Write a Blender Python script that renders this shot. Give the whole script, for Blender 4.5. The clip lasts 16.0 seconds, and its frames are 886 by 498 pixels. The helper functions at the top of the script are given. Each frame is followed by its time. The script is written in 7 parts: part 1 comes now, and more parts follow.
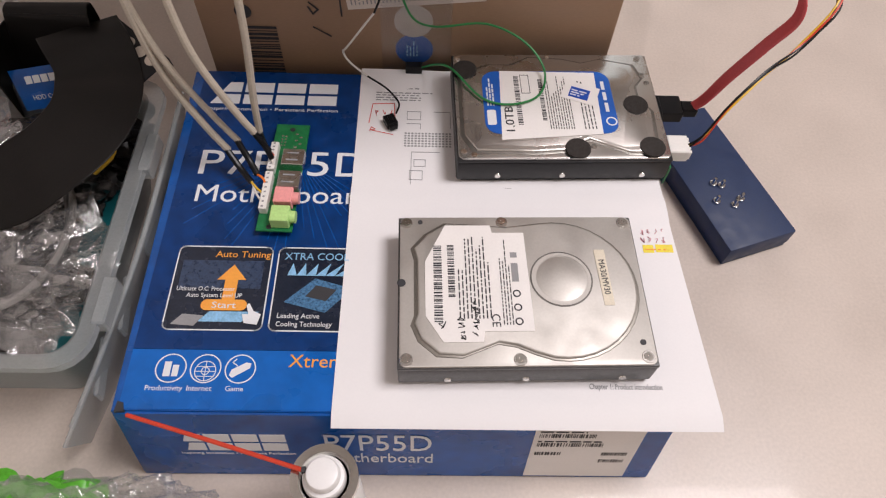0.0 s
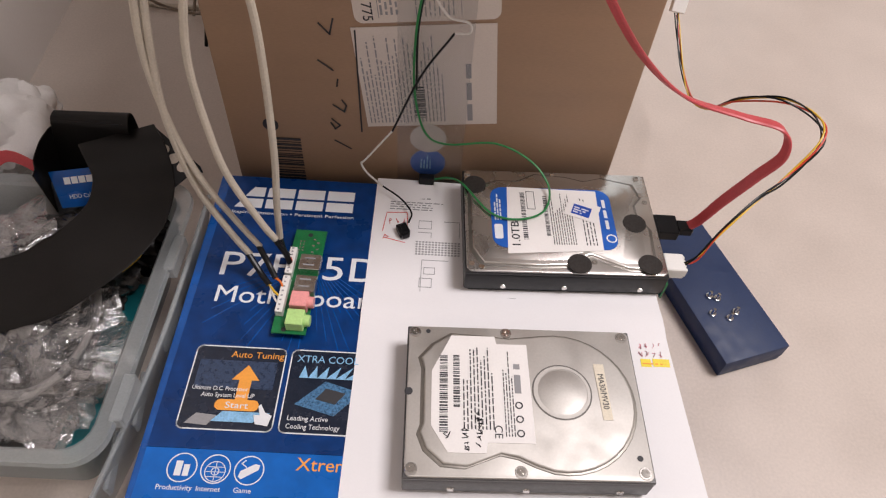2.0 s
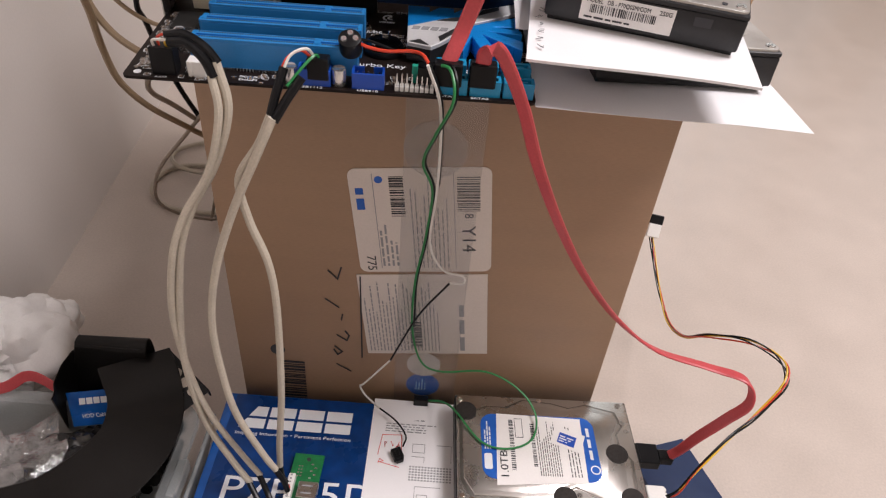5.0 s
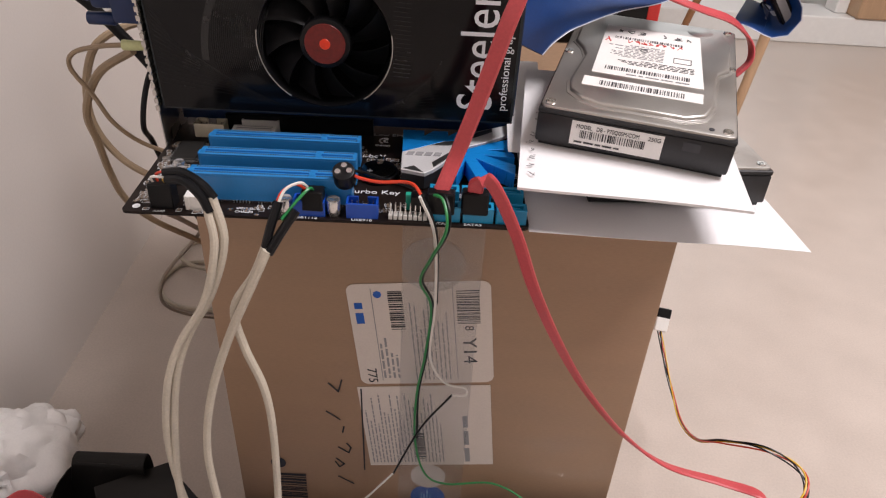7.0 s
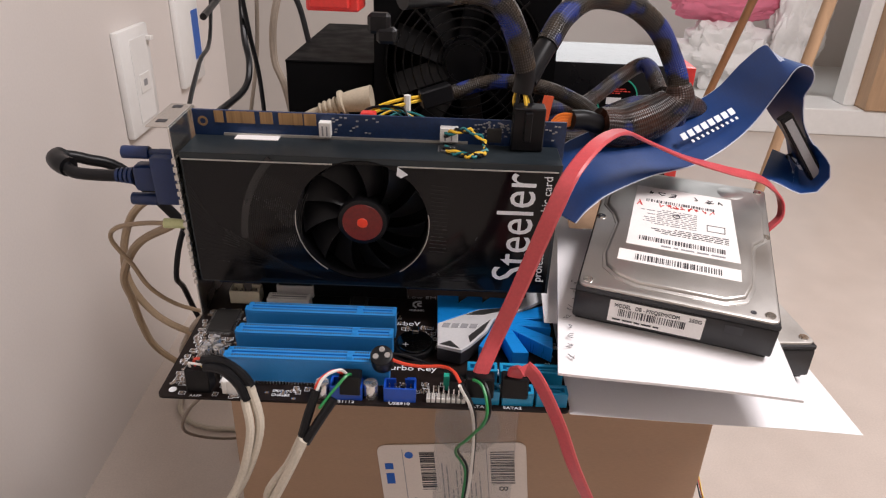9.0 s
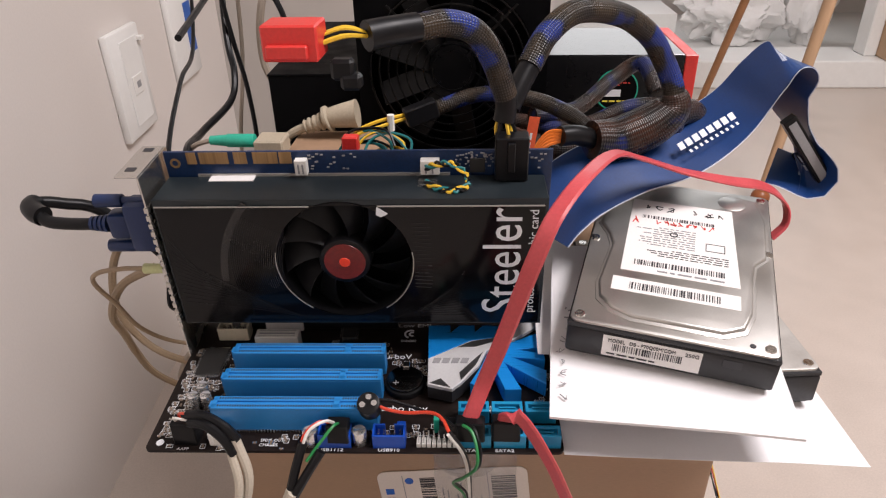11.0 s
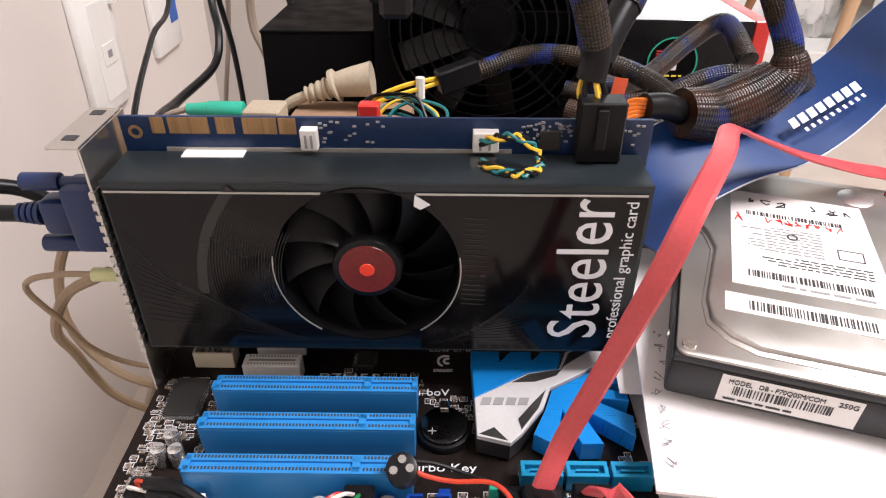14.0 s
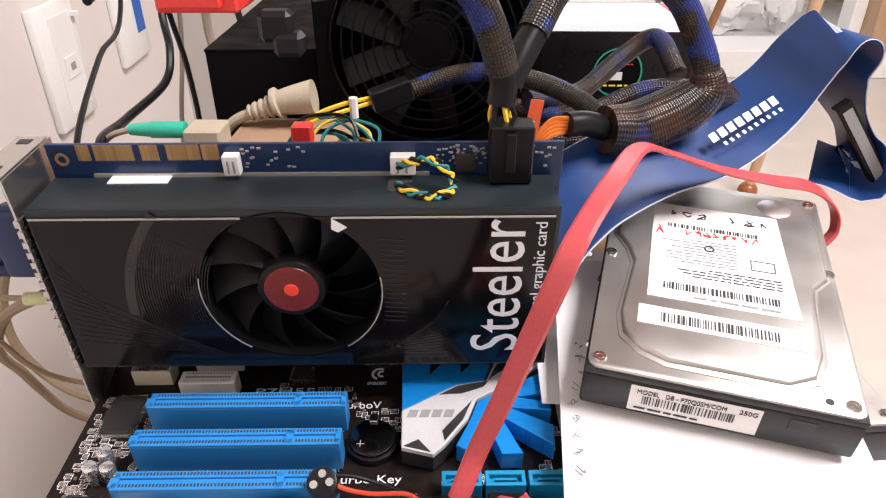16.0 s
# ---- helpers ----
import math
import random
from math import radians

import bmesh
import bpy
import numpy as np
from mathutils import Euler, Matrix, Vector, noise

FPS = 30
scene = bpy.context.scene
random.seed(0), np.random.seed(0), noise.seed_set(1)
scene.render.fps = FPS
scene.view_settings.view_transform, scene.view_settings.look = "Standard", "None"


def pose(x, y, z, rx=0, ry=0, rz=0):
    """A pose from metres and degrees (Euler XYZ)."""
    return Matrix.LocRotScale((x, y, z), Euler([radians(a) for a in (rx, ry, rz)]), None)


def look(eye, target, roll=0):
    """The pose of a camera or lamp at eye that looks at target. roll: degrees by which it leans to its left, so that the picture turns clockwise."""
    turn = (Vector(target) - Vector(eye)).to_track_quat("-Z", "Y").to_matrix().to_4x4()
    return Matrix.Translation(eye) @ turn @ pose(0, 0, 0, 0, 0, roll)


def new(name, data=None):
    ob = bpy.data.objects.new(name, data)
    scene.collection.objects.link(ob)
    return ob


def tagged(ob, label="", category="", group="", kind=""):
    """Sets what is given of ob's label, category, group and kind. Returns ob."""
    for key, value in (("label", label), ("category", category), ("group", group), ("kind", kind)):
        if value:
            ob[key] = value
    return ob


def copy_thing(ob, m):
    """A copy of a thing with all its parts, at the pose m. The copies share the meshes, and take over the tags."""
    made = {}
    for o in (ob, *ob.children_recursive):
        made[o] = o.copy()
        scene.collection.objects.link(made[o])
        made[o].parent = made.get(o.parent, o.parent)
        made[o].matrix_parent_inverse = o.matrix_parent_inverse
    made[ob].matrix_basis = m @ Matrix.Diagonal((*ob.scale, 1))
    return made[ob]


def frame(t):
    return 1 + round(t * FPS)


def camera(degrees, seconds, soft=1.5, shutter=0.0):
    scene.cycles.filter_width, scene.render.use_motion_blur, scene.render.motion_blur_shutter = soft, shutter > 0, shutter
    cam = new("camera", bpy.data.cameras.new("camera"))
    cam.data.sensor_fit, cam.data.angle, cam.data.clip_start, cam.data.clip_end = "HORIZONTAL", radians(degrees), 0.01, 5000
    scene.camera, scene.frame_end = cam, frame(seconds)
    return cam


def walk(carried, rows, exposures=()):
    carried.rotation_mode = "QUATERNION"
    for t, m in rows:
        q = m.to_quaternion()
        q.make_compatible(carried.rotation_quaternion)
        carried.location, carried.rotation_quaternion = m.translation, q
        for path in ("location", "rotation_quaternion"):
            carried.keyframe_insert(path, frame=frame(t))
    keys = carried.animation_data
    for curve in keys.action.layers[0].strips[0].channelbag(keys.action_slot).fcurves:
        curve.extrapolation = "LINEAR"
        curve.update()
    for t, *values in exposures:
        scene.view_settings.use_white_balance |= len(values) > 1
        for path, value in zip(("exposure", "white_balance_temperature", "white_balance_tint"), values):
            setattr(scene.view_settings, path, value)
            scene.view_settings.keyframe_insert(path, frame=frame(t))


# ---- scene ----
cam = camera(66.73, 16.0, soft=1.2)
ROWS = [
    (0, 0.0897, -0.4074, 0.4573, -3.17, -57.95, 3.73),
    (0.5, 0.0909, -0.4052, 0.4652, -3.18, -56.54, 4.48),
    (1, 0.0885, -0.4029, 0.4698, -3.12, -55.50, 4.82),
    (1.5, 0.0848, -0.4030, 0.4787, -2.60, -53.57, 4.84),
    (2, 0.0840, -0.4035, 0.4884, -2.08, -51.38, 4.86),
    (2.5, 0.0843, -0.4022, 0.4899, -2.43, -50.35, 5.46),
    (3, 0.0847, -0.4001, 0.4944, -2.79, -49.73, 5.92),
    (3.5, 0.0820, -0.3975, 0.5090, -2.91, -47.14, 6.67),
    (4, 0.0805, -0.3947, 0.5215, -2.44, -44.58, 6.27),
    (4.5, 0.0798, -0.3916, 0.5433, -2.34, -41.14, 5.89),
    (5, 0.0786, -0.3877, 0.5631, -1.22, -38.79, 5.37),
    (7.5, 0.0866, -0.3623, 0.5959, 1.18, -31.37, 2.66),
    (8, 0.0761, -0.3528, 0.6124, 1.99, -30.16, 2.55),
    (8.5, 0.0694, -0.3419, 0.6214, 1.78, -29.06, 2.49),
    (9, 0.0694, -0.3404, 0.6316, 2.26, -26.40, 2.06),
    (9.5, 0.0766, -0.3393, 0.6381, 2.89, -25.21, 1.15),
    (12, 0.0858, -0.2810, 0.6686, 4.29, -33.09, -1.81),
    (12.5, 0.0813, -0.2682, 0.6658, 4.28, -33.87, -1.52),
    (13, 0.0808, -0.2531, 0.6582, 3.42, -34.66, -1.19),
    (13.5, 0.0731, -0.2367, 0.6374, 3.48, -33.24, -1.45),
    (14, 0.0507, -0.2268, 0.6188, 2.50, -30.33, 0.27),
    (14.5, 0.0484, -0.2226, 0.6156, 2.31, -30.78, 0.29),
    (15, 0.0539, -0.2219, 0.6164, 2.31, -31.01, -0.59),
    (15.5, 0.0636, -0.2218, 0.6192, 1.60, -31.02, 0.07),
    (16, 0.0782, -0.2300, 0.6305, 1.37, -30.40, -0.14),
]
walk(cam, [(t, pose(x, y, z, 90 + pitch, 0, yaw) @ pose(0, 0, 0, 0, 0, roll)) for t, x, y, z, yaw, pitch, roll in ROWS], exposures=[(0.0, -0.13), (2.5, -0.06), (5.0, 0.04), (9.0, 0.10), (12.5, 0.21), (14.0, 0.63), (16.0, 0.72)])

# ---- world and lights ----
world = bpy.data.worlds.new("room_air")
world.use_nodes = True
scene.world = world
world.node_tree.nodes["Background"].inputs[0].default_value = (0.9, 0.95, 1.0, 1)
world.node_tree.nodes["Background"].inputs[1].default_value = 0.3


def area_lamp(name, m, sx, sy, power, colour):
    d = bpy.data.lights.new(name, "AREA")
    d.shape, d.size, d.size_y, d.energy, d.color = "RECTANGLE", sx, sy, power, colour
    ob = new(name, d)
    ob.matrix_world = m
    return ob


area_lamp("ceiling_lamp", look((1.12, -0.16, 2.2), (1.12, -0.15, 0)), 0.85, 0.7, 54, (1.0, 0.93, 0.945))
area_lamp("balcony_daylight", look((0.9, 2.7, 1.2), (0.6, 0.4, 0.4)), 1.3, 1.6, 7, (0.92, 0.96, 1.0))


# ---- materials ----
def mat(name, col, rough=0.5, metal=0.0, var=0.12, scale=60.0, bump=0.0, fine=700.0, trans=0.0, emit=0.0, alpha=1.0, coat=0.0, spec=0.5, stretch=None):
    m = bpy.data.materials.new(name)
    m.use_nodes = True
    nt = m.node_tree
    b = nt.nodes["Principled BSDF"]
    b.inputs["Roughness"].default_value = rough
    b.inputs["Metallic"].default_value = metal
    b.inputs["Transmission Weight"].default_value = trans
    b.inputs["Alpha"].default_value = alpha
    b.inputs["Coat Weight"].default_value = coat
    b.inputs["Specular IOR Level"].default_value = spec
    tc = nt.nodes.new("ShaderNodeTexCoord")
    mp = nt.nodes.new("ShaderNodeMapping")
    nt.links.new(tc.outputs["Object"], mp.inputs["Vector"])
    if stretch:
        mp.inputs["Scale"].default_value = stretch
    n1 = nt.nodes.new("ShaderNodeTexNoise")
    n1.inputs["Scale"].default_value, n1.inputs["Detail"].default_value = scale, 4
    n2 = nt.nodes.new("ShaderNodeTexNoise")
    n2.inputs["Scale"].default_value, n2.inputs["Detail"].default_value = fine, 2
    for n in (n1, n2):
        nt.links.new(mp.outputs[0], n.inputs["Vector"])
    add = nt.nodes.new("ShaderNodeMath")
    add.operation = "ADD"
    nt.links.new(n1.outputs[0], add.inputs[0])
    nt.links.new(n2.outputs[0], add.inputs[1])
    rng = nt.nodes.new("ShaderNodeMapRange")
    rng.inputs[1].default_value, rng.inputs[2].default_value = 0.6, 1.4
    rng.inputs[3].default_value, rng.inputs[4].default_value = 1 - var, 1 + var
    nt.links.new(add.outputs[0], rng.inputs[0])
    mul = nt.nodes.new("ShaderNodeVectorMath")
    mul.operation = "MULTIPLY"
    mul.inputs[0].default_value = col
    nt.links.new(rng.outputs[0], mul.inputs[1])
    nt.links.new(mul.outputs[0], b.inputs["Base Color"])
    r2 = nt.nodes.new("ShaderNodeMapRange")
    r2.inputs[1].default_value, r2.inputs[2].default_value = 0.3, 0.7
    r2.inputs[3].default_value, r2.inputs[4].default_value = max(0.02, rough * 0.8), min(1, rough * 1.2)
    nt.links.new(n1.outputs[0], r2.inputs[0])
    nt.links.new(r2.outputs[0], b.inputs["Roughness"])
    if bump:
        bp = nt.nodes.new("ShaderNodeBump")
        bp.inputs["Strength"].default_value, bp.inputs["Distance"].default_value = bump, 0.0006
        nt.links.new(add.outputs[0], bp.inputs["Height"])
        nt.links.new(bp.outputs[0], b.inputs["Normal"])
    if emit:
        b.inputs["Emission Color"].default_value = (*col, 1)
        b.inputs["Emission Strength"].default_value = emit
    return m


WALL = mat("white_wallpaper", (0.68, 0.635, 0.60), 0.75, var=0.03, scale=6, bump=0.15, fine=350)
FLOOR = mat("beige_vinyl", (0.55, 0.480, 0.425), 0.38, var=0.10, scale=14, bump=0.03, fine=420, coat=0.1)
# beige of the pier; on unseen walls it is darkened to weaken bounced light
ROOMWALL = mat("beige_and_dimmed_wallpaper", (0.46, 0.43, 0.40), 0.75, var=0.03, scale=6)
# ceiling colour lowered so that less light bounces into the shadows
CEIL = mat("dimmed_ceiling_paper", (0.55, 0.54, 0.52), 0.9, var=0.03)
WOODTRIM = mat("wood_trim", (0.46, 0.30, 0.18), 0.4, var=0.2, scale=8, stretch=(12, 12, 1))
WOOD = mat("stained_wood", (0.30, 0.14, 0.06), 0.35, var=0.25, scale=20)
PVC = mat("white_frame", (0.8, 0.8, 0.78), 0.35, var=0.04)
CARD = mat("brown_cardboard", (0.345, 0.222, 0.140), 0.5, var=0.10, scale=9, bump=0.12, fine=240, stretch=(1, 1, 6))
CARDIN = mat("cut_cardboard", (0.34, 0.22, 0.12), 0.9, var=0.2, scale=200)
BLUEBOX = mat("glossy_blue_print", (0.002, 0.034, 0.155), 0.30, var=0.35, scale=26, bump=0.04, fine=90, spec=0.3)
BLUELITE = mat("bright_blue_print", (0.003, 0.115, 0.46), 0.30, var=0.2, scale=26, bump=0.03, fine=90, spec=0.35)
BLUESIDE = mat("side_blue_print", (0.002, 0.078, 0.33), 0.26, var=0.3, scale=18, bump=0.08, fine=90, spec=0.5)
NAVYCARD = mat("navy_card", (0.012, 0.028, 0.085), 0.55, var=0.12, scale=80, bump=0.05)
PAPER = mat("white_paper", (0.80, 0.79, 0.80), 0.8, var=0.02, scale=20, bump=0.03)
LABEL = mat("label_paper", (0.80, 0.78, 0.76), 0.5, var=0.04, scale=50)
GREYLABEL = mat("worn_courier_label", (0.68, 0.61, 0.55), 0.4, var=0.06, scale=30)
INK = mat("black_ink", (0.03, 0.03, 0.035), 0.6, var=0.1)
GREYINK = mat("grey_ink", (0.28, 0.28, 0.29), 0.7, var=0.1)
WHITEINK = mat("white_print", (0.75, 0.77, 0.8), 0.4, var=0.05)
REDINK = mat("red_ink", (0.65, 0.05, 0.04), 0.6, var=0.1)
BLUEINK = mat("blue_ink", (0.01, 0.10, 0.45), 0.4, var=0.1)
PINKINK = mat("pink_pen", (0.75, 0.30, 0.35), 0.7, var=0.1)
YELLOWINK = mat("yellow_highlighter", (0.85, 0.70, 0.08), 0.7, var=0.1)
ORANGEINK = mat("orange_print", (0.85, 0.36, 0.06), 0.35, var=0.1)
DARKPRINT = mat("dark_print", (0.012, 0.018, 0.035), 0.25, var=0.3, scale=120)
CYANPRINT = mat("pale_blue_print", (0.25, 0.5, 0.75), 0.3, var=0.3, scale=150)
STEEL = mat("brushed_steel", (0.55, 0.53, 0.50), 0.27, 0.95, var=0.03, scale=30, bump=0.01, fine=900)
SATIN = mat("satin_aluminium", (0.50, 0.48, 0.45), 0.54, 0.80, var=0.06, scale=40, bump=0.02)
PALESTEEL = mat("pale_steel", (0.56, 0.545, 0.52), 0.34, 0.95, var=0.04, scale=25, bump=0.01, fine=900)
CHROME = mat("bright_steel", (0.75, 0.73, 0.70), 0.16, 1.0, var=0.05)
CASTBLACK = mat("black_casting", (0.018, 0.018, 0.020), 0.42, 0.2, var=0.2, scale=200, bump=0.1)
CASTGREY = mat("grey_casting", (0.12, 0.12, 0.12), 0.4, 0.7, var=0.2, scale=200, bump=0.1)
FOAM = mat("black_foam", (0.022, 0.018, 0.016), 0.85, var=0.2, scale=500)
BLACKPL = mat("black_plastic", (0.006, 0.006, 0.007), 0.35, var=0.15, scale=80, spec=0.22)
BLACKMATT = mat("matt_black_paint", (0.003, 0.003, 0.0035), 0.55, var=0.2, scale=60, bump=0.04, spec=0.05)
GLOSSBLACK = mat("gloss_black_sticker", (0.004, 0.004, 0.005), 0.12, var=0.1, scale=30, spec=0.25)
SHROUD = mat("slate_shroud", (0.016, 0.023, 0.028), 0.40, 0.2, var=0.1, scale=60)
PCBBLACK = mat("dark_brown_board", (0.012, 0.008, 0.007), 0.4, var=0.5, scale=220, bump=0.05, fine=1400, spec=0.15)
PCBBLUE = mat("blue_board", (0.004, 0.022, 0.08), 0.35, var=0.3, scale=200)
PCBGREEN = mat("green_board", (0.010, 0.16, 0.05), 0.35, var=0.25, scale=200)
SLOTBLUE = mat("slot_blue", (0.022, 0.215, 0.55), 0.36, var=0.08, scale=60)
PORTBLUE = mat("port_blue", (0.010, 0.25, 0.47), 0.36, var=0.08, scale=60)
DEEPBLUE = mat("header_blue", (0.006, 0.065, 0.42), 0.35, var=0.1)
FINBLUE = mat("anodised_blue", (0.008, 0.25, 0.72), 0.32, 0.25, var=0.08, scale=80, stretch=(1, 20, 1))
IVORY = mat("ivory_plastic", (0.62, 0.57, 0.44), 0.4, var=0.08)
WHITEPL = mat("white_plastic", (0.78, 0.77, 0.74), 0.35, var=0.05)
CREAM = mat("cream_cable", (0.49, 0.44, 0.36), 0.45, var=0.14, scale=60, bump=0.05)
GREYCABLE = mat("grey_cable", (0.30, 0.25, 0.20), 0.5, var=0.12)
TANCABLE = mat("tan_cable", (0.30, 0.22, 0.14), 0.5, var=0.12)
REDCABLE = mat("red_cable", (0.52, 0.070, 0.080), 0.38, var=0.12, scale=50, bump=0.04)
REDWIRE = mat("red_wire", (0.6, 0.05, 0.02), 0.4)
REDPL = mat("red_plastic", (0.62, 0.035, 0.03), 0.35)
YELLOWWIRE = mat("yellow_wire", (0.72, 0.45, 0.03), 0.4)
GREENWIRE = mat("green_wire", (0.02, 0.22, 0.06), 0.4)
WHITEWIRE = mat("white_wire", (0.72, 0.70, 0.66), 0.4)
ORANGEWIRE = mat("orange_wire", (0.75, 0.18, 0.02), 0.4)
TEALWIRE = mat("teal_wire", (0.01, 0.16, 0.17), 0.4)
TEALPL = mat("teal_plastic", (0.02, 0.38, 0.26), 0.4)
PINKPL = mat("pink_plastic", (0.80, 0.33, 0.32), 0.4)
LIMEPL = mat("lime_plastic", (0.45, 0.70, 0.25), 0.4)
VGABLUE = mat("plug_blue", (0.002, 0.018, 0.085), 0.4)
RIBBON = mat("navy_ribbon", (0.003, 0.034, 0.15), 0.42, var=0.15, scale=40, bump=0.05)
BLACKRIB = mat("black_ribbon", (0.006, 0.005, 0.0045), 0.38, var=0.3, scale=50, bump=0.1, spec=0.22)


def braid(name, patch, second, amount):
    """Black braided mesh: crossing strands, their glint painted in as a paler colour, over dark wires that show through
    in two colours.
    """
    m = mat(name, (0.012, 0.011, 0.013), 0.30, var=0.4, scale=120, spec=0.30)
    nt = m.node_tree
    bs = nt.nodes["Principled BSDF"]
    tc = nt.nodes["Texture Coordinate"]
    split = nt.nodes.new("ShaderNodeSeparateXYZ")
    nt.links.new(tc.outputs["UV"], split.inputs[0])

    def op(kind, a, b):
        n = nt.nodes.new("ShaderNodeMath")
        n.operation = kind
        for i, v in enumerate((a, b)):
            if isinstance(v, float):
                n.inputs[i].default_value = v
            else:
                nt.links.new(v, n.inputs[i])
        return n.outputs[0]

    turn, along = op("MULTIPLY", split.outputs[0], 2 * math.pi * 15), op("MULTIPLY", split.outputs[1], 2 * math.pi / 0.0030)
    weave = op("MULTIPLY", op("SINE", op("ADD", turn, along), 0.0), op("SINE", op("SUBTRACT", turn, along), 0.0))
    no = nt.nodes.new("ShaderNodeTexNoise")
    no.inputs["Scale"].default_value, no.inputs["Detail"].default_value = 55, 1
    nt.links.new(tc.outputs["Object"], no.inputs["Vector"])
    ramp = nt.nodes.new("ShaderNodeValToRGB")
    cr = ramp.color_ramp
    cr.elements[0].position, cr.elements[1].position = 1 - amount - 0.10, amount
    cr.elements[0].color, cr.elements[1].color = (*second, 1), (0.006, 0.006, 0.007, 1)
    top = cr.elements.new(amount + 0.08)
    top.color = (*patch, 1)
    nt.links.new(no.outputs[0], ramp.inputs[0])
    strand = nt.nodes.new("ShaderNodeValToRGB")
    strand.color_ramp.elements[0].position, strand.color_ramp.elements[1].position = 0.28, 0.55
    nt.links.new(weave, strand.inputs[0])
    mix = nt.nodes.new("ShaderNodeMix")
    mix.data_type = "RGBA"
    nt.links.new(strand.outputs[0], mix.inputs[0])
    nt.links.new(ramp.outputs[0], mix.inputs[6])
    # glint colour of the otherwise black strands
    mix.inputs[7].default_value = (0.055, 0.050, 0.046, 1)
    nt.links.new(mix.outputs[2], bs.inputs["Base Color"])
    bp = nt.nodes.new("ShaderNodeBump")
    bp.inputs["Strength"].default_value, bp.inputs["Distance"].default_value = 0.4, 0.0005
    nt.links.new(weave, bp.inputs["Height"])
    nt.links.new(bp.outputs[0], bs.inputs["Normal"])
    return m


SLEEVE = braid("braided_sleeve", (0.008, 0.018, 0.11), (0.045, 0.016, 0.008), 0.56)
SLEEVEBLUE = braid("braided_blue_sleeve", (0.006, 0.026, 0.20), (0.035, 0.022, 0.010), 0.53)
GOLD = mat("gold_fingers", (0.36, 0.22, 0.10), 0.40, 0.4, var=0.35, scale=420, stretch=(1, 0.02, 0.02))
SILVER = mat("silver_can", (0.7, 0.7, 0.7), 0.25, 0.9, var=0.05)
REDHUB = mat("red_hub", (0.15, 0.008, 0.006), 0.35, var=0.3, scale=120)
CHIP = mat("chip_epoxy", (0.022, 0.021, 0.020), 0.5, var=0.1)
TUBPL = mat("frosted_tub", (0.52, 0.56, 0.57), 0.40, var=0.12, trans=0.3, scale=30, alpha=0.42)
TEALTUB = mat("teal_folder", (0.01, 0.15, 0.17), 0.35, var=0.15)
WHITEBAG = mat("white_bag", (0.88, 0.87, 0.86), 0.5, var=0.05, bump=0.2)
GREENBAG = mat("green_wrapper", (0.10, 0.42, 0.03), 0.35, var=0.3, scale=60)
PINKBAG = mat("pink_fabric", (0.75, 0.20, 0.30), 0.8, var=0.1)
GREYFOIL = mat("grey_antistatic", (0.045, 0.042, 0.040), 0.25, 0.4, var=0.5, scale=60)
SPEAKCAN = mat("white_spray_cap", (0.82, 0.82, 0.82), 0.4, var=0.03)


def film_mat(name, tint, clear, gloss=0.0):
    m = bpy.data.materials.new(name)
    m.use_nodes = True
    nt = m.node_tree
    b, out = nt.nodes["Principled BSDF"], nt.nodes["Material Output"]
    b.inputs["Base Color"].default_value, b.inputs["Roughness"].default_value = (*tint, 1), 0.10
    tr, mx = nt.nodes.new("ShaderNodeBsdfTransparent"), nt.nodes.new("ShaderNodeMixShader")
    tr.inputs[0].default_value = (0.95, 0.95, 0.95, 1)
    lw = nt.nodes.new("ShaderNodeTexNoise")
    lw.inputs["Scale"].default_value = 60
    bp = nt.nodes.new("ShaderNodeBump")
    bp.inputs["Distance"].default_value, bp.inputs["Strength"].default_value = 0.004, 0.30
    nt.links.new(lw.outputs[0], bp.inputs["Height"])
    nt.links.new(bp.outputs[0], b.inputs["Normal"])
    mx.inputs[0].default_value = clear
    nt.links.new(b.outputs[0], mx.inputs[1])
    nt.links.new(tr.outputs[0], mx.inputs[2])
    nt.links.new(mx.outputs[0], out.inputs[0])
    if gloss:
        gl, top = nt.nodes.new("ShaderNodeBsdfGlossy"), nt.nodes.new("ShaderNodeMixShader")
        gl.inputs["Roughness"].default_value = 0.07
        nt.links.new(bp.outputs[0], gl.inputs["Normal"])
        top.inputs[0].default_value = gloss
        nt.links.new(mx.outputs[0], top.inputs[1])
        nt.links.new(gl.outputs[0], top.inputs[2])
        nt.links.new(top.outputs[0], out.inputs[0])
    return m


CLEARFILM = film_mat("clear_film", (0.70, 0.70, 0.70), 0.92, 0.26)
PALECORD = mat("pale_grey_cord", (0.22, 0.21, 0.20), 0.3, var=0.15, scale=80)
PALEPLUG = mat("pale_plug", (0.55, 0.58, 0.30), 0.4, var=0.1)
TAPE = film_mat("packing_tape", (0.70, 0.64, 0.58), 0.97, 0.05)


# ---- mesh helpers ----
def B():
    return bmesh.new()


def add_box(bm, x0, x1, y0, y1, z0, z1, bev=0.0, m=None, seg=1):
    r = bmesh.ops.create_cube(bm, size=1.0)["verts"]
    t = Matrix.Translation(((x0 + x1) / 2, (y0 + y1) / 2, (z0 + z1) / 2)) @ Matrix.Diagonal((x1 - x0, y1 - y0, z1 - z0, 1))
    bmesh.ops.transform(bm, matrix=(m @ t) if m else t, verts=r)
    if bev:
        es = list({e for v in r for e in v.link_edges})
        bmesh.ops.bevel(bm, geom=es, offset=bev, segments=seg, affect="EDGES", profile=0.5)
    return bm


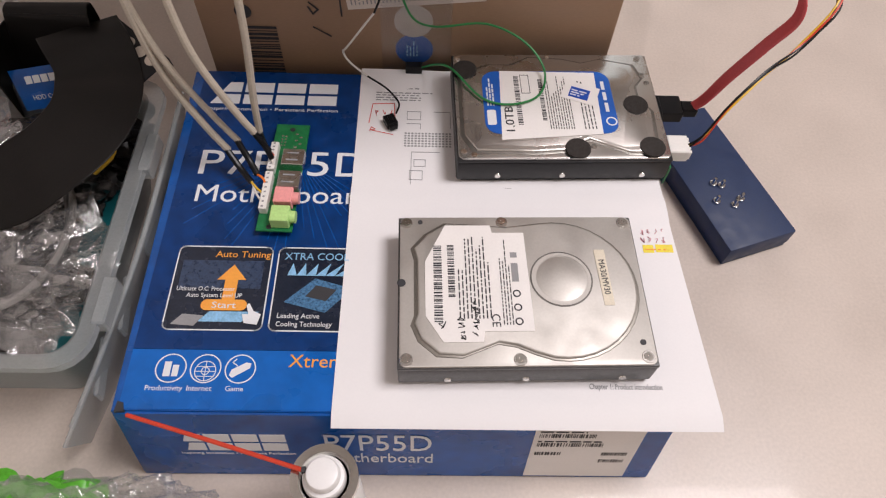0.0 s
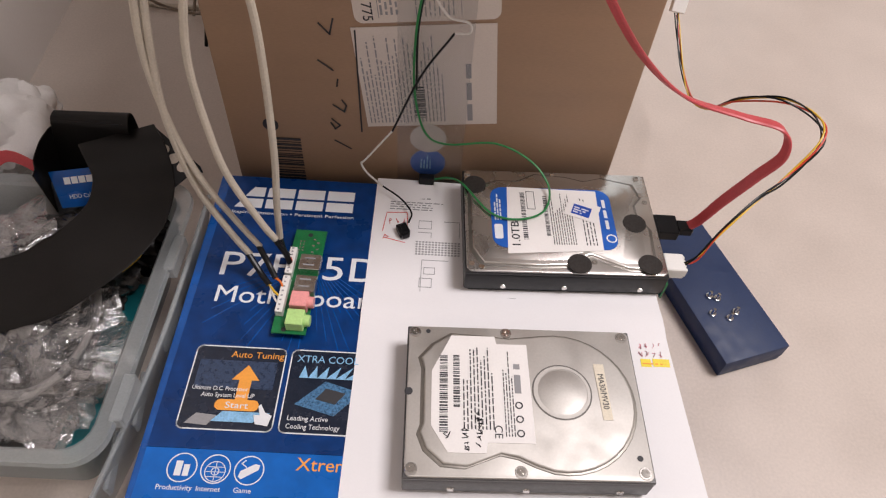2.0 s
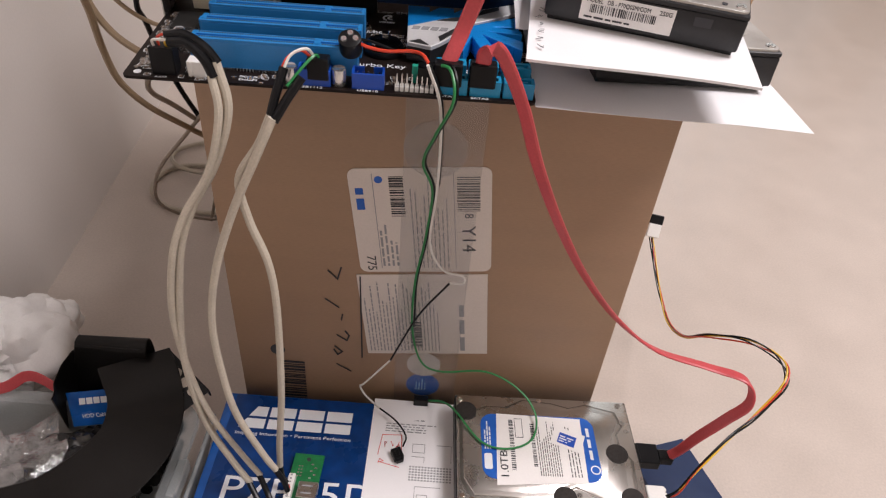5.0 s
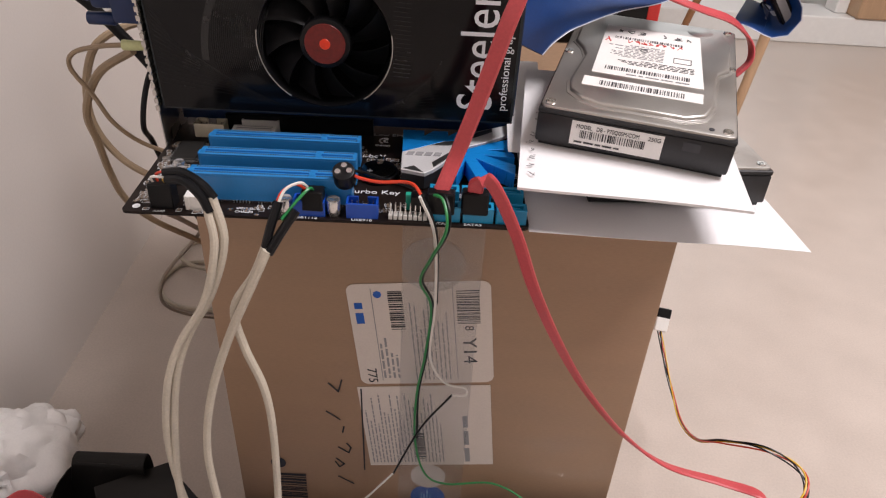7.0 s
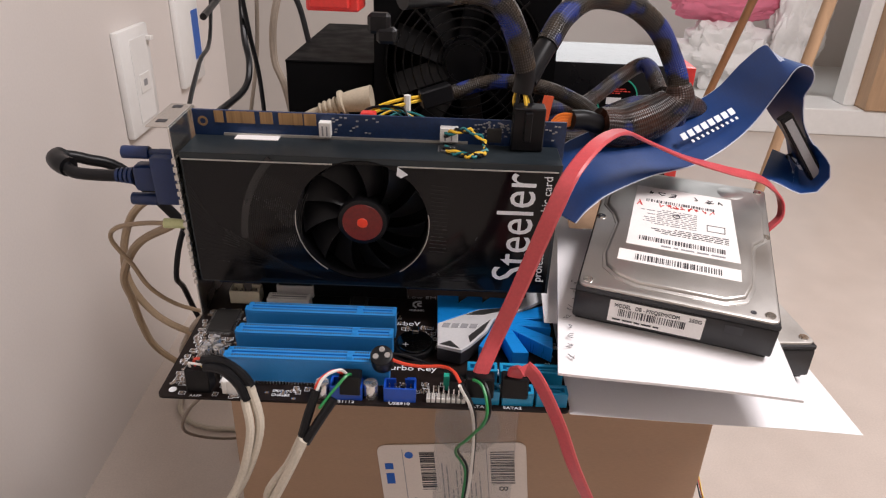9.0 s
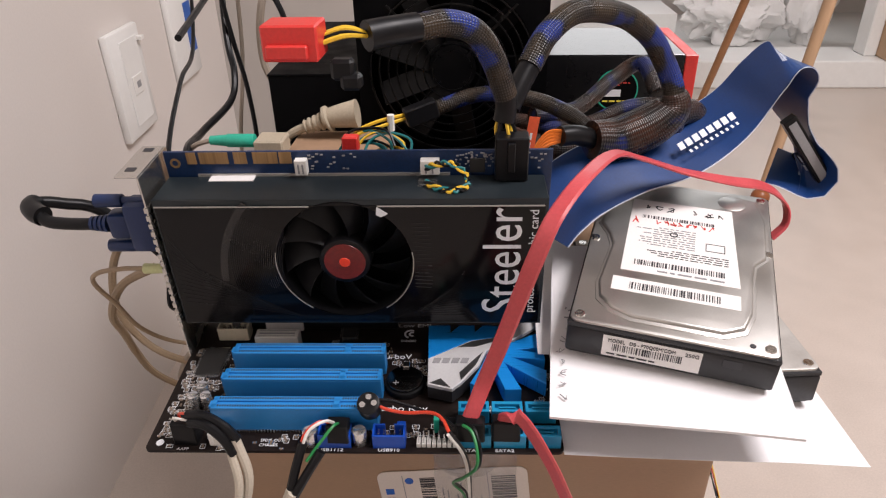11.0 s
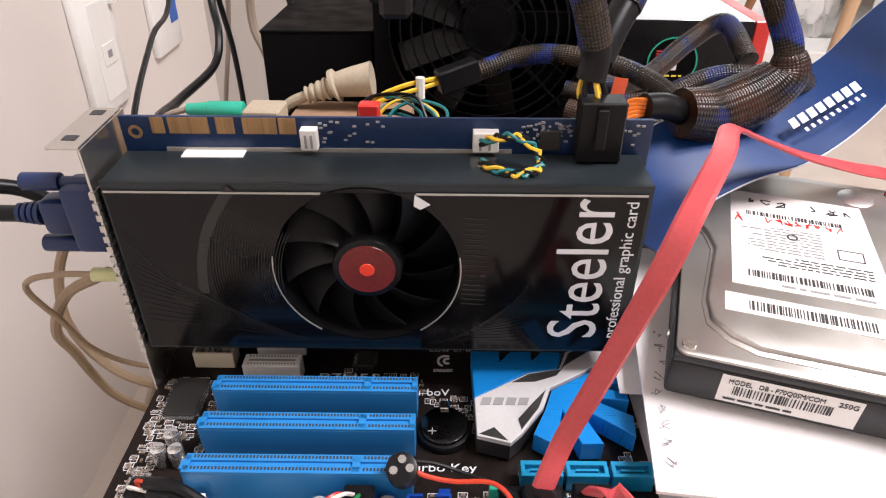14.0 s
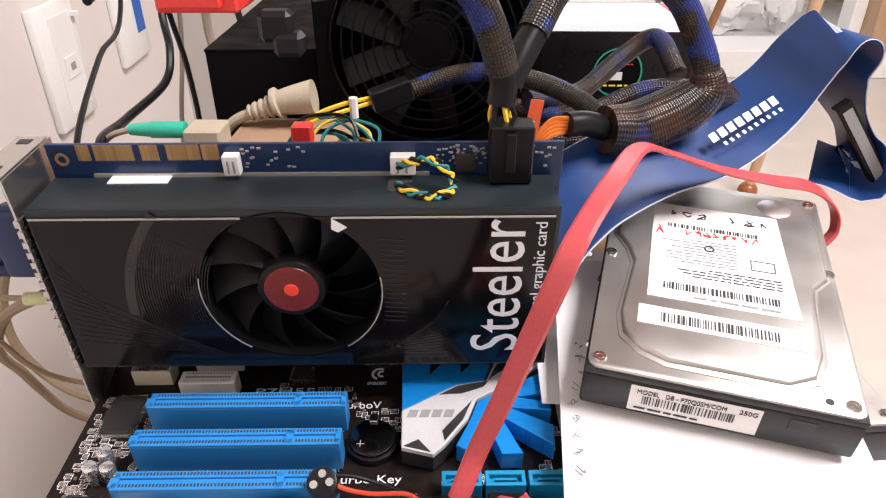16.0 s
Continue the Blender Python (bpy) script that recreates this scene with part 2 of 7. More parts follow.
def add_cyl(bm, r0, r1, z0, z1, seg=20, m=None, bev=0.0):
    c = bmesh.ops.create_cone(bm, cap_ends=True, segments=seg, radius1=r0, radius2=r1, depth=z1 - z0)["verts"]
    t = Matrix.Translation((0, 0, (z0 + z1) / 2))
    bmesh.ops.transform(bm, matrix=(m @ t) if m else t, verts=c)
    if bev:
        es = [e for e in {e for v in c for e in v.link_edges} if any(len(f.verts) > 4 for f in e.link_faces)]
        bmesh.ops.bevel(bm, geom=es, offset=bev, segments=2, affect="EDGES", profile=0.5)
    return bm


def add_prism(bm, pts, z0, z1, bev=0.0, m=None, seg=2):
    vs = [bm.verts.new((x, y, z0)) for x, y in pts]
    f = bm.faces.new(vs)
    ex = bmesh.ops.extrude_face_region(bm, geom=[f])["geom"]
    top = [v for v in ex if isinstance(v, bmesh.types.BMVert)]
    bmesh.ops.translate(bm, verts=top, vec=(0, 0, z1 - z0))
    bmesh.ops.recalc_face_normals(bm, faces=list({f for v in vs + top for f in v.link_faces}))
    allv = vs + top
    if bev:
        tf = [g for g in ex if isinstance(g, bmesh.types.BMFace)]
        es = list({e for g in tf for e in g.edges})
        r = bmesh.ops.bevel(bm, geom=es, offset=bev, segments=seg, affect="EDGES", profile=0.5)
        allv = list({v for v in vs if v.is_valid} | set(r["verts"]) | {v for v in top if v.is_valid})
    if m:
        bmesh.ops.transform(bm, matrix=m, verts=allv)
    return bm


def smooth_line(pts, n=6):
    p = [Vector(q) for q in pts]
    p = [p[0] * 2 - p[1], *p, p[-1] * 2 - p[-2]]
    out = []
    for i in range(1, len(p) - 2):
        a, b, c, d = p[i - 1], p[i], p[i + 1], p[i + 2]
        for k in range(n):
            t = k / n
            out.append(0.5 * (2 * b + (c - a) * t + (2 * a - 5 * b + 4 * c - d) * t * t + (3 * b - a - 3 * c + d) * t ** 3))
    out.append(p[-2])
    return out


def add_tube(bm, pts, r, seg=8, n=6, smooth=True):
    line = smooth_line(pts, n) if smooth else [Vector(p) for p in pts]
    up = Vector((0.3, 0.2, 1)).normalized()
    rings, run = [], [0.0]
    uv = bm.loops.layers.uv.verify()
    for p, q in zip(line, line[1:]):
        run.append(run[-1] + (q - p).length)
    for i, p in enumerate(line):
        t = (line[min(i + 1, len(line) - 1)] - line[max(i - 1, 0)]).normalized()
        up = (up - t * up.dot(t)).normalized() if (up - t * up.dot(t)).length > 1e-4 else t.orthogonal().normalized()
        s = t.cross(up)
        rr = r(i / (len(line) - 1)) if callable(r) else r
        rings.append([bm.verts.new(p + rr * (math.cos(a) * up + math.sin(a) * s)) for a in [2 * math.pi * k / seg for k in range(seg)]])
    for a, b, v0, v1 in zip(rings, rings[1:], run, run[1:]):
        for k in range(seg):
            f = bm.faces.new((a[k], a[(k + 1) % seg], b[(k + 1) % seg], b[k]))
            for lp, q in zip(f.loops, ((k, v0), (k + 1, v0), (k + 1, v1), (k, v1))):
                lp[uv].uv = (q[0] / seg, q[1])
    bm.faces.new(rings[0][::-1])
    bm.faces.new(rings[-1])
    return bm


def add_band(bm, pts, sides, width, thick, n=6):
    """A flat cable along pts; sides: the direction across it at each point."""
    line, across = smooth_line(pts, n), smooth_line(sides, n)
    rings = []
    for i, p in enumerate(line):
        t = (line[min(i + 1, len(line) - 1)] - line[max(i - 1, 0)]).normalized()
        s = (across[i] - t * across[i].dot(t)).normalized()
        u = t.cross(s)
        w, h = width / 2, thick / 2
        rings.append([bm.verts.new(p + a * s + b * u) for a, b in ((-w, -h * 0.3), (-w + h, -h), (w - h, -h), (w, -h * 0.3), (w, h * 0.3), (w - h, h), (-w + h, h), (-w, h * 0.3))])
    for a, b in zip(rings, rings[1:]):
        for k in range(8):
            bm.faces.new((a[k], a[(k + 1) % 8], b[(k + 1) % 8], b[k]))
    bm.faces.new(rings[0][::-1])
    bm.faces.new(rings[-1])
    return bm


FINE = ("barcode", "small_print", "contact_field", "solder_field", "lead_frame", "component_field", "pin_field", "silkscreen", "printed_text")


def part(name, bm, material, parent=None, label="", m=None):
    bmesh.ops.recalc_face_normals(bm, faces=bm.faces)
    for f in bm.faces:
        f.smooth = True
    for e in bm.edges:
        e.smooth = len(e.link_faces) == 2 and e.calc_face_angle(0) < 0.6
    me = bpy.data.meshes.new(name)
    bm.to_mesh(me)
    bm.free()
    me.materials.append(material)
    ob = new(name, me)
    if parent:
        ob.parent = parent
    if m:
        ob.matrix_basis = m
    if label:
        ob["label"] = label
    if name in FINE:
        tagged(ob, label, kind="stuff")
    return ob


def share(ob, m, parent=None):
    """Another object on the mesh of ob."""
    o = new(ob.name.split(".")[0], ob.data)
    o.parent = parent or ob.parent
    o.matrix_basis = m
    return o


def thing(name, m, label, category, group=""):
    ob = new(name)
    ob.empty_display_size = 0.02
    ob.matrix_basis = m
    return tagged(ob, label, category, group)


def lettering(name, body, size, material, parent, m, width=None, label=""):
    """Flat raised letters in the parent's plane, starting at the pose m; width: the length they are brought to."""
    cu = bpy.data.curves.new(name, "FONT")
    cu.body, cu.size, cu.extrude, cu.resolution_u = body, size, 0.00012, 3
    tmp = bpy.data.objects.new(name, cu)
    me = bpy.data.meshes.new_from_object(tmp)
    bpy.data.objects.remove(tmp)
    if width:
        k = width / max(v.co.x for v in me.vertices)
        for v in me.vertices:
            v.co.x *= k
    me.materials.clear()
    me.materials.append(material)
    ob = new(name, me)
    ob.parent, ob.matrix_basis = parent, m
    if label:
        ob["label"] = label
    return ob


H0, H1 = -0.0001, 0.00012


def add_barcode(bm, x0, y0, w, h, seed, n=40, m=None, along="x"):
    rnd = random.Random(seed)
    x = 0.0
    while x < w:
        s = w / n * rnd.choice((0.4, 0.7, 1.2))
        if x + s > w:
            break
        if along == "x":
            add_box(bm, x0 + x, x0 + x + s, y0, y0 + h, H0, H1, m=m)
        else:
            add_box(bm, x0, x0 + h, y0 + x, y0 + x + s, H0, H1, m=m)
        x += s + w / n * rnd.choice((0.5, 0.8, 1.2))
    return bm


def add_lines(bm, x0, y0, w, h, rows, seed, along="x", fill=0.45, m=None):
    """Rows of small bars in place of fine print."""
    rnd = random.Random(seed)
    rows = int(rows * 1.5) if rows > 1 else rows
    pitch = h / rows
    for r in range(rows):
        x, end = 0.0, w * rnd.uniform(0.55, 1.0)
        while x < end:
            s = min(rnd.uniform(0.6, 2.6) * pitch, end - x)
            a, b = y0 + r * pitch, y0 + r * pitch + pitch * fill
            if along == "x":
                add_box(bm, x0 + x, x0 + x + s, a, b, H0, H1, m=m)
            else:
                add_box(bm, x0 + r * pitch, x0 + r * pitch + pitch * fill, y0 + x, y0 + x + s, H0, H1, m=m)
            x += s + pitch * 0.5
    return bm


def rounded(x0, x1, y0, y1, r, n=5):
    out = []
    for cx, cy, a0 in ((x1 - r, y1 - r, 0), (x0 + r, y1 - r, 90), (x0 + r, y0 + r, 180), (x1 - r, y0 + r, 270)):
        out += [(cx + r * math.cos(radians(a0 + 90 * k / n)), cy + r * math.sin(radians(a0 + 90 * k / n))) for k in range(n + 1)]
    return out


def circle(cx, cy, r, n=24, a0=0, a1=360):
    return [(cx + r * math.cos(radians(a0 + (a1 - a0) * k / n)), cy + r * math.sin(radians(a0 + (a1 - a0) * k / n))) for k in range(n)]


def add_ring(bm, cx, cy, r0, r1, z0, z1, n=32, a0=0.0, a1=360.0, m=None):
    vs = []
    full = abs(a1 - a0) >= 360
    for k in range(n if full else n + 1):
        a = radians(a0 + (a1 - a0) * k / n)
        c, s = math.cos(a), math.sin(a)
        q = [Vector((cx + r * c, cy + r * s, z)) for r, z in ((r0, z0), (r1, z0), (r1, z1), (r0, z1))]
        vs.append([bm.verts.new(m @ p if m else p) for p in q])
    pairs = zip(vs, vs[1:] + vs[:1]) if full else zip(vs, vs[1:])
    for a, b in pairs:
        for k in range(4):
            bm.faces.new((a[k], a[(k + 1) % 4], b[(k + 1) % 4], b[k]))
    if not full:
        bm.faces.new(vs[0])
        bm.faces.new(vs[-1][::-1])
    return bm


def add_stroke(bm, pts, w=0.0008):
    """A pen stroke lying in the plane."""
    for a, b in zip(pts, pts[1:]):
        d = Vector((b[0] - a[0], b[1] - a[1], 0))
        m = Matrix.Translation((a[0], a[1], 0)) @ Matrix.Rotation(math.atan2(d.y, d.x), 4, "Z")
        add_box(bm, -w / 2, d.length + w / 2, -w / 2, w / 2, H0, H1, m=m)
    return bm


def add_scribble(bm, x0, y0, w, h, n, seed, along="x", width=0.0005):
    """Handwriting-like strokes in a row; nothing that can be read."""
    rnd = random.Random(seed)
    step = (w if along == "x" else h) / n
    for k in range(n):
        ox, oy = (x0 + k * step, y0) if along == "x" else (x0, y0 + k * step)
        bw, bh = (step * 0.75, h) if along == "x" else (w, step * 0.75)
        for _ in range(rnd.choice((1, 2, 2))):
            q = [Vector((ox + rnd.uniform(0, bw), oy + rnd.uniform(0, bh), 0)) for _ in range(rnd.choice((3, 4)))]
            add_stroke(bm, [(v.x, v.y) for v in smooth_line(q, 3)], width)
    return bm


# ---- the room ----
def slab(name, x0, x1, y0, y1, z0, z1, material, label, category, bev=0.0):
    return tagged(part(name, add_box(B(), x0, x1, y0, y1, z0, z1, bev), material), label, category, kind="structure")


slab("floor", -0.8, 2.4, -1.6, 2.0, -0.12, 0, FLOOR, "beige vinyl floor with faint speckles", "floor")
WESTWALL = pose(-0.347, 0, 0, 0, 0, 5.03)
west = slab("wall_west", -0.128, 0, -1.62, 1.30, 0, 2.3, WALL, "plain cream wallpapered wall", "wall")
west.matrix_basis = WESTWALL
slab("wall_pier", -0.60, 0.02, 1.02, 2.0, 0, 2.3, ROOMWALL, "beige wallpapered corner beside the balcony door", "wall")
# unseen south and east walls close the room, kept dark to hold down bounce
slab("wall_south", -0.372, 2.4, -1.7, -1.6, 0, 2.3, ROOMWALL, "plain wallpapered wall", "wall")
slab("wall_east", 2.4, 2.5, -1.6, 2.0, 0, 2.3, ROOMWALL, "plain wallpapered wall", "wall")
slab("wall_north", 0.02, 0.30, 2.0, 2.12, 0, 2.3, WALL, "plain wallpapered wall", "wall")
slab("wall_north_corner", 1.62, 2.4, 2.0, 2.12, 0, 2.3, WALL, "plain wallpapered wall beside the door", "wall")
slab("ceiling", -0.8, 2.5, -1.7, 3.2, 2.3, 2.4, CEIL, "unseen ceiling, greyed to reduce bounced light", "ceiling")
slab("door_sill", 0.30, 1.62, 1.96, 2.16, 0, 0.09, PVC, "white raised threshold of a balcony door", "door sill", 0.004)
slab("door_frame_trim", 1.37, 1.62, 1.95, 2.14, 0.09, 2.3, WOODTRIM, "brown wooden frame of the balcony door", "door frame", 0.004)
slab("door_frame_post", 1.33, 1.37, 2.02, 2.10, 0.09, 2.3, PVC, "white sliding door post", "door frame", 0.004)
slab("balcony_floor", 0.1, 2.2, 2.16, 3.2, -0.1, 0.03, PVC, "pale tiled balcony floor", "floor")
slab("balcony_wall", 0.1, 2.2, 3.1, 3.2, 0.03, 2.3, WALL, "white balcony wall", "wall")
slab("balcony_wall_side", 2.1, 2.2, 2.16, 3.1, 0.03, 2.3, WALL, "white balcony side wall", "wall")
slab("balcony_wall_end", 0.1, 0.2, 2.16, 3.1, 0.03, 2.3, WALL, "white balcony side wall", "wall")


# ---- cartons ----
def carton():
    c = thing("cardboard_carton", pose(0, 0, 0), "tall brown corrugated carton with courier label and packing tape", "carton")
    W0, W1, D, HT = -0.0795, 0.2315, 0.46, 0.4015
    part("body", add_box(B(), W0, W1, 0, D, 0, HT, 0.003, seg=2), CARD, c)
    part("flap", add_box(B(), W0 + 0.002, (W0 + W1) / 2 - 0.001, 0.002, D - 0.002, HT - 0.0002, HT + 0.0022), CARD, c)
    part("flap", add_box(B(), (W0 + W1) / 2 + 0.001, W1 - 0.002, 0.002, D - 0.002, HT - 0.0002, HT + 0.0022), CARD, c)
    part("tape", add_box(B(), 0.055, 0.108, -0.0018, -0.0014, 0.06, HT), TAPE, c, "clear packing tape")
    part("tape", add_box(B(), 0.055, 0.108, -0.0018, 0.45, HT + 0.0022, HT + 0.0028), TAPE, c, "clear packing tape")
    F = Matrix.Translation((0, -0.0004, 0)) @ pose(0, 0, 0, 90)
    lab = part("courier_label", add_prism(B(), rounded(0, 0.099, 0, 0.092, 0.006), -0.0002, 0.0003, m=None), GREYLABEL, c, "pale courier label, upper half")
    lab.matrix_basis = pose(0.0262, -0.0006, 0.2235, 90, 0, 0) @ pose(0, 0, 0, 0, 0, 6.2)
    low = part("courier_label", add_box(B(), 0, 0.1005, 0, 0.088, -0.0002, 0.0002), GREYLABEL, c, "yellowed courier label, lower half")
    low.matrix_basis = pose(0.0320, -0.0006, 0.1325, 90, 0, 0) @ pose(0, 0, 0, 0, 0, 6.2)
    up = Matrix.Translation((0, 0, 0.0004))
    b = B()
    add_barcode(b, 0.028, 0.052, 0.034, 0.010, 3, 30, along="y")
    add_barcode(b, 0.075, 0.056, 0.030, 0.016, 4, 30, along="y")
    part("barcode", b, INK, lab, m=up)
    b = B()
    add_lines(b, 0.018, 0.006, 0.040, 0.014, 3, 5, along="y")
    add_lines(b, 0.042, 0.004, 0.080, 0.028, 6, 6, along="y", fill=0.3)
    add_box(b, 0.0165, 0.017, 0.004, 0.088, H0, H1)
    add_box(b, 0.0725, 0.073, 0.004, 0.088, H0, H1)
    part("small_print", b, GREYINK, lab, m=up)
    lettering("code_print", "Y14", 0.014, INK, lab, up @ pose(0.078, 0.043, 0, 0, 0, -90), 0.024)
    lettering("code_print", "8", 0.009, INK, lab, up @ pose(0.080, 0.054, 0, 0, 0, -90))
    lettering("code_print", "775", 0.010, INK, lab, up @ pose(0.006, 0.016, 0, 0, 0, -90), 0.014)
    b = B()
    add_lines(b, 0.004, 0.058, 0.024, 0.007, 1, 9, along="y", fill=0.8)
    add_prism(b, circle(0.021, 0.083, 0.003, 8), H0, H1)
    part("mark", b, BLUEINK, lab, "blue bars", m=up)
    b = B()
    add_lines(b, 0.003, 0.004, 0.078, 0.060, 14, 12, along="y", fill=0.35)
    add_lines(b, 0.078, 0.004, 0.078, 0.008, 1, 13, along="y", fill=0.5)
    part("small_print", b, GREYINK, low, m=up)
    part("barcode", add_barcode(B(), 0.038, 0.008, 0.030, 0.009, 14, 26, along="y"), INK, low, m=up)
    b = B()
    add_prism(b, circle(0.0800, 0.0975, 0.0145, 28), H0, H1)
    part("seal", b, BLUEINK, c, "round blue seal", m=F @ Matrix.Translation((0, 0, 0.0006)))
    part("seal", add_prism(B(), circle(0.0795, 0.124, 0.0145, 28), H0, H1), mat("clear_seal", (0.55, 0.50, 0.46), 0.3), c, "round clear seal", m=F @ Matrix.Translation((0, 0, 0.0008)))
    part("seal", add_prism(B(), circle(0.0760, 0.336, 0.0215, 32), H0, H1), TAPE, c, "round clear seal at the carton top", m=F @ Matrix.Translation((0, 0, 0.0018)))
    part("seal_print", add_lines(B(), 0.074, 0.091, 0.016, 0.010, 3, 4, along="y"), CYANPRINT, c, m=F @ Matrix.Translation((0, 0, 0.0009)))
    part("round_mark", add_prism(B(), circle(-0.0450, 0.1285, 0.0062, 20), H0, H1), INK, c, m=F @ Matrix.Translation((0, 0, 0.0004)))
    part("barcode", add_barcode(B(), -0.047, 0.066, 0.050, 0.024, 21, 26, along="y"), INK, c, m=F @ Matrix.Translation((0, 0, 0.0004)))
    b = B()
    add_stroke(b, [(0.0255, 0.218), (0.0268, 0.127)], 0.0012)
    add_stroke(b, [(0.001, 0.222), (0.008, 0.214), (0.011, 0.226)], 0.0012)
    add_stroke(b, [(-0.002, 0.192), (0.008, 0.184)], 0.0012)
    add_stroke(b, [(0.011, 0.176), (0.010, 0.170)], 0.0012)
    add_stroke(b, [(0.006, 0.152), (0.014, 0.146), (0.016, 0.152), (0.013, 0.157)], 0.0012)
    add_stroke(b, [(0.004, 0.138), (0.010, 0.132), (0.006, 0.128), (0.003, 0.134)], 0.0012)
    add_stroke(b, [(0.005, 0.116), (0.017, 0.108)], 0.0012)
    part("pen_stroke", b, INK, c, "black marker strokes", m=F @ Matrix.Translation((0, 0, 0.0004)))


def retail_box():
    c = thing("motherboard_box", pose(0, 0, 0), "glossy blue retail motherboard box lying flat on the floor", "box")
    x0, x1, y0, y1, T = -0.088, 0.240, -0.293, -0.014, 0.0835
    b = B()
    bottom = [(x0 - 0.002, y0 - 0.006), (x1 + 0.002, y0 - 0.006), (x1, y1), (x0 - 0.006, y1)]
    add_prism(b, bottom, 0.0, T, 0.0)
    for v in b.verts:
        if v.co.z > 0.01:
            v.co.x += 0.006 if v.co.x < 0 else -0.002
            v.co.y += 0.0135 if v.co.y < -0.2 else 0
    bmesh.ops.bevel(b, geom=b.edges[:], offset=0.0014, segments=2, affect="EDGES")
    part("body", b, BLUESIDE, c)
    top = lambda z=0.0: pose(0, 0, T + 0.0003 + z)
    part("lid", add_box(B(), x0 + 0.008, x1 - 0.002, y0 + 0.046, y1 - 0.002, -0.0002, 0.0002), BLUEBOX, c, "dark blue printed lid", m=top())
    part("lid_band", add_box(B(), x0 + 0.008, x1 - 0.002, y0 + 0.0095, y0 + 0.0457, -0.0002, 0.0002), BLUELITE, c, "bright blue printed band", m=top())
    b = B()
    for k in range(26):
        a = radians(200 + k * 5)
        add_box(b, 0.012, 0.05 + 0.01 * (k % 5), -0.0003, 0.0003, H0, H1, m=pose(0.0, -0.100, 0) @ Matrix.Rotation(a, 4, "Z"))
    part("lid_tread", b, BLUESIDE, c, "faint tread pattern", m=top(0.0001))
    up = top(0.0003)
    # brand mark: plain white slanted shapes
    for k in range(4):
        b = B()
        xx = -0.071 + k * 0.0240
        for a, e in ((-0.0495, -0.0400), (-0.0375, -0.0275)):
            sl = (a + 0.0495) * 0.55 if k == 0 else 0.0
            add_prism(b, [(xx + sl, a), (xx + 0.0215, a), (xx + 0.0215, e), (xx + sl + 0.0055 * (k == 0), e)], H0, H1)
        part("brand_shape", b, WHITEINK, c, "white slanted brand shape", m=up)
    lettering("slogan", "Inspiring Innovation • Persistent Perfection", 0.0042, WHITEINK, c, up @ pose(-0.072, -0.0560, 0), 0.096)
    lettering("model_print", "P7P55D", 0.031, WHITEINK, c, up @ pose(-0.070, -0.116, 0), 0.121)
    lettering("model_print", "Motherboard", 0.0205, WHITEINK, c, up @ pose(-0.067, -0.1395, 0), 0.121)
    for k, px in enumerate((-0.0665, -0.003)):
        p = part("printed_panel", add_prism(B(), rounded(px, px + 0.0595, -0.2345, -0.1755, 0.004), H0, H1), DARKPRINT, c, m=up)
        b = B()
        q = rounded(px, px + 0.0595, -0.2345, -0.1755, 0.004)
        add_stroke(b, q + q[:1], 0.0008)
        part("outline", b, WHITEINK, p, m=pose(0, 0, 0.0002))
        v = pose(0, 0, 0.0003)
        if k == 0:
            part("screen_print", add_box(B(), px + 0.004, px + 0.055, -0.206, -0.186, H0, H1), mat("screen_print", (0.03, 0.05, 0.10), 0.3, var=0.6, scale=300), p, m=v)
            lettering("panel_print", "Auto Tuning", 0.0066, ORANGEINK, p, pose(-0.0430, -0.1835, 0.0005), 0.035)
            b = B()
            add_prism(b, [(-0.034, -0.214), (-0.026, -0.214), (-0.026, -0.200), (-0.021, -0.200), (-0.030, -0.189), (-0.039, -0.200), (-0.034, -0.200)], H0, H1)
            add_prism(b, rounded(-0.046, -0.018, -0.2215, -0.2140, 0.0036), H0, H1)
            part("arrow", b, ORANGEINK, p, "orange arrow and button", m=pose(0, 0, 0.0005))
            lettering("panel_print", "Start", 0.0062, WHITEINK, p, pose(-0.0395, -0.2200, 0.0008), 0.015)
            lettering("panel_print", "Ultimate O.C. Processor", 0.0042, WHITEINK, p, pose(-0.0630, -0.2080, 0.0006), 0.036)
            lettering("panel_print", "Auto System Level UP", 0.0042, WHITEINK, p, pose(-0.0560, -0.2125, 0.0006), 0.034)
            b = B()
            add_prism(b, [(-0.018, -0.230), (-0.010, -0.231), (-0.0085, -0.224), (-0.013, -0.222), (-0.0165, -0.2165), (-0.0180, -0.218), (-0.016, -0.224), (-0.020, -0.224)], H0, H1)
            part("hand_icon", b, WHITEINK, p, m=pose(0, 0, 0.0009))
            part("chip_print", add_prism(B(), [(-0.062, -0.231), (-0.048, -0.232), (-0.043, -0.225), (-0.056, -0.224)], H0, H1), GREYINK, p, m=v)
            part("beam_print", add_prism(B(), [(-0.046, -0.229), (-0.020, -0.229), (-0.010, -0.222), (-0.040, -0.222)], H0, H1), CYANPRINT, p, m=pose(0, 0, 0.0002))
        else:
            lettering("panel_print", "XTRA COOL", 0.0075, CYANPRINT, p, pose(0.001, -0.1845, 0.0004), 0.041)
            b = B()
            for j in range(6):
                add_prism(b, [(0.004 + j * 0.006, -0.196), (0.010 + j * 0.006, -0.196), (0.007 + j * 0.008, -0.187)], H0, H1)
            part("fin_print", b, CYANPRINT, p, m=v)
            part("board_print", add_prism(B(), [(0.004, -0.215), (0.030, -0.222), (0.046, -0.205), (0.022, -0.198)], H0, H1), mat("board_print", (0.06, 0.16, 0.30), 0.3, var=0.8, scale=500), p, m=v)
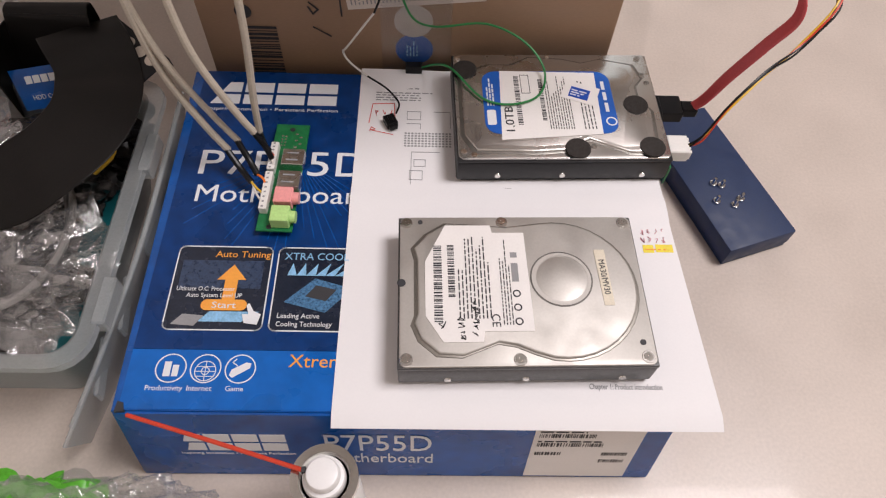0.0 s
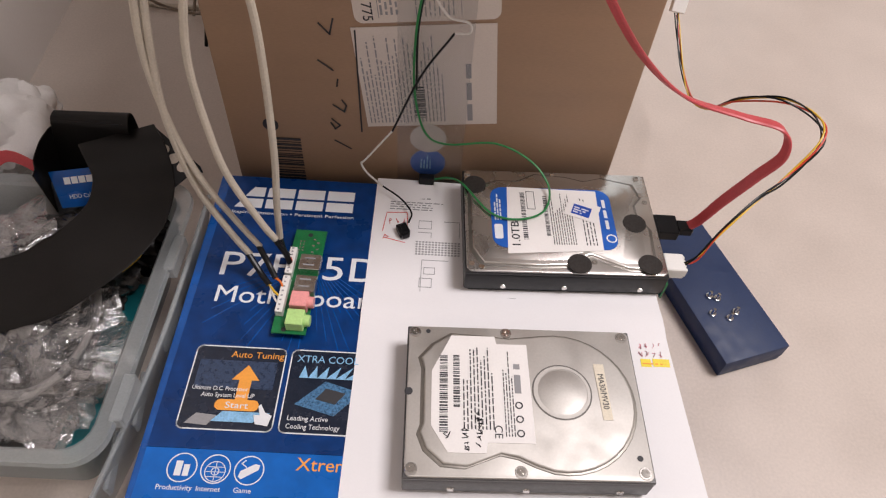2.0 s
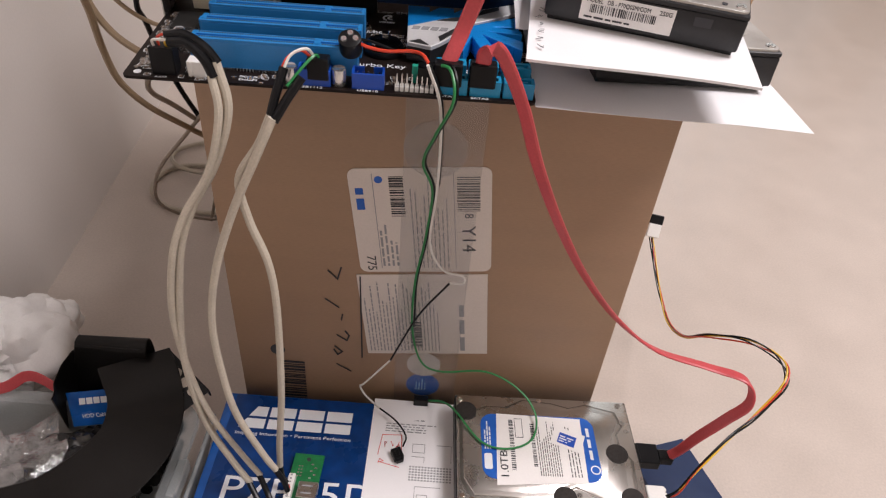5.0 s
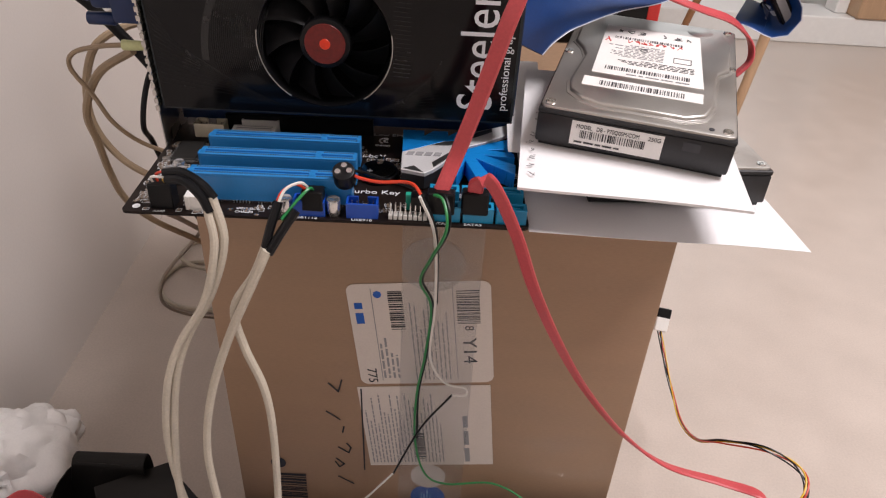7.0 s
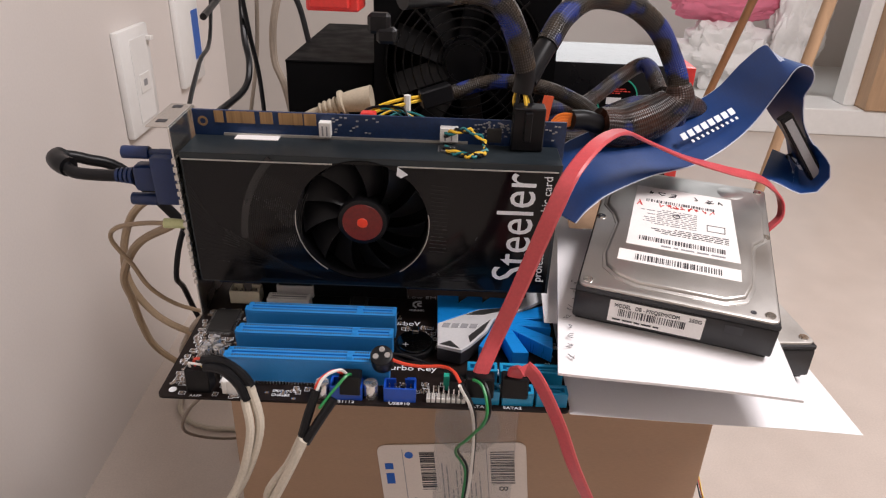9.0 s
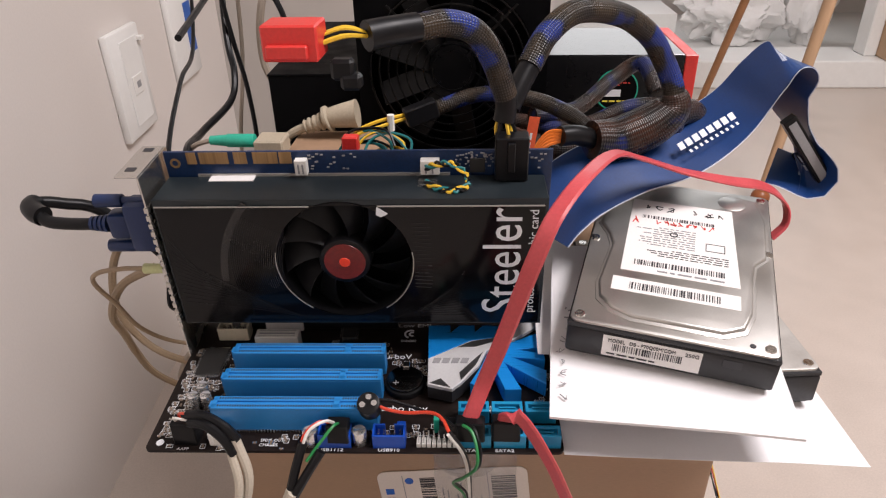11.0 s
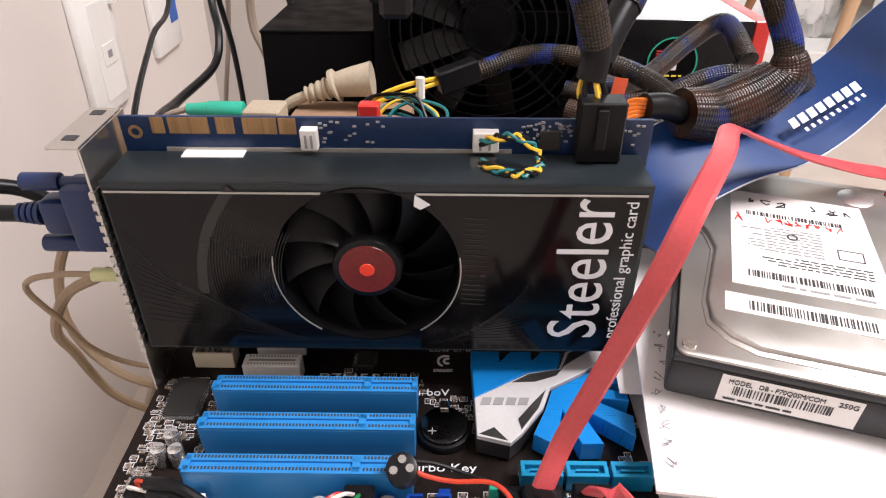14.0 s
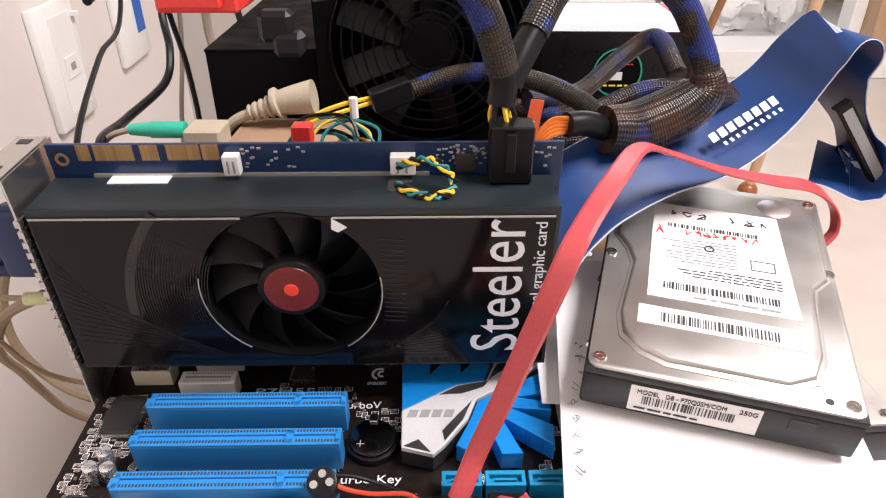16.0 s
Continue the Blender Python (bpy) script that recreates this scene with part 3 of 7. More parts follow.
            part("chip_print", add_prism(B(), [(0.017, -0.211), (0.030, -0.214), (0.036, -0.206), (0.023, -0.203)], H0, H1), INK, p, m=pose(0, 0, 0.0005))
            lettering("panel_print", "Leading Active", 0.0046, WHITEINK, p, pose(0.001, -0.2260, 0.0005), 0.026)
            lettering("panel_print", "Cooling Technology", 0.0046, WHITEINK, p, pose(0.001, -0.2315, 0.0005), 0.034)
    for k, (ix, word) in enumerate(((-0.0555, "Productivity"), (-0.0355, "Internet"), (-0.0155, "Game"))):
        b = B()
        add_ring(b, ix, -0.259, 0.0083, 0.0090, H0, H1, 28)
        if k == 0:
            add_box(b, ix - 0.004, ix, -0.264, -0.255, H0, H1)
            add_box(b, ix + 0.001, ix + 0.0045, -0.264, -0.257, H0, H1)
        elif k == 1:
            for r in (0.002, 0.0058):
                add_ring(b, ix, -0.2605, r, r + 0.0005, H0, H1, 20)
            for j in range(3):
                add_box(b, ix - 0.0055, ix + 0.0055, -0.2640 + j * 0.003, -0.2636 + j * 0.003, H0, H1)
            add_box(b, ix - 0.0002, ix + 0.0002, -0.2665, -0.2547, H0, H1)
        else:
            add_prism(b, [(ix - 0.006, -0.263), (ix - 0.004, -0.2645), (ix + 0.0055, -0.2585), (ix + 0.006, -0.2555), (ix + 0.003, -0.255), (ix - 0.005, -0.2595)], H0, H1)
            add_stroke(b, [(ix - 0.002, -0.257), (ix - 0.005, -0.255), (ix - 0.003, -0.253)], 0.0006)
        part("icon", b, WHITEINK, c, "white round icon", m=up)
        lettering("icon_word", word, 0.0044, WHITEINK, c, up @ pose(ix - 0.0125 + 0.0035 * (k == 1) + 0.0055 * (k == 2), -0.2725, 0), (0.0215, 0.0145, 0.0105)[k])
    lettering("offer_word", "Xtreme", 0.0115, ORANGEINK, c, up @ pose(0.012, -0.2575, 0), 0.038, "orange printed word")
    part("torn_corner", add_prism(B(), [(-0.0815, -0.2855), (-0.0760, -0.2850), (-0.0775, -0.2800), (-0.0810, -0.2790)], 0.0770, 0.0846), INK, c, "torn dark corner")
    # front side print
    fr = pose(0, y0 - 0.0064, 0, 80.8)
    for k in range(4):
        b = B()
        xx = -0.055 + k * 0.0165
        for a, e in ((0.0380, 0.0478), (0.0500, 0.0595)):
            add_prism(b, [(xx + 0.003 * (k == 0), a), (xx + 0.0150, a), (xx + 0.0150, e), (xx + 0.006 * (k == 0), e)], H0, H1)
        part("brand_shape", b, WHITEINK, c, "silver slanted brand shape", m=fr)
    lettering("slogan", "Inspiring Innovation • Persistent Perfection", 0.0040, WHITEINK, c, fr @ pose(-0.057, 0.0325, 0), 0.070)
    lettering("model_print", "P7P55D", 0.0300, WHITEINK, c, fr @ pose(0.031, 0.0395, 0), 0.066)
    lettering("model_print", "Motherboard", 0.0185, WHITEINK, c, fr @ pose(0.032, 0.0225, 0), 0.066)
    lab = part("serial_label", add_box(B(), 0.158, 0.224, 0.004, 0.076, H0, H1), LABEL, c, "white serial label with barcodes", m=fr)
    b = B()
    add_barcode(b, 0.161, 0.060, 0.035, 0.0045, 31)
    add_barcode(b, 0.161, 0.048, 0.042, 0.0045, 32)
    add_barcode(b, 0.161, 0.036, 0.018, 0.0040, 33, 20)
    add_barcode(b, 0.203, 0.036, 0.016, 0.0040, 34, 20)
    add_barcode(b, 0.203, 0.026, 0.016, 0.0040, 35, 20)
    add_lines(b, 0.161, 0.0665, 0.040, 0.003, 1, 36)
    add_lines(b, 0.161, 0.0540, 0.045, 0.003, 1, 37)
    part("barcode", b, INK, lab, m=pose(0, 0, 0.0003))


def navy_box():
    c = thing("small_box", pose(0.306, -0.0615, 0, 0, 0, 0) @ pose(0.0295, 0, 0, 0, 0, 19.5), "small flat navy blue cardboard box on the floor", "box")
    part("body", add_box(B(), -0.0300, 0.0300, -0.064, 0.075, 0, 0.0165, 0.0010, seg=2), NAVYCARD, c)
    part("lid", add_box(B(), -0.0306, 0.0306, -0.0646, 0.0756, 0.005, 0.0220, 0.0012, seg=2), NAVYCARD, c)


def hdd_screw(parent, x, y, z, r=0.0027):
    b = B()
    add_cyl(b, r, r * 0.9, 0, 0.0007, 14)
    add_ring(b, 0, 0, r * 0.35, r * 0.55, 0.0006, 0.0009, 10)
    return part("screw", b, CHROME, parent, m=pose(x, y, z))


def hard_disk(m, cover, body, label, group="hard disks"):
    c = thing("hard_disk", m, label, "hard disk", group)
    b = B()
    add_box(b, -0.0735, 0.0735, -0.0508, 0.0508, 0.003, 0.0205, 0.0014, seg=2)
    add_box(b, -0.0735, 0.0735, -0.0508, 0.0508, 0.0203, 0.0232, 0.0006)
    add_box(b, -0.0700, 0.0720, -0.0490, 0.0490, 0.0000, 0.0032)
    part("casting", b, body, c, "dark cast side")
    for s in (-1, 1):
        for x in (-0.045, 0.0, 0.056):
            part("side_screw", add_cyl(B(), 0.0024, 0.0020, -0.0004, 0.0008, 12), CHROME, c, m=pose(x, s * 0.0508, 0.0075, -90 * s))
    part("cover", add_prism(B(), rounded(-0.0725, 0.0725, -0.0500, 0.0500, 0.004), 0.0231, 0.0246, 0.0005), cover, c)
    return c


def fine_label(parent, pts, z, material=LABEL, name="label", note=""):
    return part(name, add_prism(B(), pts, -0.0001, 0.00018), material, parent, note, m=pose(0, 0, z))


def disk_a():
    c = hard_disk(pose(0.1487, -0.2150, 0.0845, 0, 0, 1.5), SATIN, CASTGREY, "silver hard disk with worn cover, white label and handwritten date")
    out = [(-0.062, 0.018), (-0.062, -0.018), (-0.064, -0.024), (-0.060, -0.034), (-0.050, -0.043), (-0.036, -0.044), (-0.026, -0.040), (-0.016, -0.036), (-0.006, -0.038), (0.004, -0.0425)]
    out += [(0.022 + 0.046 * math.cos(radians(a)), -0.001 + 0.0455 * math.sin(radians(a))) for a in range(-100, 101, 10)]
    out += [(0.004, 0.0425), (-0.008, 0.041), (-0.020, 0.0425), (-0.044, 0.0440), (-0.056, 0.036), (-0.064, 0.026)]
    ring = [(x * 1.03 - 0.0003, y * 1.03) for x, y in out]
    part("cover_rim", add_prism(B(), ring, 0.0244, 0.0252, 0.0006), mat("dull_cover_rim", (0.25, 0.235, 0.21), 0.42, 0.8), c)
    part("cover_dome", add_prism(B(), out, 0.0244, 0.0268, 0.0013, seg=3), SATIN, c)
    b = B()
    add_ring(b, 0.0235, 0.004, 0.0160, 0.0178, 0.0266, 0.0271, 40)
    add_cyl(b, 0.0155, 0.0148, 0.0266, 0.0269, 40, m=pose(0.0235, 0.004, 0))
    part("spindle_cap", b, SATIN, c)
    part("spindle_groove", add_ring(B(), 0.0235, 0.004, 0.0178, 0.0188, 0.0266, 0.0269, 40), mat("spindle_groove", (0.16, 0.15, 0.14), 0.45, 0.7), c, "dark groove round the spindle")
    lp = [(-0.0575, 0.016), (-0.0575, -0.020), (-0.0475, -0.0365), (-0.0250, -0.0365), (-0.0240, -0.0300), (0.0045, -0.0300), (0.0035, 0.0365), (-0.0160, 0.0365), (-0.0170, 0.0420), (-0.0450, 0.0420)]
    lb = fine_label(c, lp, 0.0270)
    up = pose(0, 0, 0.0003)
    b = B()
    add_barcode(b, -0.0525, -0.024, 0.052, 0.0050, 41, 60, along="y")
    add_barcode(b, -0.0440, -0.008, 0.036, 0.0040, 42, 40, along="y")
    add_lines(b, -0.038, -0.022, 0.058, 0.020, 6, 43, along="y", fill=0.35)
    add_lines(b, -0.013, -0.026, 0.060, 0.007, 3, 44, along="y", fill=0.35)
    for k in range(3):
        add_ring(b, -0.004, -0.006 - k * 0.009, 0.0016, 0.0024, H0, H1, 16)
    part("small_print", b, INK, lb, m=up)
    b = B()
    add_lines(b, -0.0060, 0.002, 0.030, 0.008, 1, 45, along="y", fill=0.5)
    part("brand_bars", b, GREYINK, lb, m=up)
    lettering("label_print", "CE", 0.007, INK, lb, up @ pose(-0.0195, -0.019, 0, 0, 0, -90))
    b = B()
    add_scribble(b, -0.0310, -0.0330, 0.0045, 0.024, 6, 3, along="y")
    add_scribble(b, -0.0395, -0.0350, 0.0045, 0.015, 4, 5, along="y")
    add_scribble(b, -0.0500, -0.0280, 0.0045, 0.006, 1, 6, along="y")
    part("handwriting", b, INK, lb, "black handwritten strokes", m=up)
    st = fine_label(c, [(0.0455, 0.024), (0.0520, 0.024), (0.0530, -0.014), (0.0470, -0.014)], 0.0270, mat("cream_sticker", (0.68, 0.62, 0.50), 0.5), "sticker", "narrow cream sticker")
    lettering("sticker_print", "MA30/MV30", 0.0052, INK, st, pose(0.0473, 0.017, 0.0003, 0, 0, -88), 0.024)
    for x, y in ((-0.0685, 0.0455), (-0.009, 0.0462), (0.0675, 0.0455), (-0.0685, -0.0455), (-0.005, -0.0462), (0.0675, -0.0455)):
        part("screw_seat", add_cyl(B(), 0.0040, 0.0036, -0.0002, 0.0004, 16), STEEL, c, m=pose(x, y, 0.0246))
        hdd_screw(c, x, y, 0.0248)
    for x, y, r in ((-0.060, 0.0462, 0.0015), (0.066, -0.0365, 0.0018), (-0.0715, 0.003, 0.0026)):
        part("hole", add_cyl(B(), r, r, 0, 0.0003, 12), INK, c, m=pose(x, y, 0.0246))


def disk_b():
    c = hard_disk(pose(0.1832, -0.0660, 0.0845, 0, 0, 2.0), STEEL, CASTBLACK, "steel hard disk with blue and white label and plugged cables")
    out = [(-0.066, 0.030), (-0.068, 0.018), (-0.068, -0.030), (-0.060, -0.044), (-0.020, -0.0455), (0.002, -0.044), (0.010, -0.038), (0.018, -0.034), (0.030, -0.040), (0.044, -0.046), (0.058, -0.046), (0.064, -0.036), (0.066, -0.008), (0.058, 0.006), (0.058, 0.016), (0.064, 0.024), (0.060, 0.038), (0.036, 0.044), (0.022, 0.040), (0.008, 0.044), (-0.016, 0.046), (-0.030, 0.038), (-0.046, 0.038)]
    part("cover_rim", add_prism(B(), [(x * 1.035, y * 1.035) for x, y in out], 0.0244, 0.0250, 0.0005), mat("dull_pressed_rim", (0.24, 0.23, 0.21), 0.36, 0.9), c)
    part("cover_dome", add_prism(B(), out, 0.0244, 0.0263, 0.0016, seg=3), STEEL, c)
    part("cover_step", add_prism(B(), [(x * 0.93 - 0.001, y * 0.90) for x, y in out], 0.0258, 0.0264, 0.0005), STEEL, c)
    for x, y in ((-0.0645, 0.0325), (0.0555, -0.003), (0.0600, -0.0420), (0.0085, -0.0430)):
        part("foam_pad", add_cyl(B(), 0.0088, 0.0086, 0, 0.0007, 28), FOAM, c, "round black foam pad", m=pose(x, y, 0.0264))
    base = rounded(-0.053, 0.040, -0.030, 0.030, 0.010)
    lb = fine_label(c, base, 0.0266, BLUEINK, "label", "blue and white paper label")
    up = pose(0, 0, 0.0003)
    wl = part("label_field", add_prism(B(), [(-0.0425, -0.0355), (0.0280, -0.0305), (0.0300, 0.0285), (-0.0395, 0.0305)], H0, H1), LABEL, lb, m=pose(0, 0, 0.0001))
    b = B()
    add_barcode(b, -0.0300, -0.022, 0.048, 0.0035, 51, 50, along="y")
    add_barcode(b, -0.0125, -0.018, 0.040, 0.0030, 52, 46, along="y")
    add_lines(b, -0.0080, -0.026, 0.052, 0.018, 7, 53, along="y", fill=0.35)
    add_lines(b, 0.0160, -0.026, 0.048, 0.010, 3, 54, along="y", fill=0.3)
    add_stroke(b, [(-0.025, 0.008), (-0.019, 0.008), (-0.019, 0.026), (-0.025, 0.026), (-0.025, 0.008)], 0.0004)
    part("small_print", b, INK, lb, m=up)
    lettering("capacity_print", "1.0TB", 0.0085, INK, lb, up @ pose(-0.0330, -0.0300, 0.0002, 0, 0, 90), 0.025)
    b = B()
    add_prism(b, rounded(-0.0512, -0.0450, -0.022, -0.008, 0.0015), H0, H1)
    add_lines(b, -0.0505, -0.004, 0.030, 0.006, 2, 55, along="y", fill=0.55)
    add_lines(b, 0.0330, -0.010, 0.030, 0.005, 1, 56, along="y", fill=0.5)
    add_ring(b, 0.0355, -0.019, 0.0030, 0.0040, H0, H1, 18)
    part("brand_shapes", b, WHITEINK, lb, "white brand shapes", m=up)
    st = part("seal_sticker", add_box(B(), -0.0125, 0.0125, -0.009, 0.009, H0, H1), LABEL, c, "small torn seal sticker", m=pose(0.0170, 0.008, 0.0271, 0, 0, -22))
    part("seal_print", add_box(B(), -0.0075, 0.0065, -0.006, 0.004, H0, H1), DEEPBLUE, st, m=up)
    part("seal_bars", add_lines(B(), -0.0065, -0.0045, 0.012, 0.007, 2, 57), WHITEINK, st, m=pose(0, 0, 0.0006))
    for x, y in ((-0.0690, 0.046), (0.066, 0.046), (-0.002, 0.047), (-0.0690, -0.044), (-0.062, -0.047), (0.066, 0.028), (0.068, 0.020), (0.020, -0.040)):
        hdd_screw(c, x, y, 0.0246, 0.0022)
    pcb = part("circuit_board", add_box(B(), 0.0738, 0.0752, -0.0500, 0.0500, -0.004, 0.014), PCBGREEN, c, "thin green circuit board edge")
    part("data_socket", add_box(B(), 0.0720, 0.0765, -0.006, 0.012, 0.014, 0.021, 0.0004), BLACKPL, c)
    return c


def disk_c():
    m = Matrix.Translation((0.1966, 0.0312, 0.4672)) @ Matrix.Rotation(radians(74.65), 4, "Z") @ Matrix.Rotation(radians(-7.2), 4, "Y") @ Matrix.Rotation(radians(1.5), 4, "X") @ Matrix.Translation((0, 0, -0.0248))
    c = hard_disk(m, PALESTEEL, CASTBLACK, "silver hard disk with black base and white label, on papers")
    out = [(-0.060, 0.030), (-0.064, 0.020), (-0.064, -0.024), (-0.058, -0.034), (-0.045, -0.038), (-0.015, -0.039), (-0.004, -0.040), (0.004, -0.046), (0.040, -0.047), (0.062, -0.042), (0.066, -0.028), (0.066, 0.028), (0.062, 0.042), (0.040, 0.046), (0.016, 0.046), (0.006, 0.040), (-0.004, 0.037), (-0.040, 0.040), (-0.052, 0.038)]
    part("cover_rim", add_prism(B(), [(x * 1.04, y * 1.04) for x, y in out], 0.0244, 0.0252, 0.0006), PALESTEEL, c)
    part("cover_dome", add_prism(B(), out, 0.0244, 0.0270, 0.0016, seg=3), PALESTEEL, c)
    lb = fine_label(c, [(-0.028, -0.032), (0.046, -0.028), (0.046, 0.030), (-0.028, 0.030)], 0.0271)
    up = pose(0, 0, 0.0003)
    b = B()
    add_barcode(b, -0.0215, -0.024, 0.048, 0.0045, 61, 56, along="y")
    add_barcode(b, 0.0260, -0.018, 0.042, 0.0030, 62, 50, along="y")
    add_lines(b, -0.0110, -0.026, 0.050, 0.008, 3, 63, along="y", fill=0.3)
    add_stroke(b, [(0.001, -0.024), (0.008, -0.024), (0.008, -0.014), (0.001, -0.014), (0.001, -0.024)], 0.0004)
    add_ring(b, 0.012, 0.004, 0.0016, 0.0024, H0, H1, 14)
    part("small_print", b, INK, lb, m=up)
    b = B()
    add_lines(b, -0.0010, -0.008, 0.034, 0.020, 6, 64, along="y", fill=0.28)
    add_lines(b, -0.0255, -0.024, 0.040, 0.003, 1, 68, along="y", fill=0.4)
    part("small_print", b, GREYINK, lb, m=up)
    b = B()
    add_scribble(b, 0.0350, 0.0050, 0.0060, 0.020, 3, 13, along="y", width=0.0006)
    add_scribble(b, 0.0350, -0.0240, 0.0060, 0.020, 3, 14, along="y", width=0.0006)
    part("handwriting", b, INK, lb, "black handwritten strokes", m=up)
    b = B()
    add_stroke(b, [(0.026, 0.027), (0.020, 0.025), (0.0235, 0.027), (0.020, 0.028)], 0.0006)
    add_scribble(b, 0.0210, -0.0180, 0.0045, 0.034, 8, 15, along="y", width=0.0005)
    part("handwriting", b, REDINK, lb, "red handwritten strokes", m=up)
    sl = fine_label(c, [(-0.0460, -0.032), (-0.0345, -0.032), (-0.0345, 0.033), (-0.0460, 0.033)], 0.0271, LABEL, "barcode_label")
    b = B()
    add_barcode(b, -0.0435, -0.022, 0.046, 0.0055, 65, 60, along="y")
    part("barcode", b, INK, sl, m=up)
    part("dimple", add_cyl(B(), 0.0085, 0.0075, 0, 0.0005, 28), PALESTEEL, c, "round shallow dimple", m=pose(0.056, -0.028, 0.0268))
    fl = part("front_label", add_box(B(), -0.0320, 0.0160, -0.0065, 0.0075, H0, H1), LABEL, c, "white model label", m=pose(-0.0737, 0, 0.0118, 90, 0, -90))
    lettering("label_print", "MODEL   DB - P70Q0SM/COM", 0.0034, INK, fl, pose(-0.0295, 0.0035, 0.0003), 0.033)
    lettering("label_print", "250G", 0.0034, INK, fl, pose(0.0080, 0.0035, 0.0003), 0.0065)
    b = B()
    add_barcode(b, -0.027, -0.0020, 0.035, 0.0045, 66, 50)
    add_lines(b, -0.0295, -0.0050, 0.042, 0.002, 1, 67)
    part("barcode", b, INK, fl, m=up)
    part("jumper_recess", add_box(B(), 0.0255, 0.0345, 0.0015, 0.0065, H0, H1), INK, c, m=pose(-0.0737, 0, 0.0118, 90, 0, -90))
    for x, y in ((-0.0675, 0.0455), (-0.0675, -0.0455), (0.0675, 0.0455), (0.0675, -0.0455), (0.0015, 0.0475), (0.0103, -0.0475)):
        hdd_screw(c, x, y, 0.0246, 0.0028)
    part("hole", add_cyl(B(), 0.0015, 0.0015, 0, 0.0003, 12), INK, c, m=pose(-0.0675, -0.0375, 0.0246))
    return c


def disk_d():
    m = pose(0.2623, -0.0258, 0.4056, 0, 0, 5) @ pose(-0.0508, 0.0735, 0, 0, 0, 90)
    c = hard_disk(m, SATIN, CASTBLACK, "black hard disk lying beneath papers and another disk")
    part("cover_dome", add_prism(B(), rounded(-0.058, 0.062, -0.040, 0.040, 0.012), 0.0244, 0.0258, 0.001), SATIN, c)
    for x, y in ((-0.0675, 0.0455), (-0.0675, -0.0455), (0.0675, 0.0455), (0.0675, -0.0455)):
        hdd_screw(c, x, y, 0.0246, 0.0028)


carton()
retail_box()
navy_box()
disk_a()
disk_b()
disk_c()
disk_d()


# ---- motherboard on the carton ----
BOARD = pose(-0.0856, -0.0726, 0.4058, 4, 0, 2)
BW, BD = 0.2125, 0.290


def pci_slot(c, u, v):
    b = B()
    L, W, HT = 0.0850, 0.0085, 0.0172
    add_box(b, 0, L, 0, W, 0.0012, HT - 0.0012, 0.0003)
    for y0, y1 in ((0, 0.0031), (0.0054, W)):
        add_box(b, 0, L, y0, y1, HT - 0.0013, HT, 0.0002)
    add_box(b, 0, 0.0022, 0.0008, W - 0.0008, HT - 0.0013, HT)
    add_box(b, L - 0.0022, L, 0.0008, W - 0.0008, HT - 0.0013, HT)
    add_box(b, 0.0625, 0.0655, 0.0008, W - 0.0008, HT - 0.0013, HT)
    add_box(b, -0.0016, 0.0002, 0.0022, W - 0.0022, 0.002, HT - 0.001)
    s = part("pci_slot", b, SLOTBLUE, c, "long blue expansion slot", m=pose(u, v, 0))
    b = B()
    for y in (0.0012, 0.0064):
        for k in range(62):
            x = 0.0030 + k * 0.00130
            if 0.0620 < x < 0.0660:
                continue
            add_box(b, x, x + 0.00075, y, y + 0.0013, HT - 0.0002, HT + 0.0001)
    part("contact_field", b, INK, s)
    b = B()
    for k in range(50):
        add_box(b, 0.002 + k * 0.00165, 0.0026 + k * 0.00165, -0.0008, 0, 0.0002, 0.0016)
    part("solder_field", b, SILVER, s)


def sata_port(c, u, v):
    b = B()
    add_box(b, 0, 0.0160, 0, 0.0016, 0, 0.0090, 0.0002)
    add_box(b, 0, 0.0160, 0.0052, 0.0072, 0, 0.0090, 0.0002)
    add_box(b, 0, 0.0016, 0.0014, 0.0054, 0, 0.0090, 0.0002)
    add_box(b, 0.0144, 0.0160, 0.0014, 0.0054, 0, 0.0090, 0.0002)
    add_box(b, 0.0014, 0.0146, 0.0014, 0.0054, 0, 0.0062)
    add_box(b, 0.0036, 0.0124, 0.0028, 0.0038, 0.0060, 0.0085)
    return part("sata_port", b, PORTBLUE, c, "blue disk port", m=pose(u, v, 0))


def header(c, name, u, v, w, d, h, material, pins, label=""):
    b = B()
    t = 0.0010
    add_box(b, 0, w, 0, t, 0, h, 0.0002)
    add_box(b, 0, w * 0.36, d - t, d, 0, h, 0.0002)
    add_box(b, w * 0.64, w, d - t, d, 0, h, 0.0002)
    add_box(b, 0, t, t, d - t, 0, h)
    add_box(b, w - t, w, t, d - t, 0, h)
    add_box(b, t, w - t, t, d - t, 0, 0.0015)
    o = part(name, b, material, c, label, m=pose(u, v, 0))
    b = B()
    for k in range(pins):
        for y in (d * 0.33, d * 0.62):
            x = w * (k + 1) / (pins + 1)
            add_box(b, x - 0.0003, x + 0.0003, y, y + 0.0006, 0.0012, h * 0.85)
    part("pin_field", b, SILVER, o)
    return o


def capacitor(c, u, v, r=0.0031, h=0.0085):
    b = B()
    add_cyl(b, r, r, 0, h, 20, bev=0.0004)
    o = part("capacitor", b, SILVER, c, "silver can capacitor", m=pose(u, v, 0))
    b = B()
    add_prism(b, circle(0, 0, r * 0.85, 10, 20, 160) + [(-r * 0.78, r * 0.25)], 0, 0.0002)
    part("stripe", b, GREYINK, o, m=pose(0, 0, h))
    return o


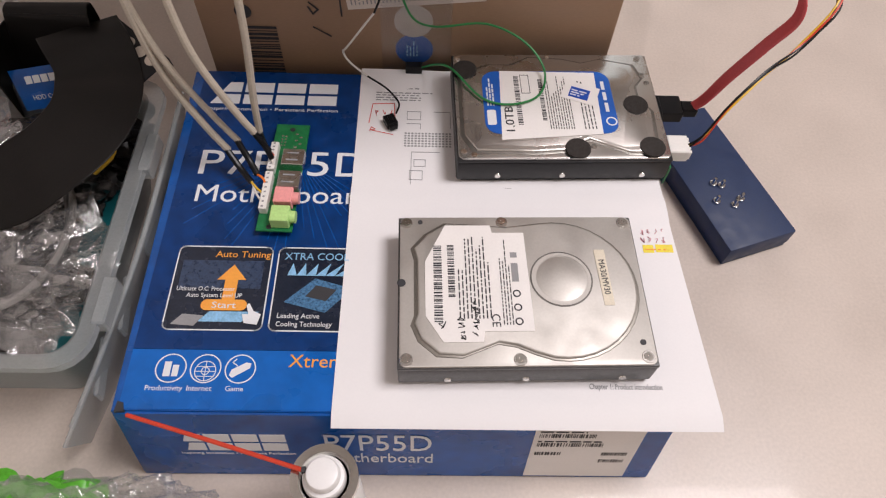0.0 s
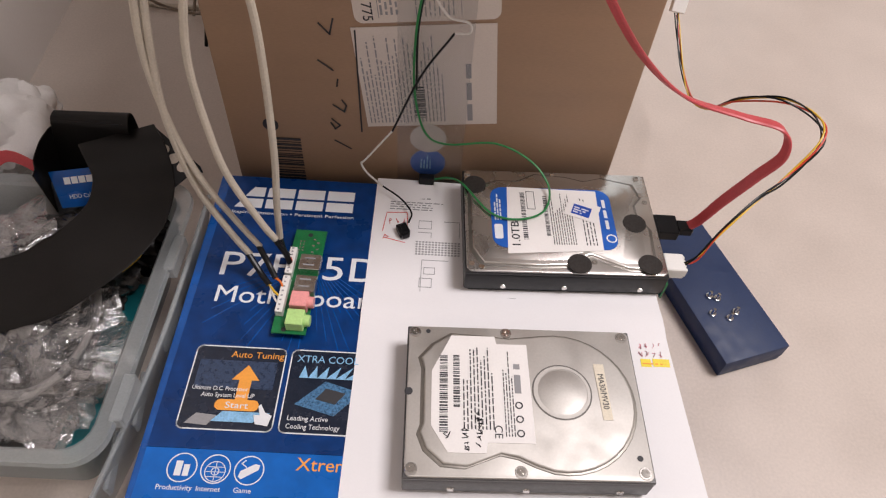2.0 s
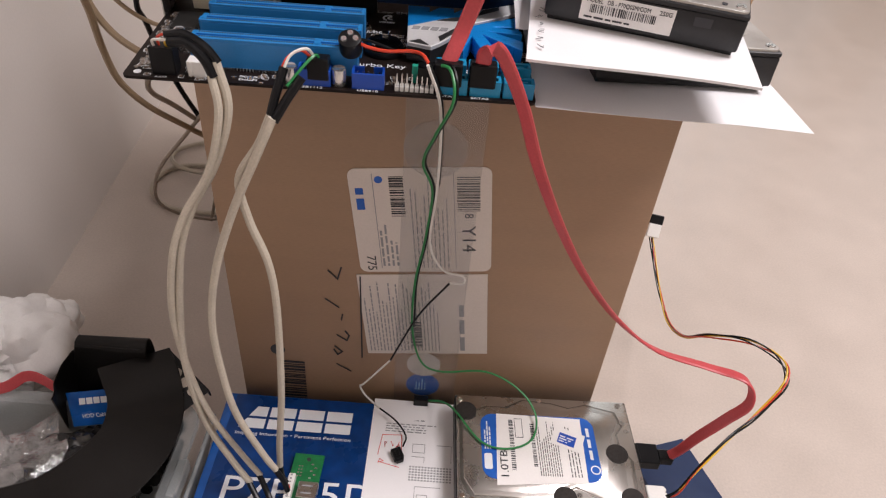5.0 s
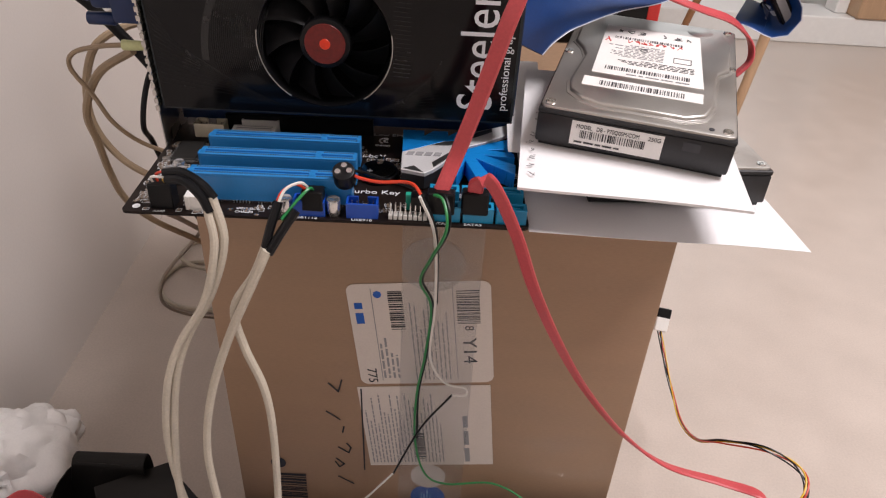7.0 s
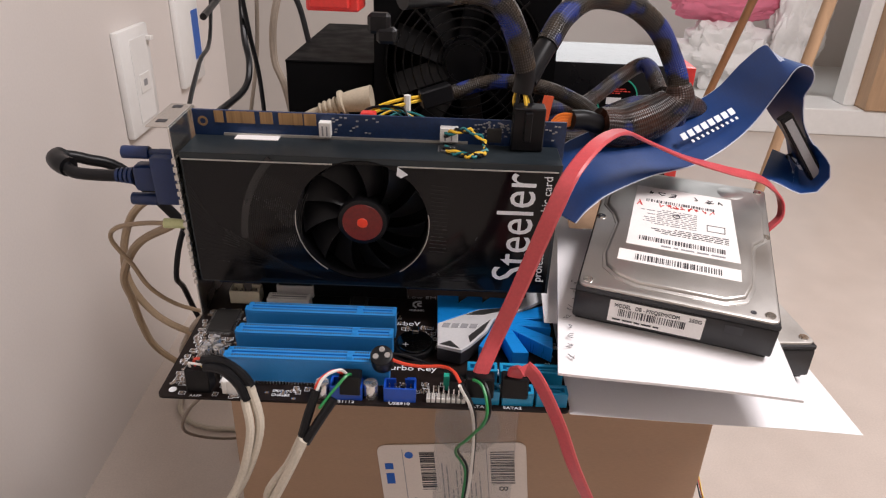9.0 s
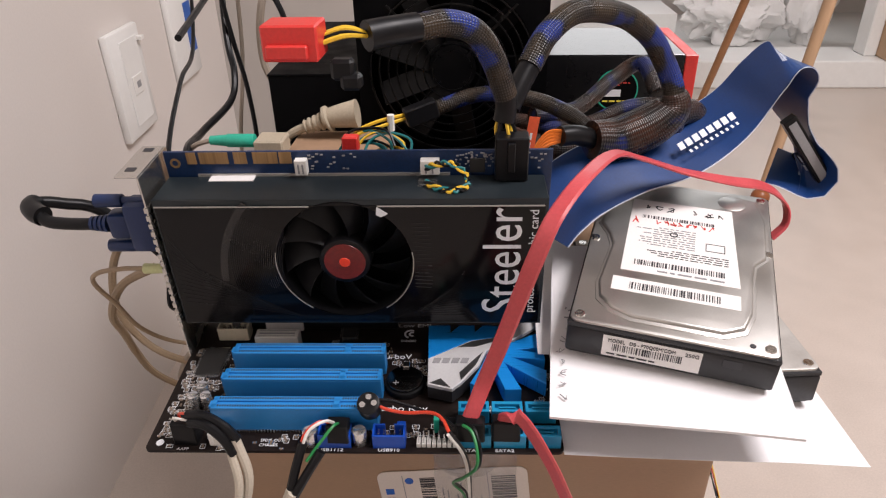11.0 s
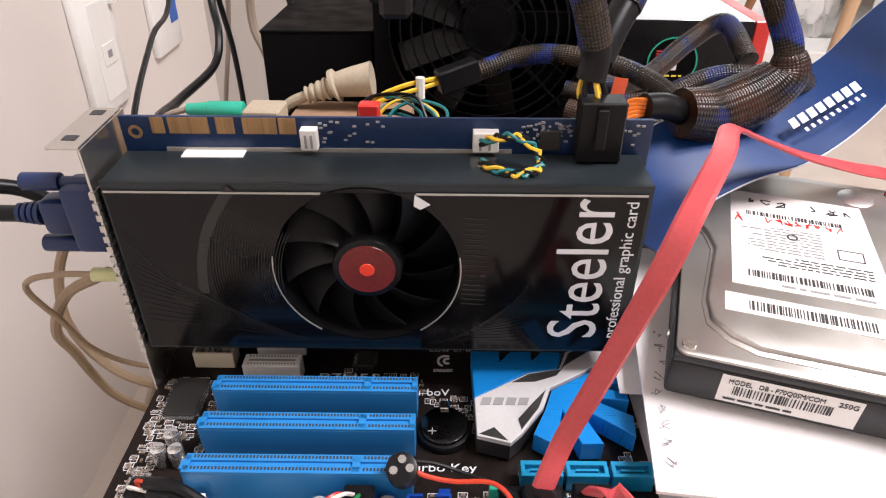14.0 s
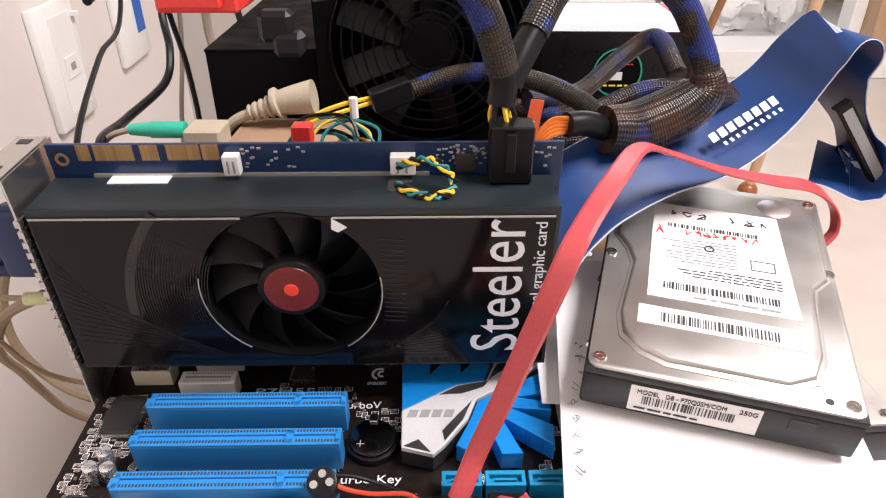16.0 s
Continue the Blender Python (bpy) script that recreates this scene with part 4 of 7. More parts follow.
def chip(c, u, v, w, d, h=0.0016, legs=24, name="chip"):
    b = B()
    add_box(b, 0, w, 0, d, 0.0003, h, 0.0002)
    o = part(name, b, CHIP, c, "black square chip", m=pose(u, v, 0))
    b = B()
    for k in range(legs):
        x = w * (k + 0.5) / legs
        y = d * (k + 0.5) / legs
        s = w / legs * 0.32
        for a in (-0.0018, d - 0.0001):
            add_box(b, x - s, x + s, a, a + 0.0019, 0, 0.0007)
        for a in (-0.0018, w - 0.0001):
            add_box(b, a, a + 0.0019, y - s, y + s, 0, 0.0007)
    part("lead_frame", b, SILVER, o)
    return o


def motherboard():
    c = thing("motherboard", BOARD, "dark brown motherboard with blue slots, on top of the carton", "motherboard")
    part("circuit_board", add_prism(B(), rounded(0, BW, 0, BD, 0.003), -0.0016, 0), PCBBLACK, c)
    for v in (0.0126, 0.0332, 0.0535):
        pci_slot(c, 0.0335, v)
    b = B()
    add_box(b, 0, 0.0215, 0, 0.0080, 0, 0.0105, 0.0003)
    for k in range(4):
        add_box(b, 0.0012 + k * 0.005, 0.0016 + k * 0.005, -0.0003, 0.0001, 0, 0.0080)
    s = part("short_slot", b, WHITEPL, c, "short white expansion slot", m=pose(0.0390, 0.0742, 0) @ Matrix.Diagonal((1.2, 1, 1, 1)))
    b = B()
    for y in (0.0014, 0.0060):
        for k in range(16):
            add_box(b, 0.0018 + k * 0.00115, 0.0024 + k * 0.00115, y, y + 0.0009, 0.0104, 0.01056)
    add_box(b, 0.002, 0.0195, 0.0034, 0.0046, 0.0104, 0.01056)
    part("contact_field", b, GREYINK, s)
    header(c, "fan_header", 0.0135, 0.0835, 0.0185, 0.0090, 0.0090, IVORY, 5, "ivory pin header")
    header(c, "grey_header", 0.0405, 0.0925, 0.0230, 0.0070, 0.0085, LABEL, 8, "pale grey pin header")
    chip(c, 0.0085, 0.0535, 0.0140, 0.0215, 0.0019, 22)
    chip(c, 0.0085, 0.0160, 0.0065, 0.0065, 0.0012, 12)
    chip(c, 0.0885, 0.0850, 0.0080, 0.0100, 0.0013, 12)
    for u, v in ((0.0172, 0.0295), (0.0240, 0.0295), (0.0200, 0.0370)):
        capacitor(c, u, v, 0.0030, 0.0095)
    for u, v in ((0.0845, 0.0055), (0.1095, 0.0062)):
        capacitor(c, u, v, 0.0038, 0.0090)
    capacitor(c, 0.0240, 0.0135, 0.0020, 0.0030)
    header(c, "usb_header", 0.0890, 0.0020, 0.0165, 0.0085, 0.0090, DEEPBLUE, 5, "blue pin header")
    header(c, "usb_header", 0.1165, 0.0020, 0.0165, 0.0085, 0.0090, DEEPBLUE, 5, "blue pin header")
    part("jumper", add_box(B(), 0.1280, 0.1325, 0.0120, 0.0150, 0, 0.0060, 0.0003), DEEPBLUE, c, "small blue jumper cap")
    b = B()
    add_box(b, 0.0330, 0.0420, 0.0030, 0.0100, 0, 0.0085, 0.0003)
    add_box(b, 0.0345, 0.0355, 0.0024, 0.0032, 0.001, 0.0080)
    part("white_header", b, WHITEPL, c, "white sound socket")
    b = B()
    for k in range(8):
        add_box(b, 0.1385 + k * 0.0026, 0.1405 + k * 0.0026, 0.0028, 0.0072, 0, 0.0025)
    part("panel_header", b, WHITEPL, c, "white row of panel pins")
    b = B()
    for k in range(9):
        for y in (0.0036, 0.0058):
            add_box(b, 0.1392 + k * 0.0026, 0.1398 + k * 0.0026, y, y + 0.0006, 0.002, 0.0085)
    part("pin_field", b, SILVER, c)
    b = B()
    add_box(b, 0.1500, 0.1600, 0.0050, 0.0115, 0.004, 0.0130, 0.0004)
    part("panel_plug", b, BLACKPL, c, "black panel lead plug")
    part("green_plug", add_box(B(), 0.1470, 0.1500, 0.0120, 0.0150, 0, 0.010, 0.0003), TEALPL, c, "small teal plug")
    # coin cell and holder
    b = B()
    add_cyl(b, 0.0118, 0.0112, 0, 0.0035, 32, m=pose(0.1298, 0.0467, 0), bev=0.0004)
    part("battery_holder", b, BLACKPL, c)
    bt = part("coin_cell", add_cyl(B(), 0.0100, 0.0098, 0.0035, 0.0052, 36, m=pose(0.1298, 0.0467, 0), bev=0.0003), mat("dark_steel", (0.10, 0.10, 0.10), 0.2, 1.0), c, "shiny coin cell battery")
    b = B()
    add_box(b, 0.1280, 0.1318, 0.0545, 0.0590, 0.002, 0.0062, 0.0003)
    part("battery_clip", b, CHROME, c)
    part("cell_print", add_stroke(add_stroke(B(), [(0.1235, 0.0430), (0.1265, 0.0430)], 0.0004), [(0.125, 0.0415), (0.125, 0.0445)], 0.0004), GREYINK, bt, m=pose(0, 0, 0.0053))
    # chipset cooler: blue fins round a silver wedge
    hz0, hz1 = 0.0015, 0.0110
    blue1 = [(0.1416, 0.0850), (0.1425, 0.0563), (0.1658, 0.0712), (0.1798, 0.0742), (0.1832, 0.0845), (0.1740, 0.0850), (0.1690, 0.0790), (0.1690, 0.0850), (0.1600, 0.0850), (0.1545, 0.0780), (0.1545, 0.0850)]
    blue2 = [(0.1658, 0.0373), (0.1738, 0.0320), (0.1790, 0.0500), (0.1843, 0.0325), (0.1931, 0.0328), (0.1852, 0.0530), (0.2066, 0.0366), (0.2078, 0.0472), (0.1900, 0.0575), (0.2078, 0.0556), (0.2076, 0.0604), (0.1930, 0.0638), (0.2070, 0.0660), (0.2080, 0.0795), (0.1910, 0.0706), (0.1758, 0.0610), (0.1718, 0.0500)]
    part("cooler_fin", add_prism(B(), blue1, hz0, hz1, 0.0003, seg=1), FINBLUE, c, "blue anodised cooler block")
    part("cooler_fin", add_prism(B(), blue2, hz0, hz1, 0.0003, seg=1), FINBLUE, c, "blue anodised cooler fan of fins")
    wedge = [(0.1425, 0.0555), (0.1430, 0.0357), (0.1561, 0.0320), (0.1609, 0.0368), (0.1711, 0.0507), (0.1752, 0.0618), (0.1910, 0.0715), (0.2063, 0.0835), (0.2063, 0.0960), (0.1847, 0.0841), (0.1805, 0.0732), (0.1664, 0.0704)]
    part("cooler_base", add_prism(B(), wedge, hz0, hz1 - 0.0015), mat("dark_cooler_side", (0.05, 0.05, 0.055), 0.4, 0.6), c, "dark cooler side")
    w = part("cooler_plate", add_prism(B(), wedge, hz1 - 0.0015, hz1 + 0.0008, 0.0003, seg=1), mat("pale_aluminium", (0.72, 0.72, 0.73), 0.42, 0.35, var=0.05), c, "silver cooler plate")
    DK = mat("dark_satin", (0.13, 0.13, 0.13), 0.35, 0.8)
    stripes = ([(0.1590, 0.0645), (0.1690, 0.0650), (0.1790, 0.0690), (0.1830, 0.0750), (0.1960, 0.0850), (0.1960, 0.0890), (0.1860, 0.0830), (0.1812, 0.0725), (0.1670, 0.0695)],
               [(0.1610, 0.0385), (0.1690, 0.0500), (0.1732, 0.0605), (0.1670, 0.0530), (0.1600, 0.0440)],
               [(0.1440, 0.0362), (0.1552, 0.0329), (0.1500, 0.0395)])
    for q in stripes:
        part("cooler_stripe", add_prism(B(), q, H0, H1), DK, w, m=pose(0, 0, hz1 + 0.0010))
    b = B()
    for k in range(4):
        add_prism(b, [(0.1448 + k * 0.0052, 0.0515), (0.1488 + k * 0.0052, 0.0515), (0.1500 + k * 0.0052, 0.0555), (0.1460 + k * 0.0052, 0.0555)], H0, H1)
    part("brand_shapes", b, GREYINK, w, "grey brand shapes", m=pose(0, 0, hz1 + 0.0010))
    for k in range(3):
        sata_port(c, 0.1595 + k * 0.0174, 0.0188)
        sata_port(c, 0.1600 + k * 0.0174, 0.0025)
    # silkscreen
    up = pose(0, 0, 0.0001)
    lettering("board_print", "P7H55", 0.0052, WHITEINK, c, up @ pose(0.0715, 0.0770, 0), 0.0285)
    lettering("board_print", "TurboV", 0.0058, WHITEINK, c, up @ pose(0.1125, 0.0675, 0), 0.0195)
    lettering("board_print", "Turbo Key", 0.0055, WHITEINK, c, up @ pose(0.1135, 0.0270, 0), 0.0295)
    lettering("board_print", "Low EMI", 0.0042, GREYINK, c, up @ pose(0.1220, 0.0960, 0), 0.020)
    lettering("board_print", "SPDIF_OUT", 0.0024, WHITEINK, c, up @ pose(0.0580, 0.0060, 0), 0.0120)
    lettering("board_print", "CHASSIS", 0.0024, WHITEINK, c, up @ pose(0.0580, 0.0030, 0), 0.0095)
    lettering("board_print", "USB1112", 0.0026, WHITEINK, c, up @ pose(0.0885, 0.0001, 0), 0.0130)
    lettering("board_print", "USB910", 0.0026, WHITEINK, c, up @ pose(0.1190, 0.0001, 0), 0.0110)
    lettering("board_print", "SATA1", 0.0026, WHITEINK, c, up @ pose(0.1600, 0.0001, 0), 0.0095)
    lettering("board_print", "SATA2", 0.0026, WHITEINK, c, up @ pose(0.1780, 0.0001, 0), 0.0095)
    lettering("board_print", "SATA5", 0.0022, WHITEINK, c, up @ pose(0.1770, 0.0160, 0), 0.0080)
    lettering("board_print", "AAFP", 0.0022, WHITEINK, c, up @ pose(0.0165, 0.0003, 0), 0.0060)
    b = B()
    add_ring(b, 0.1300, 0.0895, 0.0028, 0.0040, H0, H1, 16, 60, 250)
    add_ring(b, 0.1310, 0.0895, 0.0010, 0.0022, H0, H1, 16, 60, 300)
    add_lines(b, 0.1245, 0.0825, 0.013, 0.002, 2, 71)
    part("certificate_mark", b, WHITEINK, c, m=up)
    rnd = random.Random(8)
    b, b2, b3 = B(), B(), B()
    zones = ((0.003, 0.032, 0.008, 0.076, 330), (0.005, 0.085, 0.0005, 0.0095, 20), (0.121, 0.145, 0.040, 0.066, 40), (0.155, 0.206, 0.0255, 0.029, 30), (0.083, 0.122, 0.068, 0.082, 34), (0.118, 0.152, 0.008, 0.016, 26), (0.198, 0.210, 0.03, 0.075, 24))
    for x0, x1, y0, y1, n in zones:
        for _ in range(n):
            u, v = rnd.uniform(x0, x1), rnd.uniform(y0, y1)
            if 0.0055 < u < 0.026 and 0.0505 < v < 0.0780:
                continue
            if 0.0130 < u < 0.0285 and 0.001 < v < 0.0405:
                continue
            w, d = rnd.choice(((0.0016, 0.0009), (0.0009, 0.0016), (0.0020, 0.0012)))
            add_box(b, u, u + w, v, v + d, 0, 0.0007)
            if w > d:
                add_box(b2, u - 0.0003, u + 0.0003, v, v + d, 0, 0.0008)
                add_box(b2, u + w - 0.0003, u + w + 0.0003, v, v + d, 0, 0.0008)
            if rnd.random() < 0.6:
                q = [(u - 0.0008, v - 0.0006), (u + w + 0.0008, v - 0.0006), (u + w + 0.0008, v + d + 0.0006), (u - 0.0008, v + d + 0.0006)]
                add_stroke(b3, q + q[:1], 0.00022)
    tagged(part("component_field", b, mat("tan_components", (0.20, 0.15, 0.11), 0.4, var=0.5, scale=800), c), kind="stuff")
    tagged(part("solder_field", b2, SILVER, c), kind="stuff")
    tagged(part("silkscreen", b3, WHITEINK, c), kind="stuff")
    part("mounting_hole", add_cyl(B(), 0.0020, 0.0020, 0, 0.0002, 16, m=pose(0.0065, 0.0050, 0)), WHITEINK, c)
    part("buzzer_ring", add_ring(B(), 0.0125, 0.0125, 0.0036, 0.0044, 0, 0.0002, 24), WHITEINK, c)


def add_holed_plate(bm, x0, x1, y0, y1, cx, cy, r, z0, z1, n=64):
    angs = sorted([2 * math.pi * k / n for k in range(n)] + [math.atan2(y - cy, x - cx) % (2 * math.pi) for x in (x0, x1) for y in (y0, y1)])
    rows = []
    for a in angs:
        ca, sa = math.cos(a), math.sin(a)
        t = min([((x1 if ca > 0 else x0) - cx) / ca if abs(ca) > 1e-9 else 9, ((y1 if sa > 0 else y0) - cy) / sa if abs(sa) > 1e-9 else 9])
        q = [(cx + r * ca, cy + r * sa), (cx + t * ca, cy + t * sa)]
        rows.append([bm.verts.new((*q[0], z0)), bm.verts.new((*q[1], z0)), bm.verts.new((*q[1], z1)), bm.verts.new((*q[0], z1))])
    for a, b in zip(rows, rows[1:] + rows[:1]):
        for k in range(4):
            bm.faces.new((a[k], a[(k + 1) % 4], b[(k + 1) % 4], b[k]))
    return bm


def graphics_card():
    c = thing("graphics_card", BOARD, "black dual-slot graphics card with red fan hub, standing in its slot", "graphics card")
    u0, u1, h0, h1, vf, vb = 0.0035, 0.2055, 0.0250, 0.1055, 0.0705, 0.0965
    F = pose(0, vf, 0, 90)
    cx, cy, R = 0.0990, 0.0672, 0.0366
    part("shroud", add_holed_plate(B(), u0, u1, h0, h1, cx, cy, R + 0.0005, -0.0012, 0), SHROUD, c, "slate shroud front", m=F)
    b = B()
    add_box(b, u0, u1, vf, vb, h1 - 0.0012, h1, 0.0005)
    add_box(b, u0, u1, vf + 0.0002, vb, h0, h0 + 0.0012)
    add_box(b, u1 - 0.0012, u1, vf + 0.0002, vb, h0 + 0.001, h1 - 0.001)
    add_box(b, u0, u1, vb - 0.0012, vb, h0 + 0.001, h1 - 0.001)
    part("shroud_frame", b, SHROUD, c, "slate shroud edges")
    st = part("front_sticker", add_holed_plate(B(), u0 + 0.001, u1 - 0.0015, h0 + 0.001, h1 - 0.0035, cx, cy, R, 0, 0.0004), GLOSSBLACK, c, "glossy black sticker", m=F)
    up = pose(0, 0, 0.0005)
    b = B()
    add_ring(b, cx, cy, R + 0.0001, R + 0.0006, 0, 0.0004, 30, 170, 236)
    add_ring(b, cx, cy, R + 0.0001, R + 0.0006, 0, 0.0004, 30, -56, 10)
    add_box(b, u0 + 0.001, cx - 0.0150, h1 - 0.0040, h1 - 0.0034, 0, 0.0006)
    add_box(b, cx + 0.0200, u1 - 0.002, h1 - 0.0040, h1 - 0.0034, 0, 0.0006)
    part("silver_edge", b, SATIN, st, m=up)
    part("chip_mark", add_prism(B(), [(cx + 0.0195, h1 - 0.004), (cx + 0.0250, h1 - 0.008), (cx + 0.0215, h1 - 0.0100), (cx + 0.0190, h1 - 0.0085)], 0, 0.0007), WHITEINK, st, "small white chip", m=up)
    FAINT = mat("faint_print", (0.013, 0.013, 0.014), 0.25)
    b = B()
    for k in range(26):
        r = 0.042 + k * 0.0011
        add_ring(b, cx + 0.012, cy - 0.005, r + 0.004, r + 0.00412 + 0.00012, 0, 0.0003, 18, 152, 196)
    for k in range(16):
        add_stroke(b, [(cx - 0.022 - k * 0.0008, h0 + 0.004 + k * 0.0002), (cx - 0.050 - k * 0.0022, h0 + 0.010 + k * 0.0020), (u0 + 0.003, h0 + 0.016 + k * 0.0030)], 0.00022)
        add_stroke(b, [(cx + 0.024 + k * 0.0008, h0 + 0.004 + k * 0.0002), (cx + 0.040 + k * 0.0012, h0 + 0.006 + k * 0.0013), (cx + 0.064, h0 + 0.006 + k * 0.0020)], 0.00022)
    for k in range(18):
        a = h0 + 0.026 + k * 0.0024
        add_stroke(b, [(cx + R + 0.001, a), (cx + R + 0.010, a - 0.0006)], 0.0004)
    tagged(part("line_pattern", b, FAINT, st, m=up), kind="stuff")
    sw = part("swoosh", add_ring(B(), cx + 0.006, cy - 0.012, 0.0700, 0.0740, 0, 0.0002, 24, 138, 180), FAINT, st, m=up)
    lettering("sticker_print", "Steeler", 0.0292, WHITEINK, st, up @ pose(0.1925, 0.0325, 0, 0, 0, 90), 0.0680)
    lettering("sticker_print", "professional graphic card", 0.0066, WHITEINK, st, up @ pose(0.2008, 0.0330, 0, 0, 0, 90), 0.0660)
    # fan
    fan = part("fan_well", add_cyl(B(), R + 0.001, R + 0.001, -0.0180, -0.0165, 48, m=pose(cx, cy, 0)), BLACKMATT, c, m=F)
    ring = B()
    add_ring(ring, cx, cy, R - 0.0002, R + 0.0008, -0.0165, -0.0003, 48)
    part("fan_ring", ring, BLACKPL, c, m=F)
    bl = None
    for k in range(11):
        m = F @ pose(cx, cy, 0, 0, 0, k * 360 / 11)
        if bl is None:
            b = B()
            n = 7
            rows = []
            for j in range(n + 1):
                r = 0.0135 + (R - 0.0155) * j / n
                rows.append([b.verts.new((r * math.cos(a + 0.35 * j / n), r * math.sin(a + 0.35 * j / n), z)) for a, z in ((-0.20, -0.0120), (0.0, -0.0080), (0.22, -0.0035), (0.23, -0.0045), (0.0, -0.0092), (-0.20, -0.0130))])
            for p, q in zip(rows, rows[1:]):
                for i in range(6):
                    b.faces.new((p[i], p[(i + 1) % 6], q[(i + 1) % 6], q[i]))
            b.faces.new(rows[0])
            b.faces.new(rows[-1][::-1])
            bl = part("fan_blade", b, BLACKPL, c, m=m)
        else:
            share(bl, m)
    hub = part("fan_hub", add_cyl(B(), 0.0146, 0.0138, -0.0120, 0.0000, 36, m=pose(cx, cy, 0), bev=0.0012), BLACKPL, c, m=F)
    hr = part("hub_sticker", add_cyl(B(), 0.0112, 0.0110, 0.0000, 0.0004, 36, m=pose(cx, cy, 0)), REDHUB, hub, "dark red round sticker")
    part("hub_mark", add_cyl(B(), 0.0030, 0.0028, 0.0004, 0.0007, 16, m=pose(cx, cy, 0)), mat("bright_red", (0.85, 0.05, 0.015), 0.3), hr)
    part("edge_slot", add_box(B(), 0.0300, 0.1220, vb - 0.0020, vb + 0.0060, 0.0001, 0.0110, 0.0005), BLACKPL, c, "black slot that holds the card")
    # circuit board with contacts along the top
    pc = part("circuit_board", add_box(B(), u0 - 0.0005, u1 + 0.004, vb + 0.0010, vb + 0.0026, 0.0060, 0.1195, 0.0002), PCBBLUE, c, "dark blue circuit board")
    part("edge_strip", add_box(B(), u0 + 0.016, u1 - 0.050, vb + 0.0002, vb + 0.0010, h1 - 0.001, h1 + 0.0012), SATIN, c, "pale metal heatsink edge")
    part("white_strip", add_box(B(), 0.0270, 0.0510, vb - 0.0060, vb + 0.0004, h1 - 0.0005, h1 + 0.0004), LABEL, c)
    for a, e in ((0.0152, 0.0203), (0.0220, 0.0376), (0.0405, 0.0475), (0.0508, 0.0640), (0.0648, 0.0715)):
        part("gold_contact", add_box(B(), a, e, vb + 0.0007, vb + 0.0030, 0.1125, 0.1192), GOLD, c)
    part("mounting_hole", add_ring(B(), 0.0085, 0.1130, 0.0016, 0.0028, -0.0002, 0.0002, 18), GOLD, c, m=pose(0, vb + 0.0010, 0, 90))
    for a, e, vv, hh in ((0.0735, 0.0800, vb - 0.0035, 0.0085), (0.1400, 0.1500, vb - 0.0040, 0.0080)):
        b = B()
        add_box(b, a, e, vv, vb + 0.0010, h1 + 0.0020, h1 + 0.0020 + hh, 0.0003)
        s = part("white_connector", b, WHITEPL, c, "small white fan connector")
        b = B()
        for k in range(2):
            x = a + (e - a) * (0.25 + 0.35 * k)
            add_box(b, x, x + 0.0009, vv - 0.0003, vv + 0.001, h1 + 0.003, h1 + hh)
        part("connector_slot", b, GREYINK, s)
    b = B()
    rnd = random.Random(5)
    for _ in range(70):
        x, z = rnd.uniform(0.080, 0.205), rnd.uniform(h1 + 0.003, 0.118)
        if 0.105 < x < 0.158:
            continue
        add_box(b, x, x + 0.0014, vb + 0.0004, vb + 0.0012, z, z + 0.0007)
    for _ in range(60):
        x, z = rnd.uniform(0.158, 0.182), rnd.uniform(h1 + 0.003, 0.118)
        add_box(b, x, x + 0.0010, vb + 0.0003, vb + 0.0012, z, z + 0.0006)
    part("component_field", b, GREYINK, c)
    chp = part("control_chip", add_box(B(), 0.1660, 0.1740, vb - 0.0004, vb + 0.0010, 0.1070, 0.1150, 0.0002), CHIP, c)
    # power socket and plug
    b = B()
    add_box(b, 0.1790, 0.1960, vb - 0.0090, vb + 0.0010, h1 + 0.0005, 0.1300, 0.0006)
    add_box(b, 0.1850, 0.1890, vb - 0.0110, vb - 0.0085, 0.1120, 0.1280, 0.0004)
    part("power_plug", b, BLACKPL, c, "black six-pin power plug")
    # fan lead
    loop = [(0.143, vb - 0.004, 0.1120), (0.150, vb - 0.008, 0.1160), (0.158, vb - 0.010, 0.1165), (0.1640, vb - 0.013, 0.1120), (0.1645, vb - 0.017, 0.1080), (0.158, vb - 0.020, 0.1070), (0.150, vb - 0.018, 0.1068), (0.143, vb - 0.012, 0.1075)]
    line = smooth_line(loop, 8)
    for j, (name, mm) in enumerate((("yellow_lead", YELLOWWIRE), ("teal_lead", TEALWIRE), ("black_lead", BLACKPL))):
        pts = []
        for i, p in enumerate(line):
            a = i * 0.55 + j * 2.1
            pts.append(p + Vector((0.0009 * math.cos(a), 0.0009 * math.sin(a), 0.0009 * math.sin(a))))
        part("fan_lead", add_tube(B(), pts, 0.0008, 6, smooth=False), mm, c, name.replace("_", " "))
    b = B()
    add_box(b, 0.1390, 0.1490, vb - 0.0140, vb - 0.0060, h1, h1 + 0.0016, 0.0004)
    part("clear_tape", b, TAPE, c)
    # bracket
    b = B()
    bx = u0 - 0.0030
    add_box(b, bx, bx + 0.0010, vf - 0.002, vb + 0.010, 0.0000, 0.1190, 0.0002)
    part("bracket", b, STEEL, c, "steel slot bracket")
    b = B()
    add_box(b, bx - 0.0110, bx + 0.0008, vf - 0.002, vb + 0.008, 0.1190, 0.1200, 0.0002)
    part("bracket_tab", b, STEEL, c, "bent steel fixing tab")
    b = B()
    for k in range(17):
        add_box(b, bx - 0.0006, bx + 0.0016, vf - 0.0026, vf + 0.0060, 0.024 + k * 0.0047, 0.0268 + k * 0.0047, m=None)
    part("vent_grille", b, STEEL, c, "row of vent slots")
